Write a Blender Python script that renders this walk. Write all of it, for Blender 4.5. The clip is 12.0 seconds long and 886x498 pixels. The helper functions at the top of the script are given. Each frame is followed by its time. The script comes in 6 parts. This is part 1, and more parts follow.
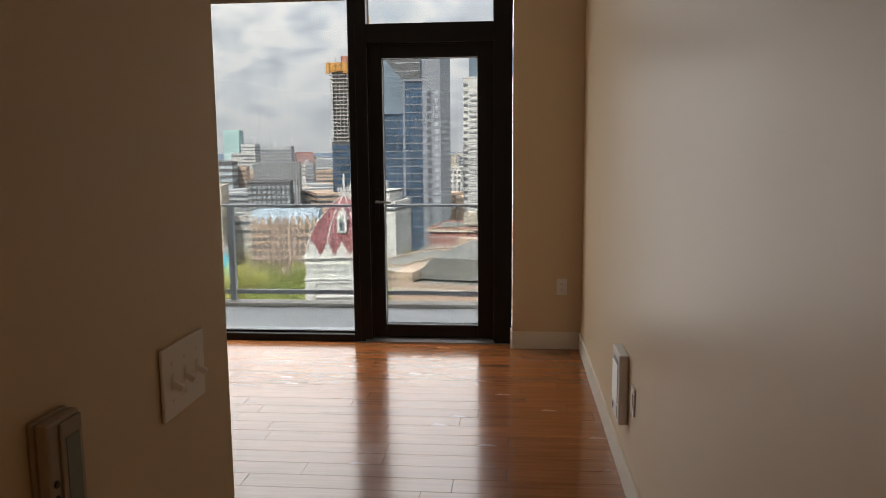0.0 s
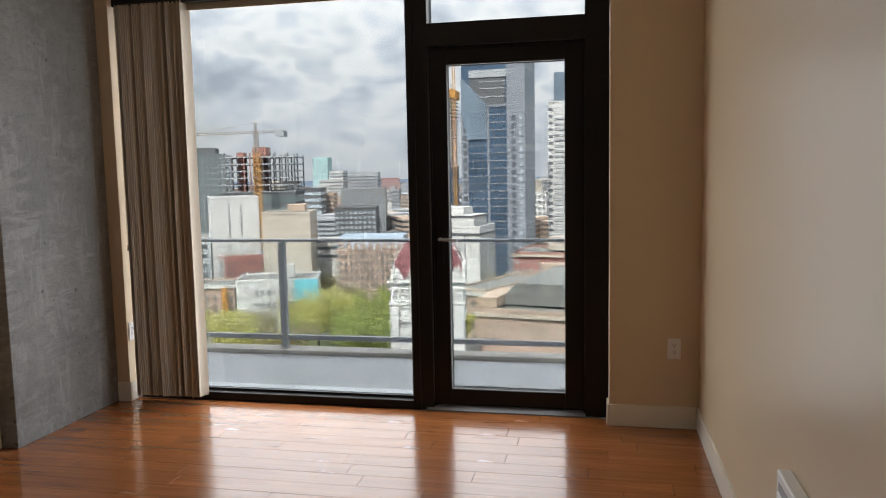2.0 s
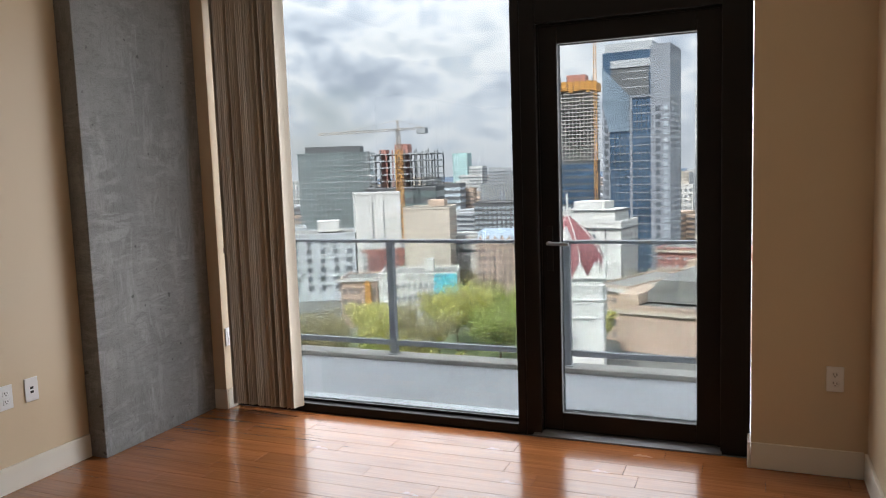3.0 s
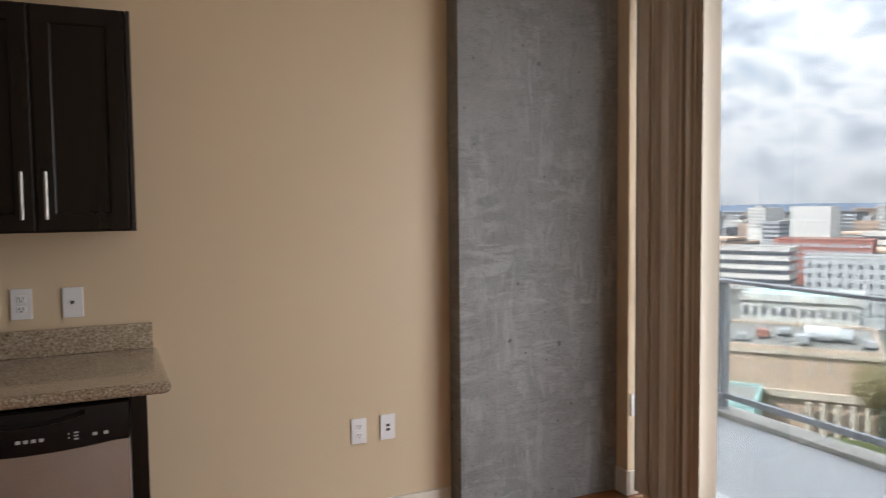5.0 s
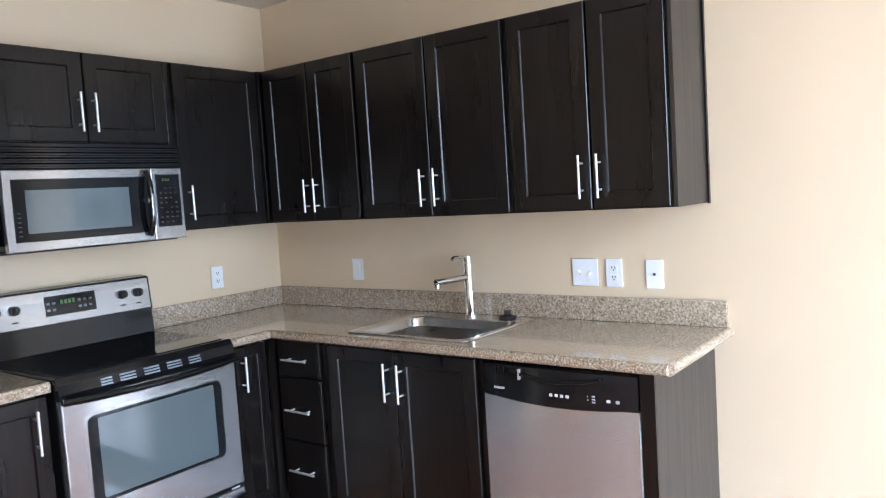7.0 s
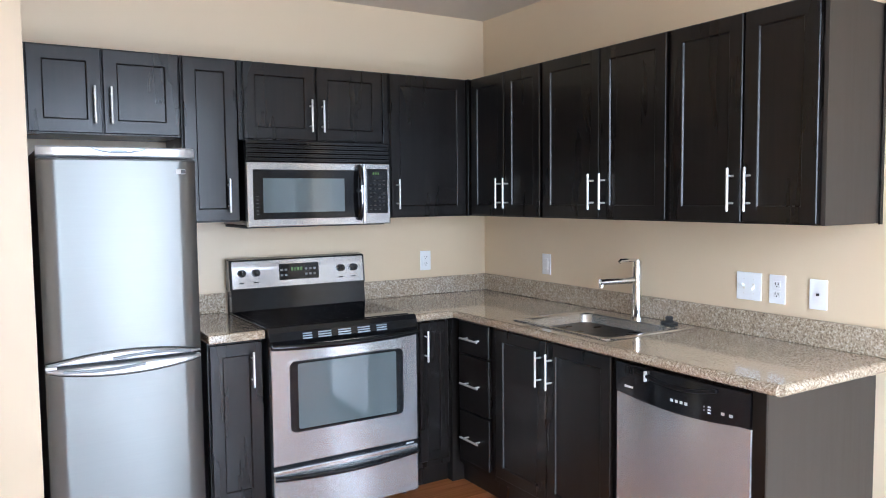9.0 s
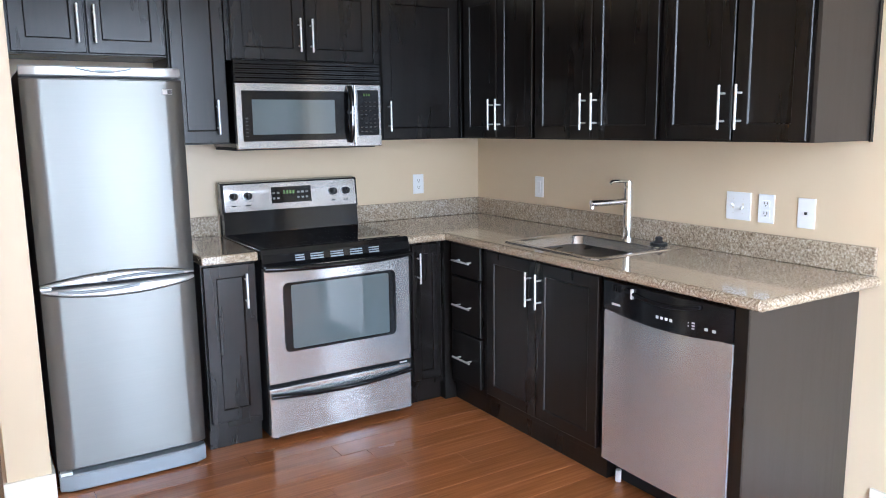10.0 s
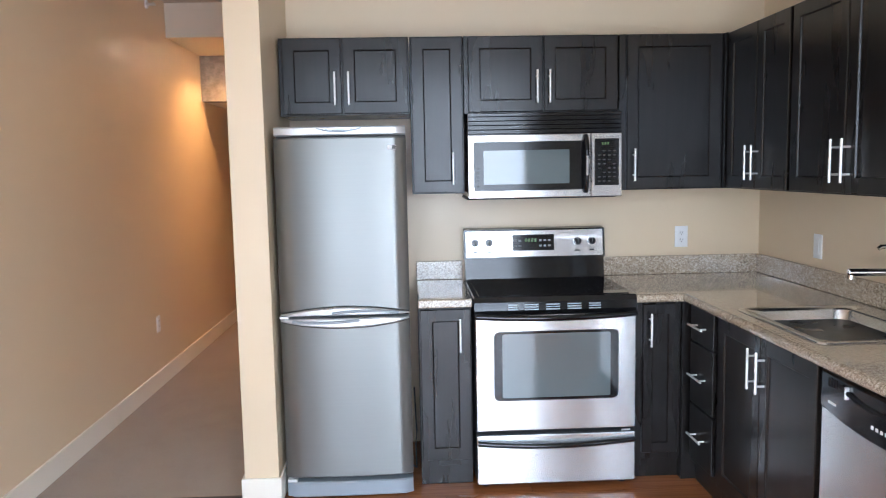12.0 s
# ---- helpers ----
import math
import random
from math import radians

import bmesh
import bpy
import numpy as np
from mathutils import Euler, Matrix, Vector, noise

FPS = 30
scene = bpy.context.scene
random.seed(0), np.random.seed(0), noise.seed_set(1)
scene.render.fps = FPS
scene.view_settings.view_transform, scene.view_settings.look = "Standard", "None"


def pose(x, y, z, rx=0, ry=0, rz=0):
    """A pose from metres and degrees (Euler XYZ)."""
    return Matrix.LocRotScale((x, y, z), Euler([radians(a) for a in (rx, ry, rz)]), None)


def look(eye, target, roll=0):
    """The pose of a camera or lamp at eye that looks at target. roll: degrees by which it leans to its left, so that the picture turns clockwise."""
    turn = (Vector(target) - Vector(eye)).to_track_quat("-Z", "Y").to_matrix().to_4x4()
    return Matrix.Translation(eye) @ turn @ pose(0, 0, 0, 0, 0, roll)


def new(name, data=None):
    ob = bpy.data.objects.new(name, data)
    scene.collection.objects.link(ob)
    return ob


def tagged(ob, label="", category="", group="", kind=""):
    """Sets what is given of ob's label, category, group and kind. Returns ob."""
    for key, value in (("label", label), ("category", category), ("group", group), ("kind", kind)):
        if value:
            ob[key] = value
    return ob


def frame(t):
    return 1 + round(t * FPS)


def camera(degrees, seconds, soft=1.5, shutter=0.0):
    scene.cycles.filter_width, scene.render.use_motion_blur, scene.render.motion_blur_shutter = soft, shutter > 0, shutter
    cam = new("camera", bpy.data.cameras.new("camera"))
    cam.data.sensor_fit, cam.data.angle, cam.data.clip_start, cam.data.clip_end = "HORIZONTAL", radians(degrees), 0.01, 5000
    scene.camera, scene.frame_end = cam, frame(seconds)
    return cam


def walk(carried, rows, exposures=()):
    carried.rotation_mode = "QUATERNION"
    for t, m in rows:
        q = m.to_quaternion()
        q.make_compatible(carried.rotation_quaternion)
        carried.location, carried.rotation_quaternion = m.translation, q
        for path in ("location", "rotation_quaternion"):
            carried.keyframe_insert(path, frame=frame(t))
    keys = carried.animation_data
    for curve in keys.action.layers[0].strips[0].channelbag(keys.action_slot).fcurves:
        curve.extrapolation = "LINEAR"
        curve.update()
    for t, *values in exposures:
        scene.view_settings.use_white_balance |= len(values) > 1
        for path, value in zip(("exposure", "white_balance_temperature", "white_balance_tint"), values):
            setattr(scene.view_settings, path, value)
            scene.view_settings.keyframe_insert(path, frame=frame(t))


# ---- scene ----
cam = camera(60.9, 12.0, soft=1.0, shutter=0.2)
PATH = [
    (0, (3.259, -0.629, 1.453), (3.075, 1.344, 1.182), -0.5),
    (0.5, (3.249, -0.432, 1.466), (3.036, 1.537, 1.184), -0.6),
    (1, (3.228, -0.134, 1.461), (2.958, 1.832, 1.212), -0.9),
    (1.5, (3.139, 0.16, 1.459), (2.851, 2.127, 1.243), -1.2),
    (2, (3.198, 0.42, 1.452), (2.793, 2.368, 1.249), -1.1),
    (2.5, (3.294, 0.677, 1.468), (2.688, 2.572, 1.266), -1.4),
    (2.7, (3.26, 0.776, 1.451), (2.595, 2.651, 1.248), -1.6),
    (4.5, (3.236, 2.083, 1.46), (1.718, 3.374, 1.291), -2.2),
    (5, (3.215, 2.354, 1.479), (1.394, 3.173, 1.357), -0.6),
    (5.5, (3.161, 2.616, 1.482), (1.193, 2.94, 1.344), -0.6),
    (6, (3.005, 2.86, 1.473), (1.011, 2.748, 1.371), -0.6),
    (6.5, (2.963, 3.122, 1.446), (1.131, 2.322, 1.399), -0.2),
    (6.9, (2.93, 3.316, 1.507), (1.305, 2.162, 1.345), -2.4),
    (7, (2.914, 3.358, 1.492), (1.316, 2.165, 1.343), -3.6),
    (7.5, (2.79, 3.554, 1.506), (1.378, 2.143, 1.38), 0.4),
    (7.7, (2.775, 3.659, 1.506), (1.469, 2.149, 1.391), 0.7),
    (9.3, (2.727, 3.926, 1.499), (1.693, 2.222, 1.336), -0.6),
    (9.5, (2.731, 3.931, 1.488), (1.695, 2.235, 1.268), -0.6),
    (10, (2.704, 3.95, 1.468), (1.668, 2.27, 1.143), -0.8),
    (10.5, (2.654, 4.005, 1.48), (1.678, 2.278, 1.228), -1.0),
    (11, (2.465, 4.035, 1.485), (1.634, 2.22, 1.356), -0.5),
    (11.5, (2.205, 4.087, 1.483), (1.783, 2.138, 1.342), -1.3),
    (12, (1.932, 4.089, 1.516), (1.847, 2.102, 1.304), -1.1),
]

EXPOSURE = [(0, 3.3, 6850, 13), (1.0, 3.32, 6700, 12), (2.0, 3.38, 6500, 12), (2.7, 3.5, 6300, 12), (4.3, 3.42, 6400, 13), (4.6, 3.5, 6400, 13), (5.0, 3.72, 6400, 14),
            (5.5, 4.75, 5400, 6), (6.0, 5.0, 5150, 6), (6.5, 5.5, 5050, 7), (7.5, 5.75, 5050, 8), (9.5, 5.7, 5200, 9), (10.5, 5.7, 5200, 9), (12, 5.55, 5300, 9)]
walk(cam, [(t, look(eye, target, roll)) for t, eye, target, roll in PATH], EXPOSURE)

# ---- daylight: cloudy sky, soft sun from behind the building ----
world = bpy.data.worlds.new("cloudy_sky")
scene.world = world
world.use_nodes = True
wn, wl = world.node_tree.nodes, world.node_tree.links
wn.clear()


def wnode(kind, **values):
    n = wn.new(kind)
    for k, v in values.items():
        n.inputs[k].default_value = v
    return n


SUN_EL, SUN_AZ = radians(48), radians(186)
sky = wn.new("ShaderNodeTexSky")
sky.sky_type, sky.sun_disc = "NISHITA", False
sky.sun_elevation, sky.sun_rotation = SUN_EL, SUN_AZ
wtc = wn.new("ShaderNodeTexCoord")
wsep = wn.new("ShaderNodeSeparateXYZ")
wl.new(wtc.outputs["Generated"], wsep.inputs[0])
# heaped clouds on a flat layer: they crowd together towards the horizon
wup = wnode("ShaderNodeMath"); wup.operation = "MAXIMUM"; wup.inputs[1].default_value = 0.0
wl.new(wsep.outputs["Z"], wup.inputs[0])
wlay = wnode("ShaderNodeMath"); wlay.operation = "ADD"; wlay.inputs[1].default_value = 0.5
wl.new(wup.outputs[0], wlay.inputs[0])
wflat = wn.new("ShaderNodeVectorMath"); wflat.operation = "DIVIDE"
wl.new(wtc.outputs["Generated"], wflat.inputs[0]); wl.new(wlay.outputs[0], wflat.inputs[1])
wcomb = wn.new("ShaderNodeMapping")
wcomb.inputs["Scale"].default_value = (1.0, 1.0, 0.0)
wcomb.inputs["Location"].default_value = (3.1, 1.7, 0.0)
wl.new(wflat.outputs[0], wcomb.inputs["Vector"])
wnoise = wnode("ShaderNodeTexNoise", Scale=6.2, Detail=11.0, Roughness=0.58, Distortion=0.15)
wl.new(wcomb.outputs[0], wnoise.inputs["Vector"])
wbig = wnode("ShaderNodeTexNoise", Scale=2.0, Detail=3.0, Roughness=0.5)
wl.new(wcomb.outputs[0], wbig.inputs["Vector"])
wramp = wn.new("ShaderNodeValToRGB")
CLOUD = ((0.30, (1.00, 1.18, 1.40, 1)), (0.39, (1.42, 1.51, 1.60, 1)), (0.47, (1.88, 1.89, 1.90, 1)), (0.54, (1.40, 1.50, 1.64, 1)), (0.67, (0.82, 0.93, 1.10, 1)))
while len(wramp.color_ramp.elements) < len(CLOUD):
    wramp.color_ramp.elements.new(0.5)
for e, (pos, col) in zip(wramp.color_ramp.elements, CLOUD):
    e.position, e.color = pos, col
wl.new(wnoise.outputs["Fac"], wramp.inputs["Fac"])
wcover = wn.new("ShaderNodeMapRange")
wcover.inputs["From Min"].default_value, wcover.inputs["From Max"].default_value = 0.28, 0.42
wl.new(wbig.outputs["Fac"], wcover.inputs["Value"])
wskyc = wn.new("ShaderNodeMixRGB"); wskyc.blend_type = "MULTIPLY"; wskyc.inputs["Fac"].default_value = 1.0
wskyc.inputs["Color2"].default_value = (0.12, 0.12, 0.12, 1)
wl.new(sky.outputs[0], wskyc.inputs["Color1"])
wmix = wn.new("ShaderNodeMixRGB")
wl.new(wcover.outputs[0], wmix.inputs["Fac"])
wl.new(wskyc.outputs[0], wmix.inputs["Color1"]); wl.new(wramp.outputs["Color"], wmix.inputs["Color2"])
# a cloudy sky is two to three times brighter overhead than near the horizon
wgrad = wn.new("ShaderNodeMapRange")
wgrad.inputs["From Min"].default_value, wgrad.inputs["From Max"].default_value = 0.0, 0.9
wgrad.inputs["To Min"].default_value, wgrad.inputs["To Max"].default_value = 0.20, 0.90
wl.new(wup.outputs[0], wgrad.inputs["Value"])
wlum = wn.new("ShaderNodeMixRGB"); wlum.blend_type = "MULTIPLY"; wlum.inputs["Fac"].default_value = 1.0
wl.new(wmix.outputs[0], wlum.inputs["Color1"]); wl.new(wgrad.outputs[0], wlum.inputs["Color2"])
whaze = wn.new("ShaderNodeMapRange")
whaze.inputs["From Min"].default_value, whaze.inputs["From Max"].default_value = 0.0, 0.14
whaze.inputs["To Min"].default_value, whaze.inputs["To Max"].default_value = 0.6, 0.0
wl.new(wup.outputs[0], whaze.inputs["Value"])
wpale = wn.new("ShaderNodeMixRGB")
wpale.inputs["Color2"].default_value = (2.0, 2.08, 2.2, 1)
wl.new(whaze.outputs[0], wpale.inputs["Fac"]); wl.new(wmix.outputs[0], wpale.inputs["Color1"])
wl.new(wpale.outputs[0], wlum.inputs["Color1"])
wbg = wnode("ShaderNodeBackground", Strength=1.0)
wl.new(wlum.outputs[0], wbg.inputs["Color"])
wout = wn.new("ShaderNodeOutputWorld")
wl.new(wbg.outputs[0], wout.inputs["Surface"])

sun = new("sun", bpy.data.lights.new("sun", "SUN"))
sun.data.energy, sun.data.angle, sun.data.color = 3.5, radians(3), (1.0, 0.95, 0.88)
sun.matrix_world = look((0, 0, 0), (-math.sin(SUN_AZ) * math.cos(SUN_EL), -math.cos(SUN_AZ) * math.cos(SUN_EL), -math.sin(SUN_EL)))

# the sky's light in the openings of the window wall; mullion and door frame cut it into panes
daylight = new("window_daylight", bpy.data.lights.new("window_daylight", "AREA"))
daylight.data.shape, daylight.data.size, daylight.data.size_y = "RECTANGLE", 2.80, 2.51
daylight.data.energy, daylight.data.color = 0.17 * math.pi * 2.80 * 2.51, (1.0, 0.99, 0.975)
daylight.matrix_world = look((1.65, 4.882, 1.315), (1.65, 4.0, 1.315))

# the recessed downlight in the hall
hall_lamp = new("hall_light", bpy.data.lights.new("hall_light", "SPOT"))
hall_lamp.data.energy, hall_lamp.data.color = 1.9, (1.0, 0.47, 0.15)
hall_lamp.data.spot_size, hall_lamp.data.spot_blend, hall_lamp.data.shadow_soft_size = radians(150), 0.6, 0.05
hall_lamp.matrix_world = look((3.23, -2.46, 2.52), (3.23, -2.46, 0))

# ---- materials ----
class Nodes:
    def __init__(self, name):
        self.m = bpy.data.materials.new(name)
        self.m.use_nodes = True
        self.t = self.m.node_tree
        self.b = self.t.nodes["Principled BSDF"]
        self.coord = self.t.nodes.new("ShaderNodeTexCoord")

    def node(self, kind, **values):
        n = self.t.nodes.new(kind)
        for k, v in values.items():
            n.inputs[k.replace("_", " ")].default_value = v
        return n

    def link(self, a, b):
        self.t.links.new(a, b)

    def mapped(self, scale=(1, 1, 1), out="Object"):
        mp = self.node("ShaderNodeMapping")
        mp.inputs["Scale"].default_value = scale
        self.link(self.coord.outputs[out], mp.inputs["Vector"])
        return mp.outputs[0]

    def noise(self, scale, detail=4.0, rough=0.55, vec=None, dist=0.0):
        n = self.node("ShaderNodeTexNoise", Scale=scale, Detail=detail, Roughness=rough, Distortion=dist)
        self.link(vec or self.coord.outputs["Object"], n.inputs["Vector"])
        return n.outputs["Fac"]

    def ramp(self, fac, stops):
        r = self.t.nodes.new("ShaderNodeValToRGB")
        el = r.color_ramp.elements
        while len(el) < len(stops):
            el.new(0.5)
        for e, (p, c) in zip(el, stops):
            e.position, e.color = p, (*c, 1) if len(c) == 3 else c
        self.link(fac, r.inputs["Fac"])
        return r.outputs["Color"]

    def mix(self, fac, a, b, mode="MIX"):
        n = self.t.nodes.new("ShaderNodeMixRGB")
        n.blend_type = mode
        for sock, v in ((n.inputs["Fac"], fac), (n.inputs["Color1"], a), (n.inputs["Color2"], b)):
            if hasattr(v, "is_output"):
                self.link(v, sock)
            else:
                sock.default_value = v if isinstance(v, (int, float)) else ((*v, 1) if len(v) == 3 else v)
        return n.outputs[0]

    def bump(self, height, strength, dist=0.01):
        n = self.node("ShaderNodeBump", Strength=strength, Distance=dist)
        self.link(height, n.inputs["Height"])
        self.link(n.outputs[0], self.b.inputs["Normal"])

    def rough(self, fac, lo, hi):
        n = self.t.nodes.new("ShaderNodeMapRange")
        n.inputs["To Min"].default_value, n.inputs["To Max"].default_value = lo, hi
        n.inputs["From Min"].default_value, n.inputs["From Max"].default_value = 0.3, 0.7
        self.link(fac, n.inputs["Value"])
        self.link(n.outputs[0], self.b.inputs["Roughness"])


def plain(name, col, rough=0.5, metal=0.0, var=0.12, big=1.3, fine=40.0, bump=0.05, stretch=(1, 1, 1), coat=0.0, emit=0.0, gloss=0.5):
    """A painted, moulded or metal surface: a large soft variation, a fine grain and a slight relief."""
    k = Nodes(name)
    v = k.mapped(stretch)
    a, f = k.noise(big, 3, vec=v), k.noise(fine, 5, vec=v)
    lo, hi = tuple(c * (1 - var) for c in col), tuple(min(1, c * (1 + var)) for c in col)
    base = k.ramp(a, ((0.3, lo), (0.7, hi)))
    k.link(k.mix(0.25 * min(1, var * 6), base, k.ramp(f, ((0.3, lo), (0.7, hi)))), k.b.inputs["Base Color"])
    k.rough(a, max(0.02, rough * 0.88), min(1, rough * 1.12))
    k.b.inputs["Metallic"].default_value = metal
    k.b.inputs["Specular IOR Level"].default_value = gloss
    k.b.inputs["Coat Weight"].default_value = coat
    k.b.inputs["Coat Roughness"].default_value = 0.12
    if bump:
        k.bump(f, bump, 0.002)
    if emit:
        k.b.inputs["Emission Color"].default_value = (*col, 1)
        k.b.inputs["Emission Strength"].default_value = emit
        k.m.cycles.emission_sampling = "NONE"
    return k.m


def stretched(k, amount):
    """Reflections drawn out upwards, as brushed metal does."""
    tangent = k.t.nodes.new("ShaderNodeTangent")
    tangent.direction_type, tangent.axis = "RADIAL", "Z"
    k.link(tangent.outputs[0], k.b.inputs["Tangent"])
    k.b.inputs["Anisotropic"].default_value = amount
    k.b.inputs["Anisotropic Rotation"].default_value = 0.25


def brushed(name, col, rough, along):
    """Brushed steel, its fine lines running along one axis."""
    k = Nodes(name)
    s = [220.0, 220.0, 220.0]
    s[along] = 1.5
    lines = k.noise(1.0, 3, vec=k.mapped(s))
    soft = k.noise(2.2, 3)
    k.link(k.ramp(lines, ((0.3, tuple(c * 0.97 for c in col)), (0.7, col))), k.b.inputs["Base Color"])
    k.rough(soft, rough * 0.97, rough * 1.03)
    k.b.inputs["Metallic"].default_value = 0.86
    stretched(k, 0.75)
    return k.m


def granite_material():
    k = Nodes("speckled_granite")
    v = k.mapped((1, 1, 1))
    a, b, c = k.noise(118, 5, 0.75, v), k.noise(240, 3, 0.6, v), k.noise(14, 4, 0.6, v)
    base = k.ramp(a, ((0.32, (0.06, 0.044, 0.030)), (0.42, (0.23, 0.17, 0.11)), (0.52, (0.44, 0.355, 0.25)), (0.64, (0.70, 0.63, 0.52))))
    dark = k.ramp(b, ((0.30, (0.05, 0.04, 0.035)), (0.42, (1, 1, 1))))
    base = k.mix(0.75, base, dark, "MULTIPLY")
    k.link(k.mix(0.15, base, k.ramp(c, ((0.35, (0.30, 0.24, 0.17)), (0.65, (0.50, 0.44, 0.35)))), "MIX"), k.b.inputs["Base Color"])
    k.b.inputs["Roughness"].default_value = 0.10
    k.b.inputs["Coat Weight"].default_value = 0.7
    k.b.inputs["Coat Roughness"].default_value = 0.05
    return k.m


def concrete_material():
    """Raw concrete: cloudy greys with pale scuffs that run up and across, like the grain of the formwork."""
    k = Nodes("board_marked_concrete")
    cloud = k.ramp(k.noise(2.3, 5, 0.6), ((0.3, (0.145, 0.149, 0.15)), (0.7, (0.225, 0.229, 0.23))))
    up = k.ramp(k.noise(1.0, 5, 0.62, k.mapped((13, 13, 2.6)), 1.2), ((0.47, (0, 0, 0)), (0.60, (1, 1, 1))))
    across = k.ramp(k.noise(1.0, 5, 0.62, k.mapped((3.6, 3.6, 15)), 1.2), ((0.47, (0, 0, 0)), (0.60, (1, 1, 1))))
    patch = k.noise(6.0, 4, 0.6, None, 0.8)
    sel = k.ramp(patch, ((0.44, (0, 0, 0)), (0.56, (1, 1, 1))))
    where = k.ramp(k.noise(2.6, 3, 0.5, k.mapped((1, 1.3, 0.8))), ((0.40, (0.25, 0.25, 0.25)), (0.58, (1, 1, 1))))
    pale = k.mix(1.0, k.mix(sel, up, across), where, "MULTIPLY")
    col = k.mix(k.mix(1.0, pale, (0.95, 0.95, 0.95), "MULTIPLY"), cloud, (0.30, 0.307, 0.31))
    # short dark strokes where the trowel skipped
    stroke = k.mix(k.ramp(k.noise(4.0, 3), ((0.48, (0, 0, 0)), (0.54, (1, 1, 1)))), k.noise(1.0, 4, 0.55, k.mapped((16, 16, 52)), 1.6), k.noise(1.0, 4, 0.55, k.mapped((50, 50, 14)), 1.6))
    col = k.mix(0.36, col, k.ramp(stroke, ((0.38, (0.40, 0.40, 0.39)), (0.50, (1, 1, 1)))), "MULTIPLY")
    fine = k.noise(140, 4)
    pits = k.ramp(k.noise(26, 2, 0.4), ((0.24, (0.25, 0.25, 0.25)), (0.28, (1, 1, 1))))
    col = k.mix(1.0, col, pits, "MULTIPLY")
    k.link(k.mix(0.18, col, k.ramp(fine, ((0.3, (0.14, 0.14, 0.14)), (0.7, (0.46, 0.46, 0.46))))), k.b.inputs["Base Color"])
    k.rough(patch, 0.45, 0.65)
    k.bump(stroke, 0.3, 0.003)
    return k.m


def board_material():
    k = Nodes("reddish_brown_floor_boards")
    info = k.t.nodes.new("ShaderNodeObjectInfo")
    shift = k.node("ShaderNodeVectorMath")
    shift.operation = "SCALE"
    shift.inputs[0].default_value = (37.0, 91.0, 53.0)
    k.link(info.outputs["Random"], shift.inputs["Scale"])

    def along(scale):
        add = k.node("ShaderNodeVectorMath")
        k.link(k.mapped(scale), add.inputs[0])
        k.link(shift.outputs[0], add.inputs[1])
        return add.outputs[0]

    grain = k.noise(1.0, 6, 0.65, along((2.2, 95, 40)), 0.4)
    broad = k.noise(1.0, 4, 0.5, along((1.2, 14, 6)), 0.6)
    col = k.ramp(grain, ((0.28, (0.17, 0.053, 0.015)), (0.5, (0.29, 0.105, 0.030)), (0.75, (0.40, 0.165, 0.050))))
    col = k.mix(0.4, col, k.ramp(broad, ((0.3, (0.20, 0.060, 0.018)), (0.7, (0.38, 0.140, 0.048)))))
    tone = k.ramp(info.outputs["Random"], ((0.0, (0.90, 0.89, 0.88)), (1.0, (1.10, 1.09, 1.08))))
    k.link(k.mix(1.0, col, tone, "MULTIPLY"), k.b.inputs["Base Color"])
    k.rough(k.noise(3.0, 4), 0.18, 0.28)
    k.b.inputs["Specular IOR Level"].default_value = 0.5
    k.b.inputs["Coat Weight"].default_value = 0.45
    k.b.inputs["Coat Roughness"].default_value = 0.10
    k.bump(grain, 0.05, 0.0015)
    return k.m


def cabinet_material():
    k = Nodes("espresso_stained_wood")
    grain = k.noise(1.0, 5, 0.6, k.mapped((45, 45, 2.0)), 0.5)
    k.link(k.ramp(grain, ((0.3, (0.0022, 0.0016, 0.0013)), (0.7, (0.0070, 0.0052, 0.0042)))), k.b.inputs["Base Color"])
    k.rough(k.noise(1.0, 4, 0.5, k.mapped((9, 9, 1.2))), 0.26, 0.32)
    k.b.inputs["Specular IOR Level"].default_value = 0.35
    k.b.inputs["Coat Weight"].default_value = 0.2
    k.b.inputs["Coat Roughness"].default_value = 0.16
    k.bump(grain, 0.012, 0.001)
    return k.m


def carpet_material():
    k = Nodes("beige_carpet")
    f, b = k.noise(420, 3), k.noise(5, 4)
    col = k.ramp(f, ((0.3, (0.22, 0.17, 0.125)), (0.7, (0.44, 0.37, 0.29))))
    k.link(k.mix(0.4, col, k.ramp(b, ((0.3, (0.27, 0.215, 0.16)), (0.7, (0.38, 0.315, 0.245))))), k.b.inputs["Base Color"])
    k.b.inputs["Roughness"].default_value = 0.95
    k.b.inputs["Sheen Weight"].default_value = 0.3
    k.bump(f, 0.7, 0.006)
    return k.m


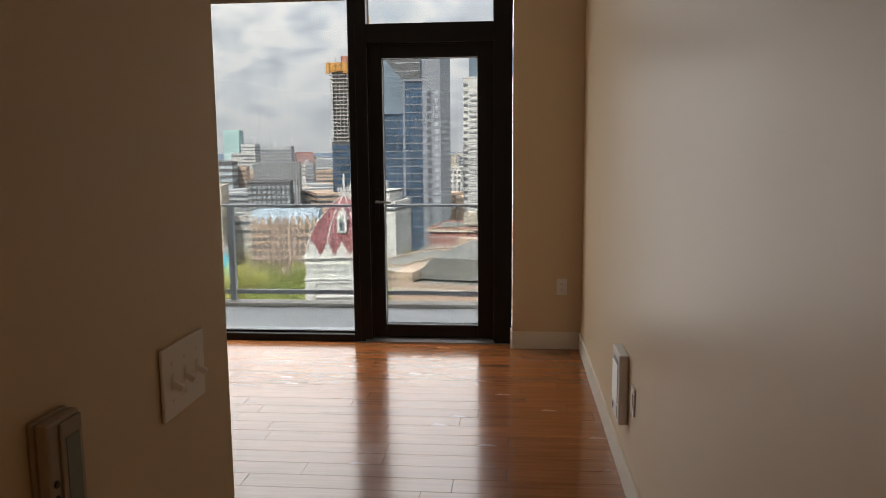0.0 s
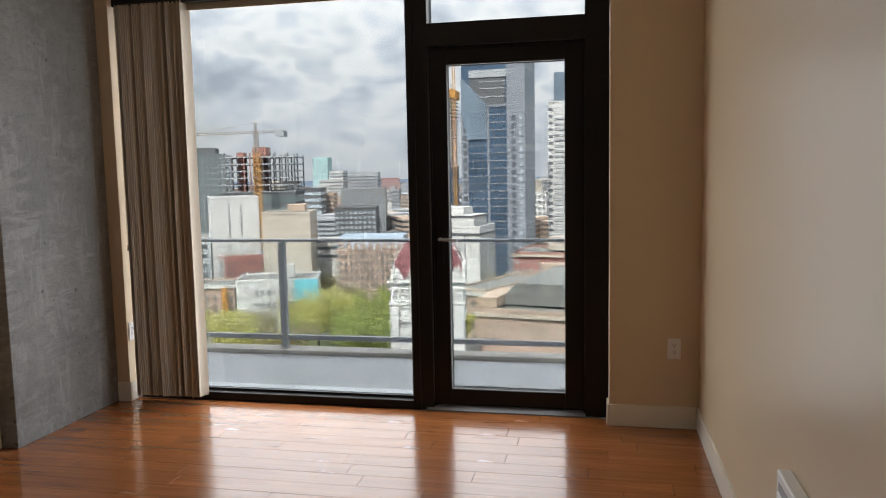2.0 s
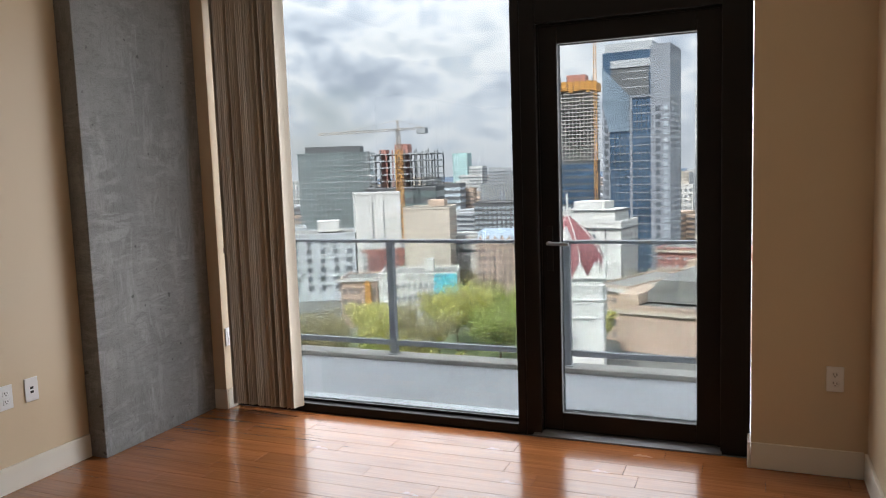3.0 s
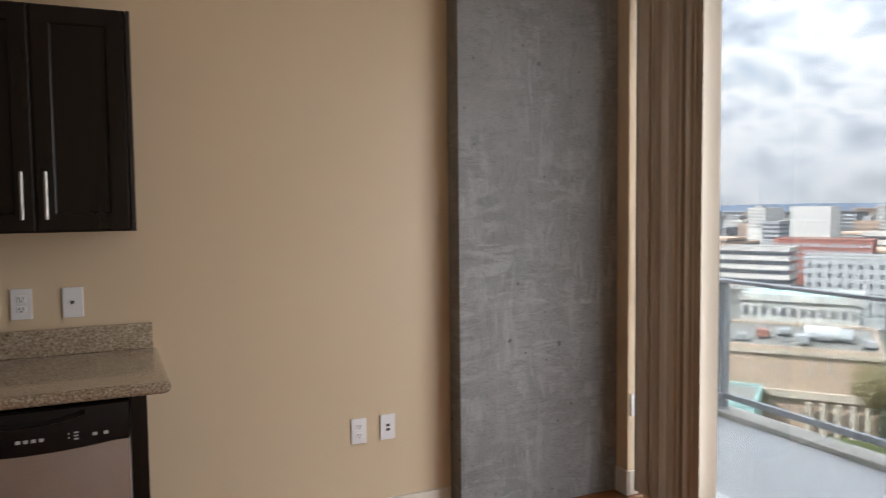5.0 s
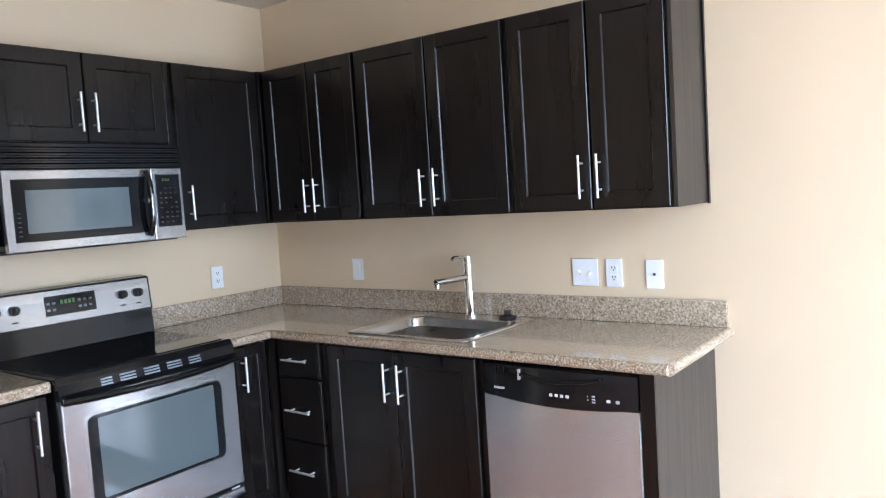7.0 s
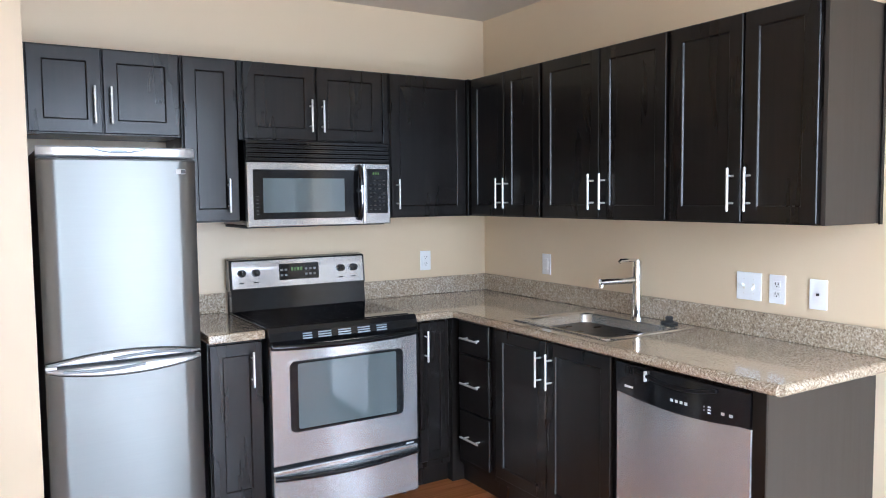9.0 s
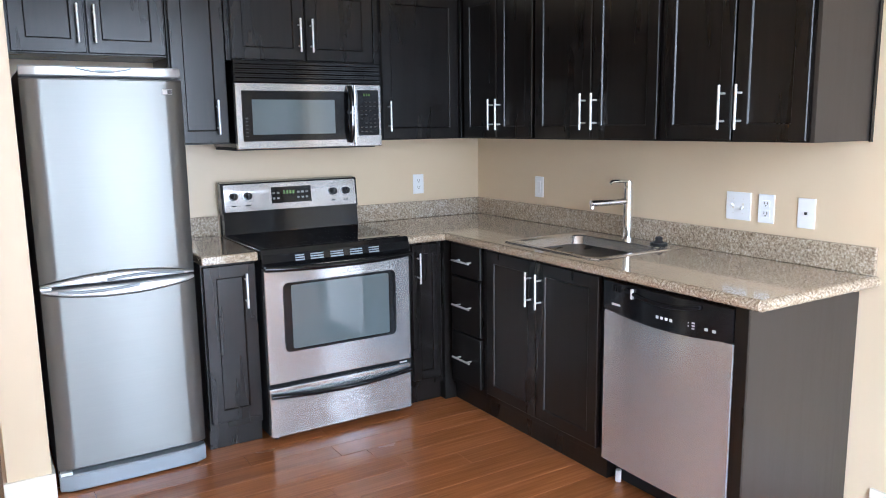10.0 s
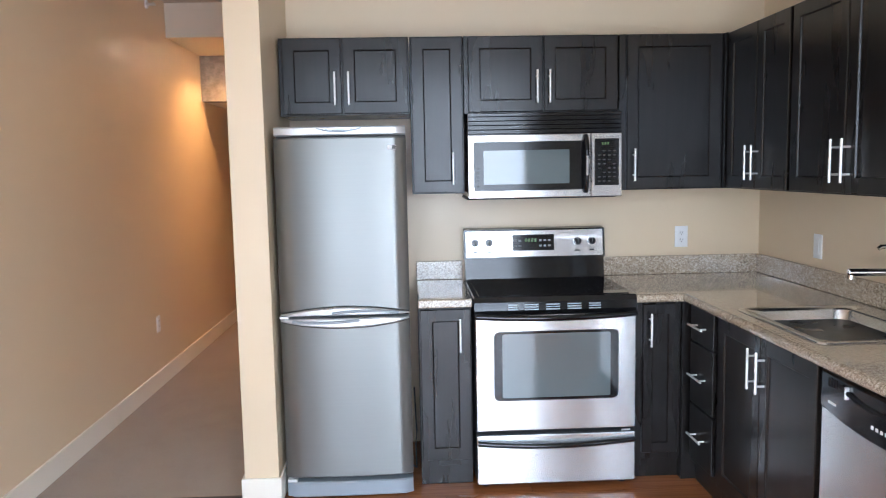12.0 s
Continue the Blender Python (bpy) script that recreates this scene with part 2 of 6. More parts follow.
def glass_material(name, tint=(0.97, 0.985, 0.98)):
    """A thin clear pane: it lets light straight through and mirrors a little."""
    k = Nodes(name)
    k.t.nodes.remove(k.b)
    clear = k.node("ShaderNodeBsdfTransparent")
    clear.inputs["Color"].default_value = (*tint, 1)
    gloss = k.node("ShaderNodeBsdfGlossy")
    gloss.inputs["Roughness"].default_value = 0.01
    face = k.node("ShaderNodeLayerWeight", Blend=0.5)
    bend = k.node("ShaderNodeMath")
    bend.operation = "POWER"
    bend.inputs[1].default_value = 4.0
    k.link(face.outputs["Facing"], bend.inputs[0])
    lift = k.node("ShaderNodeMath")
    lift.operation = "MULTIPLY_ADD"
    lift.inputs[1].default_value, lift.inputs[2].default_value = 0.35, 0.025
    k.link(bend.outputs[0], lift.inputs[0])
    mixs = k.t.nodes.new("ShaderNodeMixShader")
    k.link(lift.outputs[0], mixs.inputs["Fac"])
    k.link(clear.outputs[0], mixs.inputs[1])
    k.link(gloss.outputs[0], mixs.inputs[2])
    k.link(mixs.outputs[0], k.t.nodes["Material Output"].inputs["Surface"])
    return k.m


M_WALL = plain("cream_wall_paint", (0.70, 0.57, 0.395), 0.37, var=0.025, big=0.8, fine=260, bump=0.10)
M_WALL.node_tree.nodes["Principled BSDF"].inputs["Specular IOR Level"].default_value = 0.55
M_CEIL = plain("ceiling_paint", (0.72, 0.65, 0.55), 0.8, var=0.03, fine=200, bump=0.12)
M_TRIM = plain("white_trim_paint", (0.80, 0.76, 0.67), 0.4, var=0.03, fine=120)
M_FRAME = plain("dark_bronze_frame", (0.009, 0.008, 0.0075), 0.45, gloss=0.3, var=0.15, fine=180)
M_SILL = plain("grey_metal_sill", (0.20, 0.20, 0.205), 0.4, metal=0.5, var=0.1, fine=150)
M_ALU = plain("light_metal_strip", (0.75, 0.77, 0.78), 0.35, metal=0.3, var=0.06)
M_PLATE = plain("white_plastic_plate", (0.87, 0.88, 0.89), 0.32, var=0.015, bump=0.0)
M_SLOT = plain("dark_slot", (0.02, 0.02, 0.02), 0.5, var=0.1)
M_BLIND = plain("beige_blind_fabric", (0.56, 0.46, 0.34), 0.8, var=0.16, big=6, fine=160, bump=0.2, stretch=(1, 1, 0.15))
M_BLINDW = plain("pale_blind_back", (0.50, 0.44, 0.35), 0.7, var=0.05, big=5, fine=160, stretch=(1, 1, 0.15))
# the same fabric with the shade of the folds put into its colour
M_BLIND_SHADE = plain("blind_fabric_painted_shade", (0.36, 0.285, 0.20), 0.85, var=0.1, big=6, fine=160, bump=0.2, stretch=(1, 1, 0.15))
M_RAIL = plain("grey_painted_railing", (0.30, 0.315, 0.34), 0.4, metal=0.0, var=0.08)
M_DECK = plain("balcony_coating", (0.38, 0.385, 0.395), 0.6, var=0.10, big=1.2, fine=90, bump=0.2)
M_KERB = plain("pale_concrete_edge", (0.45, 0.43, 0.39), 0.8, var=0.15, big=3, fine=70, bump=0.3)
# plain grey of the two added walls that shade the balcony
C_SUNBLOCK = plain("sun_block_grey", (0.30, 0.30, 0.29), 0.7, var=0.1)
M_CONC = concrete_material()
M_BOARD = board_material()
M_GRAN = granite_material()
M_CAB = cabinet_material()
M_CARPET = carpet_material()
# grey tint added to clear panes, to dim the daylight view against the room
M_GLASS = glass_material("view_dimming_glass", (0.37, 0.38, 0.378))
M_CLEAR = glass_material("clear_glass")
M_STEEL_Z = brushed("brushed_steel_upright", (0.60, 0.60, 0.59), 0.23, 2)
M_STEEL_X = brushed("brushed_steel_level", (0.62, 0.62, 0.62), 0.23, 0)
M_FRIDGE = brushed("silver_fridge_coat", (0.185, 0.187, 0.178), 0.34, 0)
M_SILVER = plain("silver_plastic", (0.55, 0.56, 0.57), 0.28, metal=0.6, var=0.03)
M_GREYPL = plain("grey_blue_plastic", (0.30, 0.34, 0.38), 0.4, metal=0.3, var=0.05)
M_CHROME = plain("chrome", (0.80, 0.80, 0.80), 0.08, metal=1.0, var=0.03, bump=0.0)
M_NICKEL = plain("satin_nickel", (0.80, 0.79, 0.77), 0.34, metal=0.7, var=0.04)
M_BLACK = plain("gloss_black_enamel", (0.005, 0.005, 0.0055), 0.11, var=0.1, bump=0.0, gloss=0.45)
M_BLACKM = plain("matt_black_plastic", (0.007, 0.007, 0.0075), 0.5, var=0.12, gloss=0.2)
M_CERAM = plain("black_ceramic_glass", (0.006, 0.006, 0.007), 0.05, var=0.1, bump=0.0)
M_OVENGL = plain("dark_oven_glass", (0.010, 0.011, 0.012), 0.08, var=0.08, bump=0.0)
# smoked pane, its colour lifted to stand in for the window's reflection
M_OVENIN = plain("smoked_glass_painted_reflection", (0.12, 0.15, 0.158), 0.05, var=0.06, bump=0.0, gloss=1.0)
M_SINK = plain("satin_sink_steel", (0.76, 0.76, 0.75), 0.24, metal=1.0, var=0.05, fine=150)
M_LCD = plain("green_display_digits", (0.07, 0.14, 0.03), 0.4, var=0.05, emit=0.003)
M_PRINT = plain("pale_grey_print", (0.55, 0.55, 0.55), 0.5, var=0.05)
M_SIDE = plain("dark_grey_side_panel", (0.026, 0.021, 0.017), 0.4, var=0.12, big=2, fine=60, stretch=(30, 30, 1.5))
M_SIDEL = plain("dim_grey_print", (0.16, 0.16, 0.16), 0.5, var=0.05)
M_LENS = plain("lamp_lens", (1.0, 0.72, 0.42), 0.4, var=0.02, emit=2.5)
M_DOORW = plain("dark_stained_door", (0.030, 0.016, 0.010), 0.4, var=0.2, big=2, fine=30, stretch=(20, 20, 1))
M_STONE = plain("mottled_grey_panel", (0.30, 0.265, 0.235), 0.7, var=0.35, big=22, fine=60, bump=0.3)
M_RUBBER = plain("black_rubber", (0.015, 0.015, 0.016), 0.6, var=0.1)
M_LCDG = plain("grey_green_display", (0.16, 0.19, 0.16), 0.15, var=0.04, bump=0.0)
M_THERM = plain("dull_beige_plastic", (0.36, 0.31, 0.25), 0.45, var=0.04)



# ---- mesh helpers ----
def part(name, bm, material, parent=None, label=""):
    """Links a bmesh as one mesh object, under a thing or a part where one is given."""
    bmesh.ops.recalc_face_normals(bm, faces=bm.faces)
    me = bpy.data.meshes.new(name)
    bm.to_mesh(me)
    bm.free()
    me.materials.append(material)
    ob = new(name, me)
    if parent is not None:
        ob.parent = parent
        ob.matrix_parent_inverse = place_of(parent).inverted()
    return tagged(ob, label) if label else ob


def place_of(ob):
    m = ob.matrix_basis.copy()
    if ob.parent is not None:
        m = place_of(ob.parent) @ ob.matrix_parent_inverse @ m
    return m


def thing(name, at, label, category, group="", kind=""):
    ob = new(name)
    ob.empty_display_size = 0.1
    ob.location = at
    return tagged(ob, label, category, group, kind)


def smooth(ob, angle=40):
    for p in ob.data.polygons:
        p.use_smooth = True
    ob.data.set_sharp_from_angle(angle=radians(angle))
    return ob


def box(x0, x1, y0, y1, z0, z1, bevel=0.0, seg=2, bm=None):
    """A box, into bm or a new bmesh, with rounded edges."""
    own = bmesh.new()
    bmesh.ops.create_cube(own, size=1, matrix=Matrix.LocRotScale(((x0 + x1) / 2, (y0 + y1) / 2, (z0 + z1) / 2), None, (abs(x1 - x0), abs(y1 - y0), abs(z1 - z0))))
    if bevel:
        bmesh.ops.bevel(own, geom=own.edges[:], offset=bevel, segments=seg, profile=0.5, affect="EDGES")
    return merge(own, bm)


def merge(own, bm):
    if bm is None:
        return own
    me = bpy.data.meshes.new("joined")
    own.to_mesh(me)
    own.free()
    bm.from_mesh(me)
    bpy.data.meshes.remove(me)
    return bm


def rod(p0, p1, r, seg=12, r2=None, bevel=0.0, bm=None):
    """A round bar from p0 to p1."""
    p0, p1 = Vector(p0), Vector(p1)
    own = bmesh.new()
    m = Matrix.Translation((p0 + p1) / 2) @ (p1 - p0).to_track_quat("Z", "Y").to_matrix().to_4x4()
    bmesh.ops.create_cone(own, cap_ends=True, segments=seg, radius1=r, radius2=r if r2 is None else r2, depth=(p1 - p0).length, matrix=m)
    if bevel:
        rims = [e for e in own.edges if any(len(f.verts) > 4 for f in e.link_faces)]
        bmesh.ops.bevel(own, geom=rims, offset=bevel, segments=2, affect="EDGES")
    return merge(own, bm)


def extrude_poly(pts, axis, a, b, bm=None, bevel=0.0):
    """A prism: an outline in the two other axes, from a to b along the axis."""
    own = bmesh.new()
    def at(p, t):
        return {"x": (t, p[0], p[1]), "y": (p[0], t, p[1]), "z": (p[0], p[1], t)}[axis]
    v0 = [own.verts.new(at(p, a)) for p in pts]
    v1 = [own.verts.new(at(p, b)) for p in pts]
    own.faces.new(v0)
    own.faces.new(v1[::-1])
    n = len(pts)
    for i in range(n):
        own.faces.new((v0[i], v0[(i + 1) % n], v1[(i + 1) % n], v1[i]))
    if bevel:
        bmesh.ops.bevel(own, geom=own.edges[:], offset=bevel, segments=2, affect="EDGES")
    return merge(own, bm)


def tube(points, r, seg=8, bm=None):
    """A round tube along points."""
    own = bmesh.new()
    rings = []
    pts = [Vector(p) for p in points]
    for i, p in enumerate(pts):
        d = (pts[min(i + 1, len(pts) - 1)] - pts[max(i - 1, 0)]).normalized()
        q = d.to_track_quat("Z", "Y")
        rings.append([own.verts.new(p + q @ Vector((r * math.cos(2 * math.pi * k / seg), r * math.sin(2 * math.pi * k / seg), 0))) for k in range(seg)])
    for a, b in zip(rings, rings[1:]):
        for k in range(seg):
            own.faces.new((a[k], a[(k + 1) % seg], b[(k + 1) % seg], b[k]))
    own.faces.new(rings[0])
    own.faces.new(rings[-1][::-1])
    return merge(own, bm)


def facing(wall):
    """Maps (along, out, up) to the world for things on the sink wall (out is +x) or on the range wall (out is +y)."""
    if wall == "sink":
        return lambda u, w, v: (w, u, v)
    return lambda u, w, v: (u, w, v)


def fbox(wall, u0, u1, w0, w1, v0, v1, bevel=0.0, bm=None):
    a, b = facing(wall)(u0, w0, v0), facing(wall)(u1, w1, v1)
    return box(a[0], b[0], a[1], b[1], a[2], b[2], bevel, bm=bm)


def shaker(wall, u0, u1, v0, v1, w, thick=0.02, stile=0.055):
    """A framed door: stiles and rails round a sunk panel with a small moulding."""
    f = facing(wall)
    bm = bmesh.new()
    back = [bm.verts.new(f(u, w - thick, v)) for u, v in ((u0, v0), (u1, v0), (u1, v1), (u0, v1))]
    r = 0.003
    rim = [bm.verts.new(f(u, w - r, v)) for u, v in ((u0, v0), (u1, v0), (u1, v1), (u0, v1))]
    rings = []
    for inset, depth in ((r, 0.0), (stile, 0.0), (stile + 0.0025, -0.0015), (stile + 0.006, -0.007)):
        rings.append([bm.verts.new(f(u, w + depth, v)) for u, v in ((u0 + inset, v0 + inset), (u1 - inset, v0 + inset), (u1 - inset, v1 - inset), (u0 + inset, v1 - inset))])
    chain = [back, rim, *rings]
    for a, b in zip(chain, chain[1:]):
        for i in range(4):
            bm.faces.new((a[i], a[(i + 1) % 4], b[(i + 1) % 4], b[i]))
    bm.faces.new(back)
    bm.faces.new(rings[-1])
    return bm


def bar_handle(wall, u, v, w, length=0.155, upright=True, stand=0.034):
    """A bar pull with two posts, centred at (u, v)."""
    f = facing(wall)
    h = length / 2
    e0, e1 = ((u, v - h), (u, v + h)) if upright else ((u - h, v), (u + h, v))
    bm = rod(f(e0[0], w + stand, e0[1]), f(e1[0], w + stand, e1[1]), 0.0054, 10, bevel=0.0015)
    for s in (-0.31, 0.31):
        p = (u, v + s * length) if upright else (u + s * length, v)
        rod(f(p[0], w - 0.002, p[1]), f(p[0], w + stand, p[1]), 0.0044, 8, bm=bm)
    return bm


def pieces(name, boxes, material, parent, label=""):
    """Small alike parts, each an object of its own."""
    for b in boxes:
        part(name, box(*b), material, parent, label)

# ---- the rooms ----
RIGHT, GLASS_Y, TOP = 3.745, 4.89, 2.80
PART_X0, PART_X1, PART_Y = 2.56, 2.715, 0.735
HALL_END = -5.8


def structure(name, bm, material, label, category):
    return tagged(part(name, bm, material), label, category, kind="structure")


structure("wall_sink", box(-0.18, 0.0, -0.18, 5.0, 0, TOP), M_WALL, "plain cream painted wall behind the kitchen sink", "wall")
structure("wall_range", box(0.0, PART_X0, -0.18, 0.0, 0, TOP), M_WALL, "plain cream painted wall behind the range", "wall")
structure("wall_partition", box(PART_X0, PART_X1, HALL_END, PART_Y, 0, TOP, 0.002), M_WALL, "cream painted end of the wall between kitchen and hall", "wall")
structure("wall_long", box(RIGHT, RIGHT + 0.18, HALL_END - 0.2, 5.0, 0, TOP), M_WALL, "long cream painted wall running from hall to window", "wall")
structure("wall_hall_end", box(PART_X0, RIGHT, HALL_END - 0.18, HALL_END, 0, TOP), M_WALL, "plain wall closing the hall", "wall")
structure("wall_window_pier", box(3.257, RIGHT, 4.695, 5.0, 0, TOP, 0.002), M_WALL, "cream painted pier beside the balcony door", "wall")
structure("wall_corner_pier", box(0.0, 0.20, 4.715, 5.0, 0, TOP, 0.002), M_WALL, "narrow cream painted pier beside the concrete column", "wall")
structure("wall_window_header", box(0.20, 3.257, 4.80, 5.0, 2.64, TOP), M_WALL, "cream painted wall strip above the windows", "wall")
structure("concrete_column", box(0.002, 0.115, 3.828, 4.714, 0, TOP, 0.004), M_CONC, "raw grey concrete column with swirling board marks", "column")
structure("ceiling", box(-0.1, RIGHT + 0.1, HALL_END, 5.0, TOP, TOP + 0.15), M_CEIL, "plain painted ceiling", "ceiling")
structure("kitchen_ceiling", box(0.0, PART_X0, 0.0, 1.6, 2.585, TOP - 0.004), M_CEIL, "lowered painted ceiling over the kitchen", "ceiling")
structure("hall_soffit", box(PART_X1, RIGHT, HALL_END, -1.83, 2.54, TOP - 0.004), M_CEIL, "lowered painted ceiling in the hall", "ceiling")
structure("hall_header", box(PART_X1, RIGHT, -2.90, -2.75, 2.146, 2.539), M_STONE, "mottled header panel lit by a downlight", "header")
structure("hall_ceiling_low", box(PART_X1, RIGHT, HALL_END, -2.901, 2.147, 2.539), M_CEIL, "low ceiling at the far end of the hall", "ceiling")
# two unseen walls, added to keep the sun off the balcony deck
structure("balcony_sun_block", box(-1.9, -0.181, 4.80, 5.0, -0.25, TOP + 0.15), C_SUNBLOCK, "unseen wall added beside the window to shade the balcony", "wall")
structure("balcony_sun_block", box(RIGHT + 0.181, 5.2, 4.80, 5.0, -0.25, TOP + 0.15), C_SUNBLOCK, "unseen wall added beside the balcony door to shade the balcony", "wall")
structure("floor", box(-0.1, RIGHT + 0.1, -0.18, 5.0, -0.2, -0.012), M_SLOT, "subfloor under the boards", "floor")
structure("carpet", box(PART_X1, RIGHT, -3.6, 0.655, -0.012, 0.006, 0.004), M_CARPET, "beige hall carpet", "carpet")
structure("hall_floor", box(PART_X1, RIGHT, HALL_END, -3.6, -0.012, 0.0), M_BOARD, "brown wooden floor at the far end of the hall", "floor")
structure("threshold_strip", box(PART_X1 + 0.012, RIGHT - 0.014, 0.648, 0.672, 0.0, 0.008, 0.003), M_SLOT, "thin dark strip between carpet and floor boards", "threshold")


def baseboard(x0, x1, y0, y1, h=0.125):
    bm = box(x0, x1, y0, y1, 0.0, h, 0.003)
    structure("baseboard", bm, M_TRIM, "white painted baseboard", "baseboard")


baseboard(RIGHT - 0.014, RIGHT, HALL_END + 0.01, 4.680)
baseboard(3.257, RIGHT - 0.015, 4.681, 4.695)
baseboard(3.243, 3.256, 4.681, 4.81)
baseboard(0.0, 0.014, 2.56, 3.826)
baseboard(0.117, 0.214, 4.701, 4.715)
baseboard(0.201, 0.214, 4.716, 4.81)
baseboard(PART_X0 - 0.012, PART_X1 + 0.014, PART_Y, PART_Y + 0.014)
baseboard(PART_X1, PART_X1 + 0.014, HALL_END + 0.01, PART_Y - 0.001)
baseboard(PART_X0 - 0.012, PART_X0, 0.02, PART_Y - 0.001)

# ---- window wall: fixed window, door, transom ----
def window_unit():
    w = thing("window_1", (1.1, GLASS_Y, 0), "tall fixed window in a dark bronze frame", "window", kind="structure")
    y0, y1 = 4.83, 4.96
    part("window_frame", box(0.202, 0.245, y0, y1, 0.0, 2.635, 0.004), M_FRAME, w)
    part("window_frame", box(2.077, 2.125, y0 - 0.01, y1, 0.0, 2.635, 0.004), M_FRAME, w)
    part("window_frame", box(0.235, 2.077, y0, y1, 2.55, 2.635, 0.004), M_FRAME, w)
    part("window_sill", box(0.235, 2.077, y0 - 0.012, y1, 0.0, 0.052, 0.004), M_FRAME, w)
    part("sill_strip", box(0.235, 2.077, y1 + 0.002, y1 + 0.11, -0.01, 0.045, 0.003), M_ALU, w, "pale metal flashing outside the window")
    part("glazing_bead", box(0.235, 2.077, GLASS_Y - 0.022, GLASS_Y - 0.008, 0.053, 0.068, 0.002), M_FRAME, w)
    g = part("pane", box(0.225, 2.087, GLASS_Y - 0.004, GLASS_Y + 0.004, 0.05, 2.56), M_GLASS, w, "clear window glass")
    g.visible_shadow = False


def door_unit():
    d = thing("door_1", (2.65, GLASS_Y, 0), "closed glazed balcony door in a wide dark bronze frame", "door", kind="structure")
    y0, y1 = 4.82, 4.96
    part("door_frame", box(2.127, 2.21, y0, y1, 0.0, 2.635, 0.004), M_FRAME, d)
    part("door_frame", box(3.118, 3.255, y0, y1, 0.0, 2.635, 0.004), M_FRAME, d)
    part("door_frame", box(2.21, 3.118, y0, y1, 2.185, 2.318, 0.004), M_FRAME, d)
    part("door_frame", box(2.21, 3.118, y0, y1, 2.575, 2.635, 0.004), M_FRAME, d)
    leaf = part("door_leaf", box(2.214, 2.316, 4.86, 4.94, 0.026, 2.18, 0.005), M_FRAME, d, "dark bronze door stiles and rails")
    part("door_rail", box(2.316, 3.003, 4.86, 4.94, 0.026, 0.125, 0.005), M_FRAME, leaf)
    part("door_rail", box(2.316, 3.003, 4.86, 4.94, 2.079, 2.18, 0.005), M_FRAME, leaf)
    part("door_stile", box(3.003, 3.113, 4.86, 4.94, 0.026, 2.18, 0.005), M_FRAME, leaf)
    # strips added outside to block sky light leaking through the leaf's gaps
    for x0, x1 in ((2.211, 2.222), (3.106, 3.117)):
        part("gap_light_block", box(x0, x1, 4.941, 4.959, 0.026, 2.184), M_FRAME, d)
    part("gap_light_block", box(2.222, 3.106, 4.941, 4.959, 2.172, 2.184), M_FRAME, d)
    # strips added inside to block the daylight lamp's glow in the same gaps
    for x0, x1, z0, z1 in ((2.2105, 2.2205, 0.026, 2.1845), (3.1065, 3.1175, 0.026, 2.1845), (2.2205, 3.1065, 2.1735, 2.1845)):
        part("gap_lamp_block", box(x0, x1, 4.850, 4.8585, z0, z1), M_FRAME, d)
    g = part("pane", box(2.309, 3.010, 4.906, 4.914, 0.118, 2.086), M_GLASS, leaf, "clear door glass")
    g.visible_shadow = False
    g = part("transom_pane", box(2.203, 3.125, GLASS_Y - 0.004, GLASS_Y + 0.004, 2.312, 2.581), M_GLASS, d, "clear transom glass")
    g.visible_shadow = False
    part("threshold", extrude_poly(((4.795, 0.0), (4.795, 0.008), (4.83, 0.020), (4.86, 0.024), (4.96, 0.024), (4.96, 0.0)), "x", 2.165, 3.125), M_SILL, d, "grey metal threshold plate")
    part("handle_plate", box(2.248, 2.280, 4.851, 4.861, 0.90, 1.14, 0.003), M_FRAME, d, "slim metal lock plate")
    lever = rod((2.264, 4.855, 1.05), (2.264, 4.808, 1.05), 0.010, 12)
    tube(((2.264, 4.810, 1.05), (2.31, 4.806, 1.05), (2.373, 4.806, 1.047)), 0.009, 10, bm=lever)
    smooth(part("door_handle", lever, M_RAIL, d, "metal lever handle"))


window_unit()
door_unit()
structure("wall_sill_strip", box(0.20, 3.257, 4.962, 5.0, -0.2, -0.012), M_KERB, "outer edge of the floor slab", "wall")

# ---- kitchen cabinets ----
UP0, UP1, UPW = 1.392, 2.156, 0.335     # wall cabinets: bottom, top, depth of the boxes
BASE_W, COUNTER, TOE = 0.608, 0.914, 0.10
DOOR = 0.02


def handle_on(door, wall, u, v, w, upright=True, length=0.16):
    smooth(part("handle", bar_handle(wall, u, v, w, length, upright), M_NICKEL, door, "satin nickel bar pull"))


def wall_cabinet(wall, u0, u1, v0, v1, leaves, label):
    """leaves: (u0, u1, where its handle stands along u)."""
    at = facing(wall)((u0 + u1) / 2, UPW / 2, v0)
    c = thing("wall_cabinet", at, label, "cabinet", "wall cabinets in the kitchen")
    part("body", fbox(wall, u0 + 0.001, u1 - 0.001, 0.002, UPW, v0, v1, 0.0015), M_CAB, c)
    for a, b, hu in leaves:
        d = part("door", shaker(wall, a + 0.002, b - 0.002, v0 + 0.006, v1 - 0.006, UPW + DOOR + 0.001), M_CAB, c)
        handle_on(d, wall, hu, v0 + 0.125, UPW + DOOR)
    return c


wall_cabinet("sink", 0.36, 0.998, UP0, UP1, ((0.380, 0.692, 0.660), (0.696, 0.990, 0.726)), "dark espresso wall cabinet with two doors, beside the corner")
wall_cabinet("sink", 0.998, 1.800, UP0, UP1, ((1.008, 1.406, 1.370), (1.410, 1.790, 1.442)), "dark espresso wall cabinet with two doors, above the sink")
c_end = wall_cabinet("sink", 1.800, 2.444, UP0, UP1, ((1.812, 2.146, 2.111), (2.150, 2.440, 2.183)), "dark espresso wall cabinet with two doors, beside the bare wall")
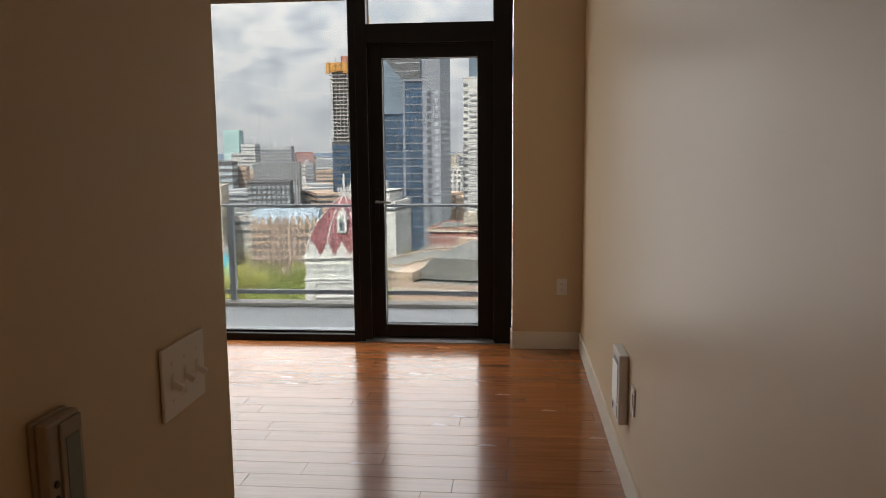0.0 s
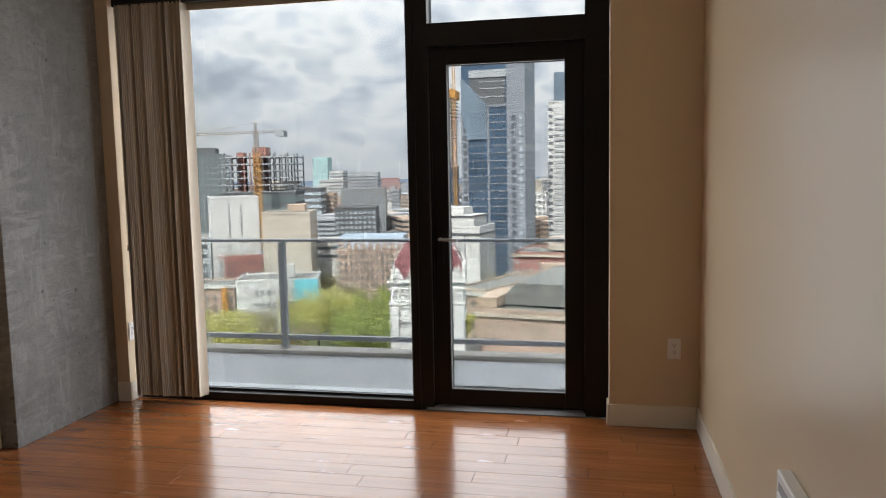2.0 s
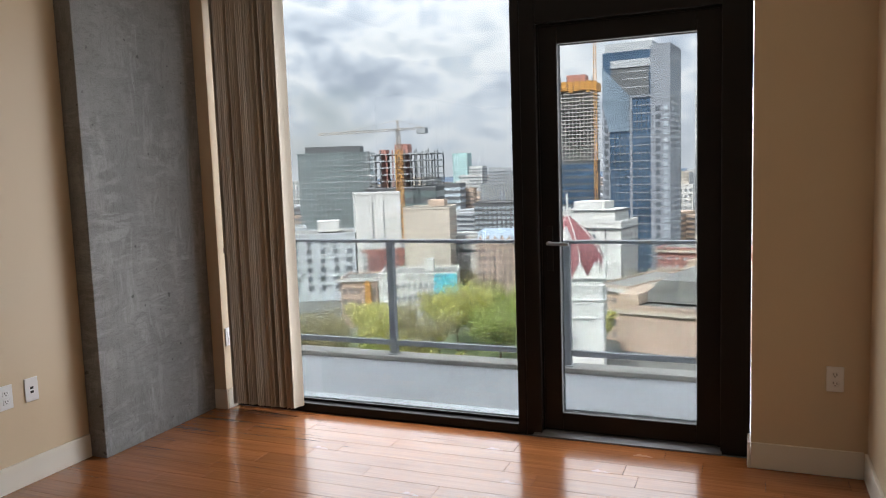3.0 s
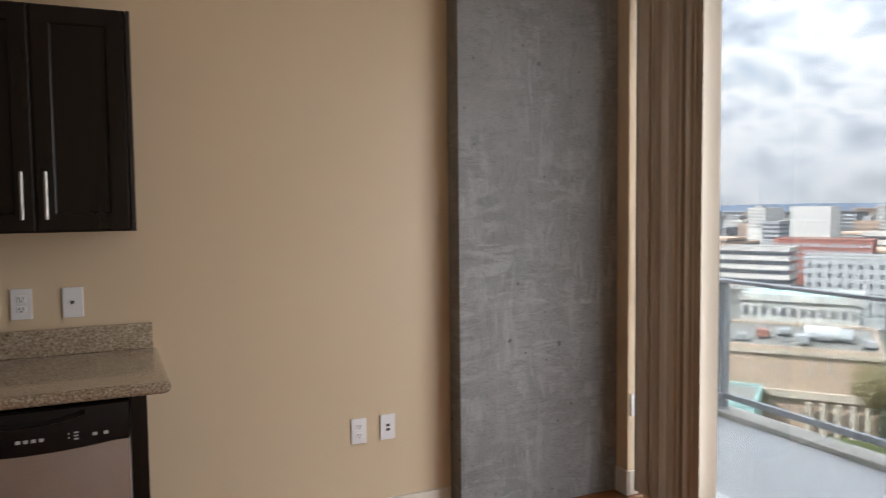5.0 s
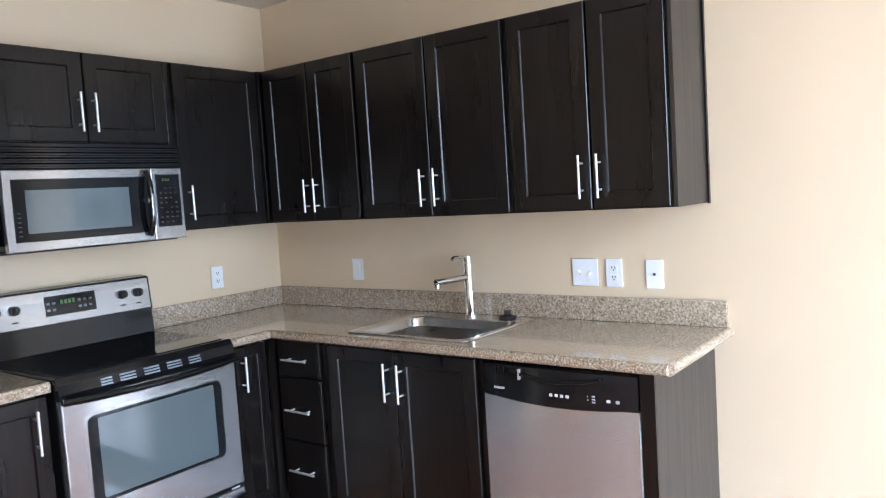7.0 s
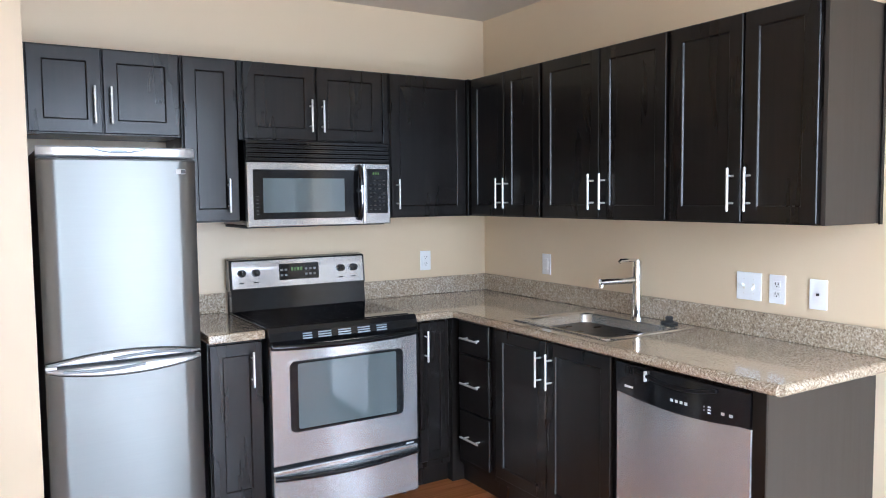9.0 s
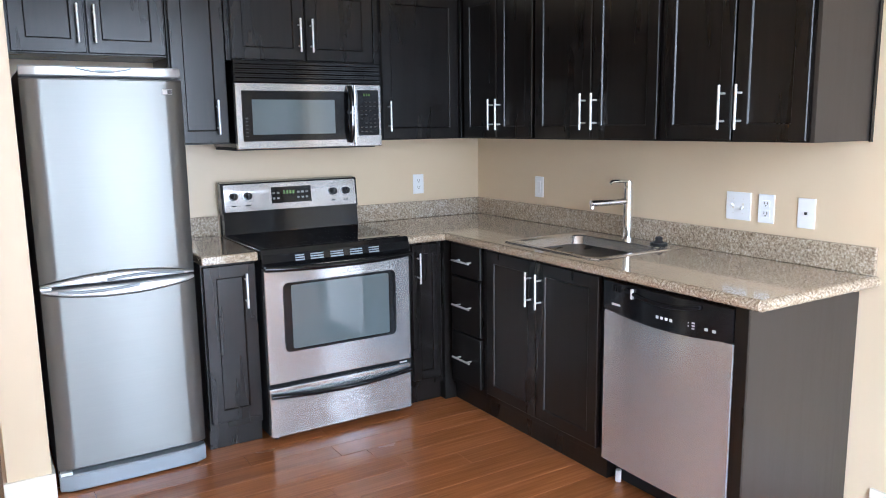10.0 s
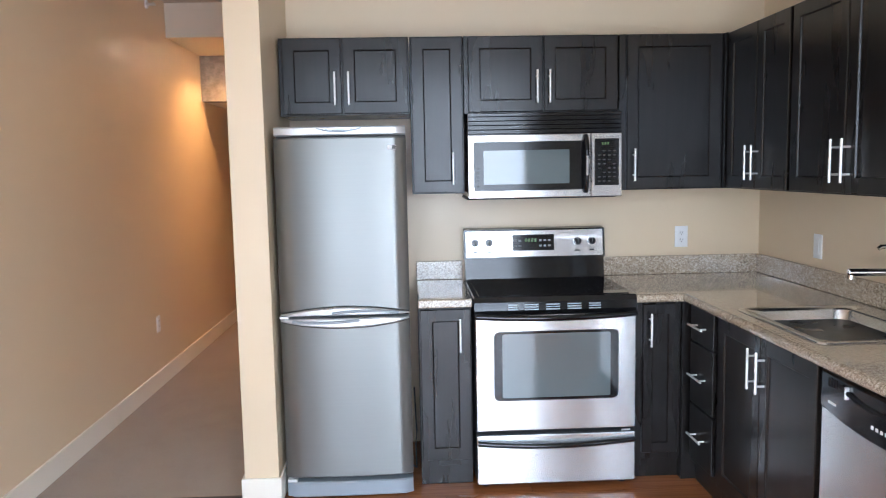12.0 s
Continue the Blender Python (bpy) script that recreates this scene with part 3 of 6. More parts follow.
part("end_panel", box(0.003, UPW + 0.004, 2.445, 2.460, UP0, UP1, 0.001), M_SIDE, c_end, "dark grey-brown side panel")
part("scribe_strip", box(0.003, 0.02, 2.461, 2.468, UP0 - 0.004, UP1, 0.001), M_CAB, c_end)
wall_cabinet("range", 0.36, 0.883, UP0, UP1, ((0.372, 0.850, 0.815),), "dark espresso wall cabinet with one wide door")
wall_cabinet("range", 0.887, 1.655, 1.782, UP1, ((0.895, 1.262, 1.236), (1.266, 1.635, 1.298)), "low dark espresso wall cabinet above the microwave")
wall_cabinet("range", 1.657, 1.918, UP0, UP1, ((1.662, 1.912, 1.716),), "narrow dark espresso wall cabinet beside the microwave")
wall_cabinet("range", 1.920, 2.552, 1.784, UP1, ((1.926, 2.244, 2.214), (2.248, 2.535, 2.280)), "low dark espresso wall cabinet above the refrigerator")
corner = thing("corner_filler", (0.18, 0.18, UP0), "dark espresso corner box between the wall cabinets", "cabinet")
part("body", box(0.002, 0.358, 0.002, 0.358, UP0, UP1, 0.001), M_CAB, corner)


def base_cabinet(wall, u0, u1, label, leaves=(), drawers=(), w=BASE_W):
    c = thing("base_cabinet", facing(wall)((u0 + u1) / 2, 0.3, 0), label, "cabinet", "base cabinets in the kitchen")
    part("body", fbox(wall, u0 + 0.001, u1 - 0.001, 0.004, w, TOE, 0.872, 0.0015), M_CAB, c)
    part("toe_board", fbox(wall, u0 + 0.001, u1 - 0.001, 0.05, w - 0.025, 0.001, TOE - 0.001, 0.001), M_CAB, c)
    for a, b, hu, v in leaves:
        d = part("door", shaker(wall, a, b, 0.135, 0.862, w + DOOR + 0.001, stile=min(0.055, (b - a) * 0.27)), M_CAB, c)
        handle_on(d, wall, hu, v, w + DOOR)
    for a, b, v0, v1 in drawers:
        d = part("drawer_front", fbox(wall, a, b, w + 0.001, w + DOOR + 0.001, v0, v1, 0.003), M_CAB, c)
        handle_on(d, wall, (a + b) / 2, (v0 + v1) / 2, w + DOOR, False)
    return c


base_cabinet("sink", 0.632, 0.955, "dark espresso base cabinet with three drawers", drawers=((0.665, 0.930, 0.700, 0.862), (0.665, 0.930, 0.405, 0.690), (0.665, 0.930, 0.135, 0.395)))
base_cabinet("sink", 0.955, 1.790, "dark espresso base cabinet with two doors under the sink", leaves=((0.985, 1.366, 1.332, 0.735), (1.370, 1.765, 1.404, 0.735)))
base_cabinet("range", 0.655, 0.884, "narrow dark espresso base cabinet between range and corner", leaves=((0.672, 0.845, 0.812, 0.742),))
base_cabinet("range", 1.656, 1.905, "narrow dark espresso base cabinet between range and refrigerator", leaves=((1.662, 1.897, 1.712, 0.742),))
corner = thing("corner_cabinet", (0.3, 0.3, 0), "hidden corner of the base cabinets under the counter", "cabinet")
part("body", box(0.004, 0.654, 0.004, 0.631, 0.001, 0.872), M_CAB, corner)
panel = thing("end_panel", (0.3, 2.44, 0), "dark grey-brown panel closing the end of the cabinets beside the dishwasher", "cabinet panel")
part("board", box(0.004, 0.625, 2.412, 2.462, 0.001, 0.872, 0.0015), M_SIDE, panel)
part("front_edge", box(0.6255, 0.634, 2.412, 2.462, 0.001, 0.872, 0.001), M_CAB, panel)

# ---- counter ----
top = thing("worktop", (0.3, 1.2, 0.874), "speckled beige granite worktop with a low upstand", "worktop")
SINK = (0.075, 0.575, 1.080, 1.695)      # cut-out for the sink
bm = bmesh.new()
T0, T1 = 0.874, COUNTER
box(0.003, 0.65, 0.003, SINK[2], T0, T1, bm=bm)
box(0.003, SINK[0], SINK[2], SINK[3], T0, T1, bm=bm)
box(SINK[1], 0.65, SINK[2], SINK[3], T0, T1, bm=bm)
box(0.003, 0.65, SINK[3], 2.518, T0, T1, bm=bm)
box(0.65, 0.886, 0.003, 0.65, T0, T1, bm=bm)
bmesh.ops.remove_doubles(bm, verts=bm.verts, dist=0.0005)
twins = {}
for f in bm.faces:
    twins.setdefault(tuple(round(q, 3) for q in f.calc_center_median()), []).append(f)
bmesh.ops.delete(bm, geom=[f for fs in twins.values() if len(fs) > 1 for f in fs], context="FACES")
part("slab", bm, M_GRAN, top)
part("nosing", rod((0.6495, 0.66, 0.894), (0.6495, 2.516, 0.894), 0.0199, 16), M_GRAN, top)
part("nosing", rod((0.66, 0.6495, 0.894), (0.885, 0.6495, 0.894), 0.0199, 16), M_GRAN, top)
part("nosing", rod((0.005, 2.517, 0.894), (0.648, 2.517, 0.894), 0.0199, 16), M_GRAN, top)
part("upstand", box(0.003, 0.022, 0.023, 2.518, T1 + 0.0005, 1.016, 0.003), M_GRAN, top)
part("upstand", box(0.003, 0.886, 0.003, 0.022, T1 + 0.0005, 1.016, 0.003), M_GRAN, top)
top2 = thing("worktop", (1.78, 0.3, 0.874), "short piece of speckled beige granite worktop beside the refrigerator", "worktop")
part("slab", box(1.654, 1.906, 0.003, 0.655, T0, T1, 0.006), M_GRAN, top2)
part("upstand", box(1.654, 1.906, 0.003, 0.022, T1 + 0.0005, 1.016, 0.003), M_GRAN, top2)


# ---- sink and faucet ----
def sink():
    s = thing("sink", (0.32, 1.4, COUNTER), "stainless steel drop-in sink, empty", "sink")
    x0, x1, y0, y1 = 0.058, 0.594, 1.065, 1.710
    cx0, cx1, cy0, cy1 = 0.150, 0.557, 1.105, 1.670

    def loop(bm, a0, a1, b0, b1, r, z, n=6):
        out = []
        for cx, cy, q in ((a1 - r, b1 - r, 0), (a0 + r, b1 - r, 1), (a0 + r, b0 + r, 2), (a1 - r, b0 + r, 3)):
            for i in range(n + 1):
                t = (q + i / n) * math.pi / 2
                out.append(bm.verts.new((cx + r * math.cos(t), cy + r * math.sin(t), z)))
        return out

    bm = bmesh.new()
    rings = [loop(bm, x0, x1, y0, y1, 0.03, COUNTER + 0.0005), loop(bm, x0 + 0.003, x1 - 0.003, y0 + 0.003, y1 - 0.003, 0.028, COUNTER + 0.005),
             loop(bm, x0 + 0.014, x1 - 0.014, y0 + 0.014, y1 - 0.014, 0.026, COUNTER + 0.004),
             loop(bm, cx0, cx1, cy0, cy1, 0.06, COUNTER + 0.002), loop(bm, cx0 + 0.006, cx1 - 0.006, cy0 + 0.006, cy1 - 0.006, 0.056, COUNTER - 0.006),
             loop(bm, cx0 + 0.016, cx1 - 0.016, cy0 + 0.016, cy1 - 0.016, 0.055, COUNTER - 0.145), loop(bm, cx0 + 0.05, cx1 - 0.05, cy0 + 0.05, cy1 - 0.05, 0.04, COUNTER - 0.172)]
    for a, b in zip(rings, rings[1:]):
        n = len(a)
        for i in range(n):
            bm.faces.new((a[i], a[(i + 1) % n], b[(i + 1) % n], b[i]))
    bm.faces.new(rings[-1])
    smooth(part("basin", bm, M_SINK, s), 50)
    smooth(part("drain", rod((0.35, 1.40, COUNTER - 0.1715), (0.35, 1.40, COUNTER - 0.168), 0.045, 24, bevel=0.001), M_CHROME, s, "round chrome drain"))


def faucet():
    f = thing("faucet", (0.088, 1.385, COUNTER), "slim chrome faucet with a straight spout and a lever on top", "faucet")
    x, y = 0.088, 1.385
    smooth(part("base_ring", rod((x, y, COUNTER + 0.004), (x, y, COUNTER + 0.012), 0.030, 24, bevel=0.002), M_CHROME, f))
    smooth(part("body", rod((x, y, COUNTER + 0.012), (x, y, 1.165), 0.0215, 24, bevel=0.002), M_CHROME, f))
    smooth(part("cap", rod((x, y, 1.167), (x, y, 1.196), 0.0215, 24, bevel=0.005), M_CHROME, f))
    spout = rod((x, y, 1.100), (x + 0.200, y - 0.040, 1.098), 0.0150, 16, bevel=0.002)
    rod((x + 0.190, y - 0.038, 1.096), (x + 0.191, y - 0.038, 1.072), 0.012, 14, bm=spout)
    smooth(part("spout", spout, M_CHROME, f))
    lever = tube(((x, y, 1.193), (x + 0.05, y - 0.006, 1.196), (x + 0.095, y - 0.012, 1.196), (x + 0.104, y - 0.013, 1.188)), 0.0085, 10)
    smooth(part("lever", lever, M_CHROME, f))


def stopper():
    s = thing("sink_stopper", (0.098, 1.59, COUNTER + 0.005), "black rubber sink stopper lying on the sink rim", "sink stopper")
    bm = rod((0.098, 1.59, COUNTER + 0.0045), (0.098, 1.59, COUNTER + 0.014), 0.040, 20, bevel=0.003)
    rod((0.098, 1.59, COUNTER + 0.014), (0.098, 1.59, COUNTER + 0.026), 0.024, 16, 0.014, bm=bm)
    rod((0.098, 1.59, COUNTER + 0.026), (0.098, 1.59, COUNTER + 0.040), 0.017, 16, bevel=0.003, bm=bm)
    smooth(part("plug", bm, M_RUBBER, s))


sink()
faucet()
stopper()


# ---- dishwasher ----
def sagging_panel(y0, y1, n=16):
    """The bowed front above the dishwasher's door; its lower edge hangs down in the middle."""
    bm = bmesh.new()
    cols = []
    for i in range(n + 1):
        q = i / n
        arc = 1 - (2 * q - 1) ** 2
        x, y, lo = 0.637 + 0.014 * arc, y0 + (y1 - y0) * q, 0.744 - 0.020 * arc
        cols.append([bm.verts.new(p) for p in ((x - 0.004, y, lo), (x, y, lo + 0.004), (x, y, 0.857), (x - 0.005, y, 0.862), (0.601, y, 0.862), (0.601, y, lo))])
    for a, b in zip(cols, cols[1:]):
        for k in range(6):
            bm.faces.new((a[k], b[k], b[(k + 1) % 6], a[(k + 1) % 6]))
    bm.faces.new(cols[0])
    bm.faces.new(cols[-1][::-1])
    return bm


def dishwasher():
    y0, y1 = 1.803, 2.409
    d = thing("dishwasher", (0.3, 2.14, 0), "closed stainless dishwasher with a black control panel", "dishwasher")
    part("body", box(0.05, 0.60, y0, y1, 0.10, 0.868), M_BLACKM, d)
    part("kick_plate", box(0.05, 0.545, y0, y1, 0.004, 0.099, 0.002), M_BLACKM, d)
    part("foot", rod((0.56, y0 + 0.03, 0.0), (0.56, y0 + 0.03, 0.05), 0.012, 10), M_PLATE, d, "pale adjusting foot")
    # a gently bowed door: the outline in plan, drawn up
    pts = [(0.601, y0 + 0.003)] + [(0.632 + 0.012 * (1 - (2 * i / 10 - 1) ** 2), y0 + 0.003 + (y1 - y0 - 0.006) * i / 10) for i in range(11)] + [(0.601, y1 - 0.003)]
    bm = extrude_poly(pts, "z", 0.115, 0.738)
    smooth(part("door", bm, M_STEEL_Z, d, "bowed stainless steel door"), 30)
    c = smooth(part("control_panel", sagging_panel(y0 + 0.003, y1 - 0.003), M_BLACK, d, "glossy black control panel with a curved lower edge"), 30)
    grip = tube([(0.652, y0 + 0.13 + 0.035 * i, 0.842 - 0.026 * (1 - (i / 5 - 1) ** 2)) for i in range(11)], 0.007, 8)
    smooth(part("pull_lip", grip, M_BLACKM, c))
    part("latch", box(0.645, 0.660, y0 + 0.165, y0 + 0.172, 0.812, 0.850, 0.001), M_NICKEL, c)
    pieces("vent_slot", [(0.6455, 0.6475, y0 + 0.06 + i * 0.012, y0 + 0.067 + i * 0.012, 0.824, 0.850) for i in range(4)], M_BLACKM, c)
    bm = box(0.640, 0.6445, y0 + 0.055, y0 + 0.125, 0.768, 0.776)
    part("maker_mark", bm, M_PRINT, c)
    pieces("button", [(0.645, 0.6515, y0 + 0.285 + i * 0.021, y0 + 0.298 + i * 0.021, 0.764, 0.775, 0.001) for i in range(4)], M_PRINT, c)
    pieces("mark", [(0.645, 0.6485, y0 + u, y0 + u + 0.012, z, z + 0.005) for u, z in ((0.40, 0.776), (0.42, 0.776), (0.42, 0.764), (0.445, 0.778), (0.445, 0.768), (0.445, 0.758))], M_PRINT, c)
    pieces("button", [(0.643, 0.6465, y0 + 0.497 + i * 0.032, y0 + 0.510 + i * 0.032, 0.764, 0.774, 0.001) for i in range(2)], M_PRINT, c)
    pieces("mark", [(0.645, 0.6500, y0 + 0.29 + i * 0.03, y0 + 0.31 + i * 0.03, 0.783, 0.786) for i in range(3)], M_PRINT, c)
    part("door_edge", box(0.605, 0.634, y1 - 0.0028, y1 - 0.0005, 0.115, 0.738), M_ALU, d)


dishwasher()


# ---- range ----
def round_plate(x0, x1, z0, z1, r, y0, y1, bevel=0.0, n=5):
    """A plate in the plane of the range wall with rounded corners."""
    pts = []
    for cx, cz, q in ((x1 - r, z1 - r, 0), (x0 + r, z1 - r, 1), (x0 + r, z0 + r, 2), (x1 - r, z0 + r, 3)):
        for i in range(n + 1):
            a = (q + i / n) * math.pi / 2
            pts.append((cx + r * math.cos(a), cz + r * math.sin(a)))
    bm = extrude_poly(pts, "y", y0, y1)
    if bevel:
        rim = [e for e in bm.edges if all(abs(v.co.y - y1) < 1e-6 for v in e.verts)]
        bmesh.ops.bevel(bm, geom=rim, offset=bevel, segments=2, affect="EDGES")
    return bm


def range_cooker():
    x0, x1 = 0.892, 1.648
    r = thing("range", (1.27, 0.35, 0), "stainless electric range with black glass top and closed oven", "range")
    part("body", box(x0 + 0.002, x1 - 0.002, 0.03, 0.655, 0.035, 0.895, 0.003), M_BLACKM, r)
    for px in (x0 + 0.05, x1 - 0.05):
        for py in (0.08, 0.62):
            part("foot", rod((px, py, 0.0), (px, py, 0.036), 0.014, 10, 0.010), M_BLACKM, r)
    part("cooktop", box(x0 - 0.003, x1 + 0.003, 0.075, 0.672, 0.896, 0.921, 0.006), M_BLACK, r, "glossy black enamel cooktop frame")
    part("glass_top", box(x0 + 0.025, x1 - 0.025, 0.105, 0.645, 0.9215, 0.924, 0.001), M_CERAM, r, "black ceramic glass")
    # front rail with vents
    rail = part("vent_rail", extrude_poly(((0.655, 0.842), (0.690, 0.842), (0.694, 0.862), (0.684, 0.898), (0.673, 0.917), (0.655, 0.895)), "x", x0, x1), M_BLACK, r)
    for a, wd in ((0.17, 0.055), (0.26, 0.065), (0.36, 0.065), (0.46, 0.065), (0.555, 0.045)):
        pieces("vent", [(x0 + a, x0 + a + wd, 0.6885 - k * 0.0030, 0.6945 - k * 0.0030, 0.862 + k * 0.0105, 0.868 + k * 0.0105) for k in range(3)], M_GREYPL, rail)
    # oven door
    d = part("oven_door", box(x0 + 0.004, x1 - 0.004, 0.657, 0.692, 0.290, 0.838, 0.005), M_STEEL_X, r, "stainless steel oven door")
    part("window_trim", round_plate(x0 + 0.078, x1 - 0.078, 0.427, 0.773, 0.034, 0.690, 0.6965, 0.003), M_STEEL_X, d, "bright rounded rim round the oven window")
    part("oven_window", round_plate(x0 + 0.087, x1 - 0.087, 0.436, 0.764, 0.027, 0.692, 0.698, 0.001), M_OVENGL, d, "dark oven glass")
    part("inner_window", round_plate(x0 + 0.126, x1 - 0.126, 0.450, 0.752, 0.010, 0.6975, 0.6988), M_OVENIN, d, "greyish inner pane")
    h = tube([(x0 + 0.006 + 0.744 * i / 12, 0.708 + 0.020 * (1 - (i / 6 - 1) ** 2), 0.838 - 0.010 * (1 - (i / 6 - 1) ** 2)) for i in range(13)], 0.0135, 10)
    box(x0 + 0.002, x0 + 0.03, 0.688, 0.712, 0.828, 0.852, 0.003, bm=h)
    box(x1 - 0.03, x1 - 0.002, 0.688, 0.712, 0.828, 0.852, 0.003, bm=h)
    smooth(part("door_handle", h, M_BLACK, d, "black curved door handle"))
    part("maker_mark", box(x0 + 0.03, x0 + 0.07, 0.690, 0.6925, 0.276, 0.283), M_PRINT, r)
    dr = part("drawer", box(x0 + 0.004, x1 - 0.004, 0.657, 0.690, 0.030, 0.268, 0.005), M_STEEL_X, r, "stainless storage drawer")
    h = tube([(x0 + 0.010 + 0.736 * i / 12, 0.700 + 0.014 * (1 - (i / 6 - 1) ** 2), 0.236 - 0.016 * (1 - (i / 6 - 1) ** 2)) for i in range(13)], 0.013, 10)
    smooth(part("drawer_handle", h, M_BLACK, dr, "black curved drawer handle"))
    # splash back with the controls
    g = part("splash_back", extrude_poly(((0.03, 0.90), (0.112, 0.90), (0.098, 1.028), (0.03, 1.028)), "x", x0 + 0.004, x1 - 0.004), M_BLACK, r)
    part("cap", extrude_poly(((0.028, 1.028), (0.104, 1.028), (0.086, 1.186), (0.028, 1.192)), "x", x0 - 0.002, x1 + 0.002, bevel=0.004), M_BLACK, g)
    c = part("control_panel", extrude_poly(((0.101, 1.040), (0.108, 1.040), (0.0925, 1.178), (0.086, 1.178)), "x", x0 + 0.010, x1 - 0.010, bevel=0.002), M_STEEL_X, g, "stainless control panel")
    part("display", extrude_poly(((0.100, 1.070), (0.1065, 1.070), (0.0965, 1.158), (0.0905, 1.158)), "x", 1.164, 1.390, bevel=0.002), M_BLACK, c, "black clock display")
    pieces("digit", [(1.312 - 0.017 * i, 1.322 - 0.017 * i, 0.0995, 0.1032, 1.118, 1.136) for i in range(4)], M_LCD, c, "small green clock digit")
    pieces("button", [(1.185 + 0.024 * i, 1.198 + 0.024 * i, 0.0985, 0.1052, 1.092 + 0.028 * k, 1.102 + 0.028 * k) for i in range(3) for k in range(2)], M_SIDEL, c)
    pieces("button", [(1.345 + 0.024 * i, 1.358 + 0.024 * i, 0.0985, 0.1052, 1.092 + 0.028 * k, 1.102 + 0.028 * k) for i in range(2) for k in range(2)], M_SIDEL, c)
    for x in (1.590, 1.515, 1.039, 0.963):
        k = rod((x, 0.098, 1.117), (x, 0.126, 1.120), 0.021, 20, 0.018, bevel=0.003)
        box(x - 0.0035, x + 0.0035, 0.124, 0.131, 1.103, 1.137, 0.0015, bm=k)
        smooth(part("knob", k, M_BLACK, c, "round black knob"))
    pieces("mark", [(x - 0.012, x + 0.012, 0.100, 0.1068, 1.066, 1.071) for x in (1.590, 1.515, 1.039, 0.963)], M_BLACKM, c)


range_cooker()


# ---- microwave over the range ----
def microwave():
    x0, x1, z0, z1, f = 0.890, 1.646, 1.366, 1.778, 0.420
    m = thing("microwave", (1.27, 0.2, z0), "stainless over-range microwave with a black vent grille and handle", "microwave")
    part("body", box(x0 + 0.004, x1 - 0.001, 0.003, f - 0.03, z0 + 0.006, z1, 0.003), M_BLACK, m)
    part("base_tray", box(x0 + 0.02, x1 + 0.004, 0.05, f - 0.04, z0 - 0.006, z0 + 0.006, 0.002), M_BLACKM, m)
    v = part("vent_grille", box(x0, x1, f - 0.03, f - 0.008, 1.678, z1, 0.003), M_BLACK, m, "black louvred vent grille")
    for i in range(4):
        z = 1.690 + 0.021 * i
        part("louvre", extrude_poly(((f - 0.012, z), (f + 0.002, z - 0.002), (f + 0.002, z + 0.005), (f - 0.012, z + 0.013)), "x", x0 + 0.004, x1 - 0.004), M_BLACK, v)
    d = part("door", box(1.044, x1, f - 0.03, f, z0, 1.674, 0.004), M_STEEL_X, m, "stainless steel frame of the door")
    part("window", box(1.062, 1.618, f - 0.004, f + 0.002, 1.402, 1.640, 0.003), M_BLACK, d, "black glass window")
    part("mesh_pane", box(1.150, 1.570, f + 0.0015, f + 0.0028, 1.434, 1.598), M_OVENIN, d, "greyish screened pane")
    pieces("mark", [(1.592, 1.604, f + 0.0015, f + 0.0026, 1.425 + 0.017 * i, 1.429 + 0.017 * i) for i in range(6)], M_SIDE, d)
    h = tube([(1.072, f + 0.010 + 0.028 * (1 - (i / 6 - 1) ** 4), 1.392 + 0.270 * i / 12) for i in range(13)], 0.0125, 10)
    smooth(part("handle", h, M_BLACK, d, "black bowed handle"))
    part("handle_plate", box(1.0665, 1.0775, f + 0.048, f + 0.0515, 1.47, 1.565, 0.0015), M_CHROME, d)
    p = part("control_panel", box(x0, 1.041, f - 0.03, f, z0, 1.674, 0.004), M_STEEL_X, m, "stainless frame of the control panel")
    part("keypad", box(0.905, 1.026, f - 0.004, f + 0.002, 1.420, 1.648, 0.003), M_BLACK, p, "black touch keypad")
    pieces("digit", [(0.955 + 0.014 * i, 0.963 + 0.014 * i, f + 0.0015, f + 0.0026, 1.618, 1.630) for i in range(3)], M_LCD, p, "small green clock digit")
    pieces("key", [(0.922 + 0.025 * i, 0.934 + 0.025 * i, f + 0.0015, f + 0.0026, 1.438 + 0.021 * k, 1.4435 + 0.021 * k) for i in range(4) for k in range(8) if (i + k) % 5], M_SIDE, p)


microwave()


# ---- refrigerator ----
def fridge_skin(x0, x1, y, z0, z1, bow=0.008, cut=None, n=16):
    """A door bowed in plan with rounded edges; cut(x) moves its lower or upper edge."""
    bm = bmesh.new()
    cols = []
    for i in range(n + 1):
        s = i / n
        x = x0 + (x1 - x0) * s
        edge = min(s, 1 - s) * (x1 - x0)
        yy = y + bow * (1 - (2 * s - 1) ** 2) - 0.018 * max(0.0, 1 - edge / 0.018) ** 2
        lo, hi = cut(s) if cut else (z0, z1)
        cols.append([bm.verts.new((x, yy - 0.006, lo)), bm.verts.new((x, yy, lo + 0.006)), bm.verts.new((x, yy, hi - 0.006)), bm.verts.new((x, yy - 0.006, hi)),
                     bm.verts.new((x, y - 0.055, hi)), bm.verts.new((x, y - 0.055, lo))])
    for a, b in zip(cols, cols[1:]):
        for k in range(6):
            bm.faces.new((a[k], b[k], b[(k + 1) % 6], a[(k + 1) % 6]))
    bm.faces.new(cols[0])
    bm.faces.new(cols[-1][::-1])
    return bm


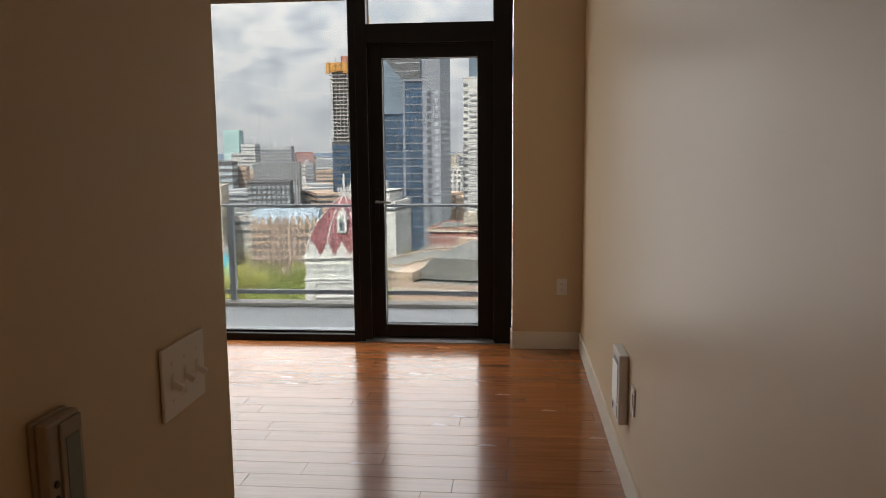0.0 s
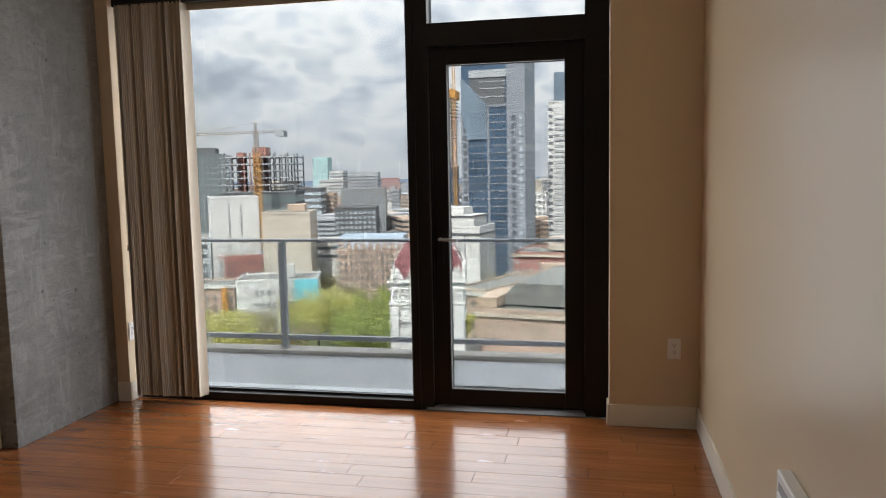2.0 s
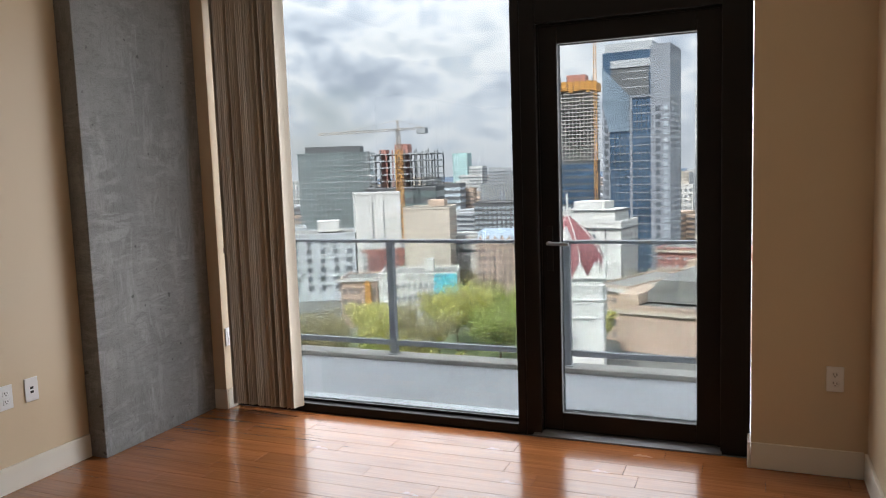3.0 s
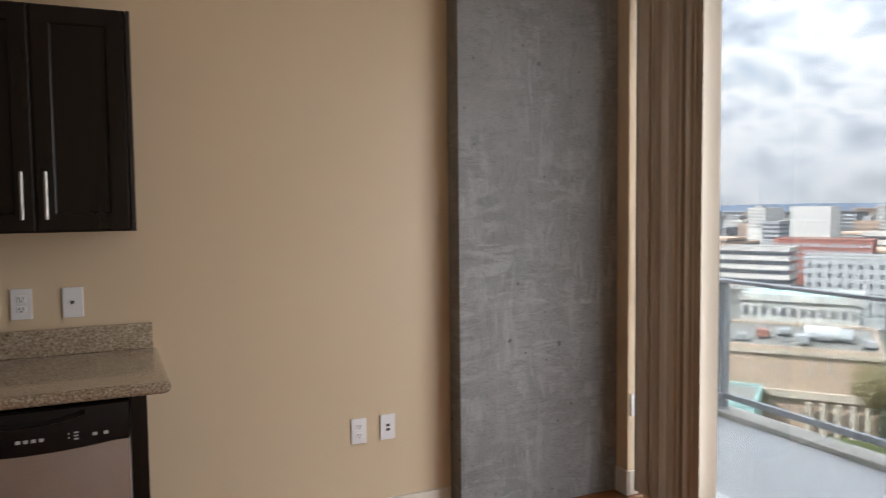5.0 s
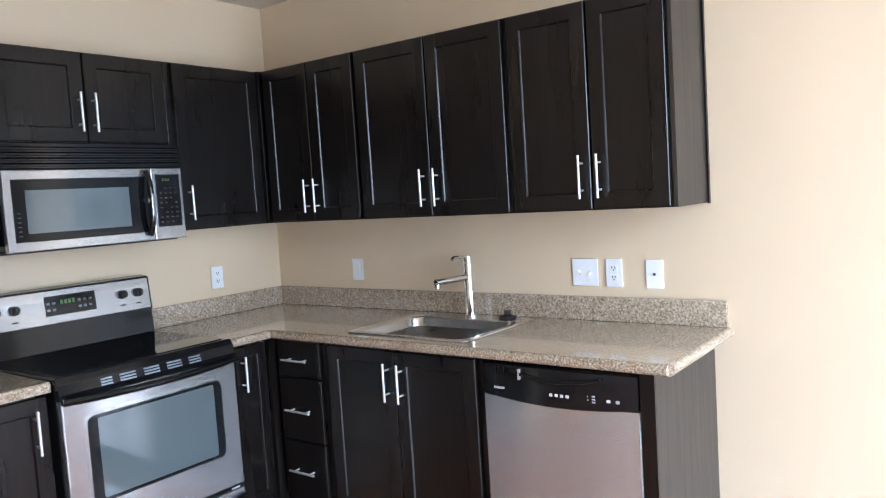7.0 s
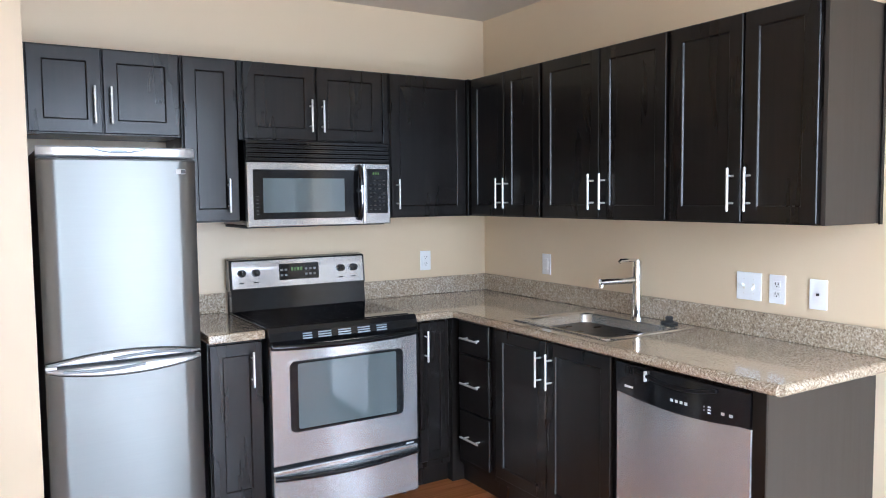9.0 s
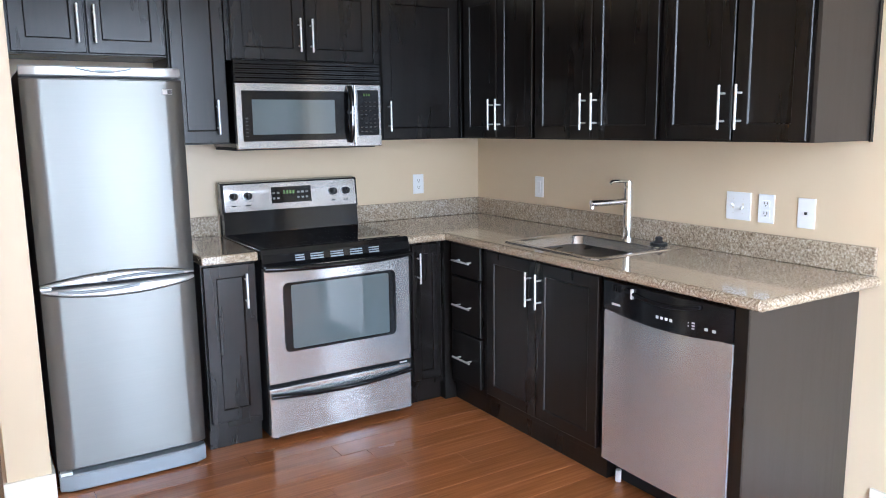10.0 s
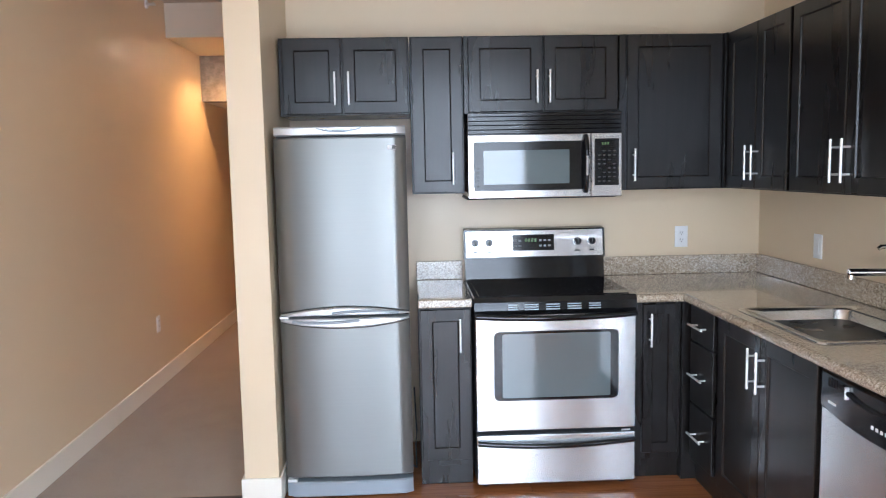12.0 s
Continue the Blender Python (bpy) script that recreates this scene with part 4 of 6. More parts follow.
def refrigerator():
    x0, x1, f = 1.944, 2.534, 0.690
    r = thing("refrigerator", (2.24, 0.35, 0), "tall silver bottom-freezer refrigerator with closed doors", "refrigerator")
    part("body", box(x0 + 0.004, x1 - 0.004, 0.06, f - 0.06, 0.025, 1.700, 0.006), M_SIDE, r, "dark grey cabinet sides")
    arc = lambda s: 1 - (2 * s - 1) ** 2
    up = smooth(part("upper_door", fridge_skin(x0, x1, f, 0.86, 1.665, cut=lambda s: (0.868 + 0.032 * arc(s), 1.664)), M_FRIDGE, r, "silver upper door"), 30)
    lo = smooth(part("freezer_door", fridge_skin(x0, x1, f, 0.10, 0.84, cut=lambda s: (0.098, 0.838 - 0.032 * arc(s))), M_FRIDGE, r, "silver freezer door"), 30)
    smooth(part("handle_lip", fridge_skin(x0 + 0.003, x1 - 0.003, f + 0.010, 0, 0, cut=lambda s: (0.862, 0.8675 + 0.032 * arc(s))), M_SILVER, up, "bright curved grip"), 30)
    smooth(part("handle_lip", fridge_skin(x0 + 0.003, x1 - 0.003, f + 0.014, 0, 0, cut=lambda s: (0.8375 - 0.032 * arc(s), 0.850)), M_SILVER, lo, "bright curved grip"), 30)
    grip = tube([(x0 + 0.05 + 0.30 * i / 8, f + 0.024, 0.872 + 0.010 * arc(i / 8)) for i in range(9)], 0.006, 8)
    smooth(part("grip_recess", grip, M_GREYPL, up))
    grip = tube([(x1 - 0.06 - 0.30 * i / 8, f + 0.027, 0.841 - 0.009 * arc(i / 8)) for i in range(9)], 0.006, 8)
    smooth(part("grip_recess", grip, M_GREYPL, lo))
    t = smooth(part("top_panel", fridge_skin(x0 + 0.002, x1 - 0.002, f - 0.004, 0, 0, cut=lambda s: (1.672, 1.712)), M_SILVER, r, "silver top panel"), 30)
    arcb = tube([(2.24 - 0.10 + 0.20 * i / 10, f + 0.007, 1.704 - 0.016 * arc(i / 10)) for i in range(11)], 0.003, 6)
    smooth(part("badge_arc", arcb, M_GREYPL, t))
    bm = box(2.210, 2.270, f + 0.004, f + 0.010, 1.690, 1.698, 0.002)
    for x in (2.185, 2.295):
        rod((x, f + 0.002, 1.696), (x, f + 0.009, 1.696), 0.006, 10, bm=bm)
    part("display", bm, M_GREYPL, t)
    b = box(1.988, 2.026, f - 0.004, f + 0.0062, 1.606, 1.626, 0.001)
    part("badge", b, M_PRINT, up, "small pale square label")
    part("badge_mark", box(1.989, 2.006, f + 0.0055, f + 0.0072, 1.608, 1.624), M_SIDE, up)
    smooth(part("kick_plate", fridge_skin(x0 + 0.002, x1 - 0.002, f + 0.002, 0, 0, cut=lambda s: (0.006, 0.078)), M_GREYPL, r, "grey-blue plastic kick plate"), 30)
    part("hinge", box(x1 - 0.05, x1 - 0.006, f - 0.03, f + 0.006, 0.080, 0.094, 0.002), M_ALU, r, "pale lower hinge")
    part("hinge", box(x1 - 0.04, x1 + 0.001, f - 0.03, f + 0.008, 0.851, 0.861, 0.002), M_ALU, r)
    for px in (x0 + 0.06, x1 - 0.06):
        part("foot", rod((px, 0.2, 0.0), (px, 0.2, 0.03), 0.02, 10), M_BLACKM, r)
    cord = tube([(x0 - 0.012, 0.30, 0.40), (x0 - 0.016, 0.42, 0.30), (x0 - 0.020, 0.44, 0.22), (x0 - 0.014, 0.46, 0.16), (x0 - 0.016, 0.40, 0.012), (x0 + 0.05, 0.28, 0.012)], 0.004, 6)
    smooth(part("power_cord", cord, M_RUBBER, r, "thin black power cord"))


refrigerator()


# ---- outlets, switches, heater, thermostat ----
def plate_frame(at, out):
    """out: the wall's outward direction. Local u along the wall, v up, w out."""
    o = Vector(out)
    u = Vector((0, 0, 1)).cross(o)
    m = Matrix((u, o, (0, 0, 1))).transposed().to_4x4()
    return Matrix.Translation(at) @ m


def lbox(m, u0, u1, w0, w1, v0, v1, bevel=0.0, bm=None):
    own = box(u0, u1, w0, w1, v0, v1, bevel)
    bmesh.ops.transform(own, matrix=m, verts=own.verts)
    return merge(own, bm)


def wall_plate(name, at, out, kind, label, width=0.072, height=0.116):
    m = plate_frame(at, out)
    t = thing(name, at, label, name.replace("_", " "), "wall plates" if name == "outlet" else "")
    part("plate", lbox(m, -width / 2, width / 2, 0.001, 0.007, -height / 2, height / 2, 0.002), M_PLATE, t)
    if kind == "outlet":
        for v in (-0.02, 0.02):
            s = part("socket", lbox(m, -0.017, 0.017, 0.005, 0.009, v - 0.014, v + 0.014, 0.003), M_PLATE, t)
            for u0, u1, v0, v1 in ((-0.008, -0.005, -0.002, 0.008), (0.005, 0.008, -0.002, 0.008), (-0.0025, 0.0025, -0.010, -0.005)):
                part("slot", lbox(m, u0, u1, 0.0085, 0.0096, v + v0, v + v1), M_SLOT, s)
    elif kind == "jack":
        part("jack", lbox(m, -0.005, 0.005, 0.006, 0.013, -0.005, 0.005, 0.001), M_SLOT, t, "small dark jack")
    elif kind == "jacks":
        for v in (-0.012, 0.008):
            part("jack", lbox(m, -0.009, 0.009, 0.006, 0.0085, v - 0.006, v + 0.006, 0.001), M_SLOT, t, "small dark jack")
    elif kind == "rocker":
        part("rocker", lbox(m, -0.0165, 0.0165, 0.005, 0.0105, -0.033, 0.033, 0.002), M_PLATE, t)
    else:
        n = int(kind)
        for i in range(n):
            u = (i - (n - 1) / 2) * 0.046
            k = part("toggle_slot", lbox(m, u - 0.005, u + 0.005, 0.006, 0.0078, -0.012, 0.012), M_TRIM, t)
            own = box(-0.0042, 0.0042, 0.0, 0.021, -0.0048, 0.0048, 0.001)
            bmesh.ops.transform(own, matrix=m @ Matrix.Translation((u, 0.006, 0.0)) @ Matrix.Rotation(radians(-32 if i % 2 or n == 3 else 28), 4, "X"), verts=own.verts)
            part("toggle", own, M_PLATE, k)
            for v in (-0.030, 0.030):
                part("screw", lbox(m, u - 0.003, u + 0.003, 0.0065, 0.0078, v - 0.003, v + 0.003, 0.001), M_NICKEL, t)
    return t


SINKW, RANGEW, LONGW = (1, 0, 0), (0, 1, 0), (-1, 0, 0)
wall_plate("light_switch", (0, 1.931, 1.117), SINKW, "2", "white double toggle switch plate above the worktop", 0.118)
wall_plate("outlet", (0, 2.062, 1.116), SINKW, "outlet", "white duplex outlet above the worktop")
wall_plate("jack_plate", (0, 2.236, 1.113), SINKW, "jack", "white plate with one small jack above the worktop")
wall_plate("light_switch", (0, 0.617, 1.116), SINKW, "rocker", "white rocker switch near the kitchen corner")
wall_plate("outlet", (0.439, 0, 1.119), RANGEW, "outlet", "white duplex outlet beside the range")
wall_plate("outlet", (0, 3.372, 0.455), SINKW, "outlet", "white duplex outlet low on the bare cream wall")
wall_plate("jack_plate", (0, 3.511, 0.457), SINKW, "jacks", "white plate with two jacks low on the bare cream wall")
wall_plate("outlet", (0.20, 4.768, 0.457), SINKW, "outlet", "white duplex outlet low on the narrow pier")
wall_plate("outlet", (3.608, 4.695, 0.454), (0, -1, 0), "outlet", "white duplex outlet low on the window pier")
wall_plate("outlet", (RIGHT, -1.28, 0.455), LONGW, "outlet", "white duplex outlet low on the hall wall")
wall_plate("switch_plate", (RIGHT, 2.335, 0.437), LONGW, "rocker", "white rocker plate beside the wall heater", 0.07, 0.114)
wall_plate("light_switch", (PART_X1, 0.531, 1.085), SINKW, "3", "white triple toggle switch plate at the end of the hall", 0.156)


def wall_heater():
    y0, y1, z0, z1 = 2.475, 2.675, 0.278, 0.580
    h = thing("wall_heater", (RIGHT, 2.53, z0), "white metal wall heater with a louvred grille", "wall heater")
    x = RIGHT - 0.041
    part("case", box(x, RIGHT - 0.001, y0, y1, z0, z1, 0.006), M_PLATE, h)
    g = part("grille_back", box(x - 0.0015, x + 0.002, y0 + 0.035, y1 - 0.03, z0 + 0.085, z1 - 0.03), M_GREYPL, h, "grey opening behind the louvres")
    for i in range(14):
        z = z0 + 0.090 + i * 0.0115
        part("louvre", extrude_poly(((x - 0.006, z), (x - 0.0015, z + 0.005), (x - 0.0015, z + 0.007), (x - 0.006, z + 0.003)), "y", y0 + 0.034, y1 - 0.029), M_PLATE, g)
    p = part("control_cover", box(x - 0.004, x + 0.001, y0 + 0.035, y1 - 0.03, z0 + 0.018, z0 + 0.075, 0.002), M_PLATE, h)
    part("slot", box(x - 0.005, x - 0.0035, y1 - 0.075, y1 - 0.045, z0 + 0.03, z0 + 0.06), M_SLOT, p)


def thermostat():
    y0, y1, z0, z1 = 0.135, 0.203, 0.955, 1.146
    x = PART_X1
    t = thing("thermostat", (x, 0.16, z0), "pale wall thermostat with a grey display and small buttons", "thermostat")
    part("back_plate", box(x + 0.0005, x + 0.008, y0 - 0.001, y1 + 0.001, z0 - 0.001, z1 + 0.001, 0.003), M_THERM, t)
    part("case", box(x + 0.008, x + 0.024, y0, y1, z0, z1, 0.005), M_THERM, t)
    part("bezel", box(x + 0.0242, x + 0.0275, y0 + 0.022, y1 - 0.003, z0 + 0.030, z1 - 0.006, 0.002), M_THERM, t)
    part("display", box(x + 0.0277, x + 0.0285, y0 + 0.030, y1 - 0.011, z0 + 0.045, z1 - 0.026), M_LCDG, t, "grey-green display")
    for i in range(5):
        z = z0 + 0.045 + 0.018 * i
        part("button", rod((x + 0.0235, y0 + 0.011, z), (x + 0.0265, y0 + 0.011, z), 0.0048, 12, bevel=0.001), M_SLOT, t, "small dark button")
    for i in range(3):
        part("mark", box(x + 0.0242, x + 0.0250, y0 + 0.026 + 0.018 * i, y0 + 0.036 + 0.018 * i, z0 + 0.014, z0 + 0.020), M_SLOT, t)


wall_heater()
thermostat()


# ---- vertical blinds gathered at the window's edge ----
def blinds():
    b = thing("vertical_blinds", (0.48, 4.76, 0), "beige vertical blinds drawn to one side", "blinds")
    part("head_rail", box(0.216, 3.20, 4.735, 4.785, 2.515, 2.565, 0.004), M_FRAME, b, "dark head rail")
    part("valance", box(0.70, 2.07, 4.787, 4.796, 2.475, 2.53, 0.002), M_BLINDW, b, "pale strip along the head rail")
    rng = random.Random(4)
    n = 34
    for i in range(n):
        x = 0.262 + 0.44 * i / (n - 1)
        turn = radians(rng.uniform(62, 84)) * (1 if i != 7 else 0.8)
        half = 0.043
        bm = bmesh.new()
        cols = []
        for j in range(5):
            s = (j / 4 - 0.5) * 2
            u, w = s * half, 0.006 * (1 - s * s)
            px, py = x + u * math.cos(turn) - w * math.sin(turn), 4.762 + u * math.sin(turn) + w * math.cos(turn)
            cols.append((px, py))
        foot = 0.035 + rng.uniform(0, 0.008)
        th = 0.0012
        front = [[bm.verts.new((px + rng.uniform(0, 0.0004), py, z)) for z in (foot, 1.2, 2.522)] for px, py in cols]
        back = [[bm.verts.new((px - th * math.sin(turn), py + th * math.cos(turn), z)) for z in (foot, 1.2, 2.522)] for px, py in cols]
        for A in (front, back):
            for a, c in zip(A, A[1:]):
                for k in range(2):
                    bm.faces.new((a[k], c[k], c[k + 1], a[k + 1]))
        for A, C in ((front[0], back[0]), (front[-1], back[-1])):
            for k in range(2):
                bm.faces.new((A[k], C[k], C[k + 1], A[k + 1]))
        # three slats take the darker colour, as shade between the folds
        smooth(part("slat", bm, M_BLINDW if i in (0, 1, n - 1) else (M_BLIND_SHADE if i in (9, 17, 24) else M_BLIND), b), 60)
    smooth(part("cord", tube([(0.222, 4.75, 2.52), (0.224, 4.748, 1.6), (0.222, 4.75, 1.02)], 0.0016, 6), M_BLINDW, b))
    smooth(part("cord_weight", rod((0.222, 4.75, 0.985), (0.222, 4.75, 1.022), 0.005, 10, 0.003), M_RUBBER, b))


blinds()

# ---- hall details ----
def downlight():
    d = thing("recessed_light", (3.23, -2.46, 2.54), "lit recessed ceiling light in the hall", "ceiling light")
    part("trim_ring", rod((3.23, -2.46, 2.532), (3.23, -2.46, 2.5395), 0.085, 28, bevel=0.002), M_TRIM, d)
    part("lens", rod((3.23, -2.46, 2.528), (3.23, -2.46, 2.533), 0.058, 24), M_LENS, d, "glowing warm lens")


def sprinkler():
    s = thing("sprinkler", (RIGHT, -1.425, 2.70), "small white sidewall sprinkler head on the hall wall", "sprinkler")
    smooth(part("rosette", rod((RIGHT, -1.425, 2.70), (RIGHT - 0.012, -1.425, 2.70), 0.032, 20, 0.026), M_PLATE, s))
    bm = rod((RIGHT - 0.012, -1.425, 2.70), (RIGHT - 0.05, -1.425, 2.70), 0.010, 12)
    box(RIGHT - 0.062, RIGHT - 0.05, -1.447, -1.403, 2.694, 2.708, 0.001, bm=bm)
    smooth(part("head", bm, M_NICKEL, s))


def hall_door():
    y = HALL_END
    d = thing("door_2", (3.3, y, 0), "closed dark stained panelled door at the end of the hall", "door", kind="structure")
    leaf = part("leaf", box(2.84, 3.62, y + 0.002, y + 0.045, 0.008, 2.03, 0.003), M_DOORW, d)
    for z0, z1 in ((0.18, 0.62), (0.74, 1.28), (1.40, 1.90)):
        for x0 in (2.93, 3.27):
            part("panel", box(x0, x0 + 0.26, y + 0.044, y + 0.056, z0, z1, 0.008), M_DOORW, leaf)
    part("casing", box(3.622, 3.70, y + 0.002, y + 0.03, 0.0, 2.11, 0.003), M_TRIM, d)
    part("casing", box(2.76, 2.838, y + 0.002, y + 0.03, 0.0, 2.11, 0.003), M_TRIM, d)
    part("casing", box(2.84, 3.62, y + 0.002, y + 0.03, 2.033, 2.11, 0.003), M_TRIM, d)
    part("knob", rod((2.91, y + 0.04, 0.98), (2.91, y + 0.10, 0.98), 0.026, 16, bevel=0.006), M_NICKEL, d)


downlight()
sprinkler()
hall_door()


# ---- balcony ----
def balcony():
    structure("balcony_deck", box(-0.98, 5.0, 5.001, 6.56, -0.25, -0.085, 0.004), M_DECK, "grey coated balcony deck", "balcony")
    structure("balcony_kerb", box(-0.98, 5.0, 6.375, 6.555, -0.084, -0.045, 0.008), M_KERB, "pale concrete edge along the balcony", "kerb")
    r = thing("balcony_railing", (2.0, 6.45, -0.055), "grey painted balcony railing with glass panels", "railing")
    y = 6.465
    part("top_rail", box(-0.98, 5.0, y - 0.03, y + 0.03, 0.881, 0.906, 0.005), M_RAIL, r)
    part("bottom_rail", box(-0.98, 5.0, y - 0.02, y + 0.02, 0.030, 0.072, 0.004), M_RAIL, r)
    for x in (-0.93, 0.525, 1.98, 3.435, 4.89):
        p = part("post", box(x - 0.028, x + 0.028, y - 0.03, y + 0.03, -0.043, 0.880, 0.005), M_RAIL, r)
        part("bracket", box(x - 0.016, x + 0.016, y - 0.045, y - 0.028, 0.83, 0.880, 0.006), M_RAIL, p)
        part("base_plate", box(x - 0.045, x + 0.045, y - 0.045, y + 0.045, -0.0448, -0.036, 0.003), M_RAIL, p)
    for x in (-0.93, 0.525, 1.98, 3.435):
        g = part("glass_panel", box(x + 0.034, x + 1.426, y - 0.004, y + 0.004, 0.074, 0.879), M_CLEAR, r, "clear glass panel")
        g.visible_shadow = False
    part("side_rail", box(-0.955, -0.905, 5.05, y - 0.031, 0.881, 0.906, 0.004), M_RAIL, r)
    part("side_rail", box(-0.95, -0.91, 5.05, y - 0.031, 0.030, 0.072, 0.004), M_RAIL, r)
    g = part("glass_panel", box(-0.934, -0.926, 5.05, y - 0.034, 0.074, 0.879), M_CLEAR, r, "clear glass panel")
    g.visible_shadow = False


balcony()


# ---- the city below, seen through the windows ----
EYE = Vector((3.2, 1.4, 1.46))
STREET = -56.0


def facade(name, col, rough=0.8, var=0.12, big=0.05):
    return plain(name, col, rough, var=var, big=big, fine=0.6, bump=0.0)


C_WHITE = facade("white_render", (0.43, 0.432, 0.42))
C_CREAM = facade("cream_render", (0.361, 0.323, 0.272))
C_TAN = facade("tan_brick", (0.353, 0.266, 0.205))
C_PINK = facade("pinkish_stone", (0.323, 0.237, 0.190))
C_RED = facade("red_brick", (0.258, 0.112, 0.095))
C_GREY = facade("grey_cladding", (0.26, 0.275, 0.29))
C_DARK = facade("dark_cladding", (0.075, 0.08, 0.086))
C_BLUEW = facade("pale_blue_render", (0.33, 0.355, 0.37))
C_ROOF = facade("grey_gravel_roof", (0.133, 0.133, 0.127), 0.9)
C_ROOFL = facade("pale_roof", (0.148, 0.148, 0.141), 0.9)
C_SLATE = facade("blue_slate_roof", (0.213, 0.272, 0.331), 0.6)
C_TEAL = facade("teal_mural", (0.070, 0.353, 0.424))
C_GLASSB = plain("blue_curtain_glass", (0.055, 0.095, 0.15), 0.12, metal=0.35, var=0.35, big=0.06, fine=0.4, bump=0.0)
C_GLASSG = plain("grey_green_curtain_glass", (0.14, 0.18, 0.18), 0.2, metal=0.3, var=0.3, big=0.05, fine=0.4, bump=0.0)
# dark glass, its colour lifted to stand in for haze over the city
C_WIN = plain("hazed_dark_window_glass", (0.075, 0.085, 0.10), 0.15, var=0.4, big=0.2, bump=0.0)
C_WINL = plain("pale_window_glass", (0.28, 0.32, 0.35), 0.2, var=0.3, big=0.2, bump=0.0)
C_ORANGE = facade("orange_safety_screen", (0.380, 0.180, 0.034), 0.7)
C_CRANE = facade("crane_paint", (0.471, 0.236, 0.059), 0.6)
C_CRANEW = facade("pale_crane_paint", (0.30, 0.25, 0.20), 0.6)
C_DOME = facade("maroon_shingles", (0.16, 0.055, 0.06), 0.75, 0.2, 0.6)
C_TURQ = facade("turquoise_roof", (0.258, 0.424, 0.412))
C_STEELB = facade("reddish_steel", (0.258, 0.118, 0.095))
C_CONCP = facade("pale_new_concrete", (0.34, 0.335, 0.325))


def spot(az, dist):
    a = radians(az)
    return EYE.x + dist * math.sin(a), EYE.y + dist * math.cos(a)


def height(el, dist):
    return EYE.z + dist * math.tan(radians(el))


def lump(turn, bm):
    bmesh.ops.transform(bm, matrix=turn, verts=bm.verts)
    return bm


def windows(root, turn, cols, rows, w, z0, z1, y, fw, fh, material, side=None, depth=0.0, name="window"):
    """Single panes in a grid on the front (side None) or on a flank at local x = side."""
    span = w if side is None else depth
    cw, rh = span / cols, (z1 - z0) / rows
    a, b = cw * fw / 2, rh * fh / 2
    me = bpy.data.meshes.new(name)
    bm = box(-a, a, -0.12, 0.10, -b, b) if side is None else box(-0.12, 0.12, -a, a, -b, b)
    bm.to_mesh(me)
    bm.free()
    me.materials.append(material)
    inv = place_of(root).inverted()
    for i in range(cols):
        for k in range(rows):
            c = (i + 0.5) * cw
            at = Vector((-w / 2 + c, y, z0 + (k + 0.5) * rh)) if side is None else Vector((side, y + c, z0 + (k + 0.5) * rh))
            ob = new(name, me)
            ob.parent = root
            ob.matrix_parent_inverse = inv
            ob.matrix_basis = turn @ Matrix.Translation(at)


def bands(root, turn, rows, w, d, z0, z1, frac, material, name="window_band", inset=0.0):
    """One ribbon of glass a storey, running round the building."""
    rh = (z1 - z0) / rows
    for k in range(rows):
        z = z0 + (k + 0.5) * rh
        part(name, lump(turn, box(-w / 2 + inset - 0.12, w / 2 - inset + 0.12, -0.12, d + 0.12, z - rh * frac / 2, z + rh * frac / 2)), material, root)


def fins(root, turn, cols, w, d, z0, z1, frac, material, name="fin", side=None, proud=0.25):
    cw = (w if side is None else d) / cols
    for i in range(cols):
        c = (i + 0.5) * cw
        if side is None:
            bm = box(-w / 2 + c - cw * frac / 2, -w / 2 + c + cw * frac / 2, -proud, 0.0, z0, z1)
        else:
            bm = box(side - proud, side + proud, c - cw * frac / 2, c + cw * frac / 2, z0, z1)
        part(name, lump(turn, bm), material, root)


def block(label, az0, az1, el, dist, depth, yaw, wall, roof=None, base=STREET, name="building", parapet=0.9):
    """A building between two bearings, its top at an elevation; returns (root, turn, width, top)."""
    mid = (az0 + az1) / 2
    x, y = spot(mid, dist)
    w = 2 * dist * math.tan(radians(abs(az1 - az0)) / 2) / max(0.3, math.cos(radians(mid + yaw)))
    top = height(el, dist)
    turn = Matrix.Translation((x, y, 0)) @ Matrix.Rotation(radians(yaw), 4, "Z")
    root = thing(name, (x, y, base), label, "building", "city buildings")
    part("wall", lump(turn, box(-w / 2, w / 2, 0, depth, base, top - parapet)), wall, root)
    rim = bmesh.new()
    for a in ((-w / 2 - 0.2, w / 2 + 0.2, -0.2, 0.5), (-w / 2 - 0.2, w / 2 + 0.2, depth - 0.5, depth + 0.2), (-w / 2 - 0.2, -w / 2 + 0.5, 0.5, depth - 0.5), (w / 2 - 0.5, w / 2 + 0.2, 0.5, depth - 0.5)):
        box(*a, top - parapet, top, bm=rim)
    part("parapet", lump(turn, rim), wall, root)
    part("roof", lump(turn, box(-w / 2 + 0.5, w / 2 - 0.5, 0.5, depth - 0.5, top - parapet, top - parapet + 0.2)), roof or C_ROOF, root)
    return root, turn, w, top


def roof_box(root, turn, x0, x1, y0, y1, z0, z1, material, name="plant_room"):
    return part(name, lump(turn, box(x0, x1, y0, y1, z0, z1, 0.1)), material, root)


# blue glass tower with pale piers and a slanted crown
C_GLASSL = plain("pale_sky_glass", (0.17, 0.22, 0.27), 0.10, metal=0.4, var=0.25, big=0.05, fine=0.4, bump=0.0)
C_PIER = facade("pale_grey_pier", (0.16, 0.175, 0.20))


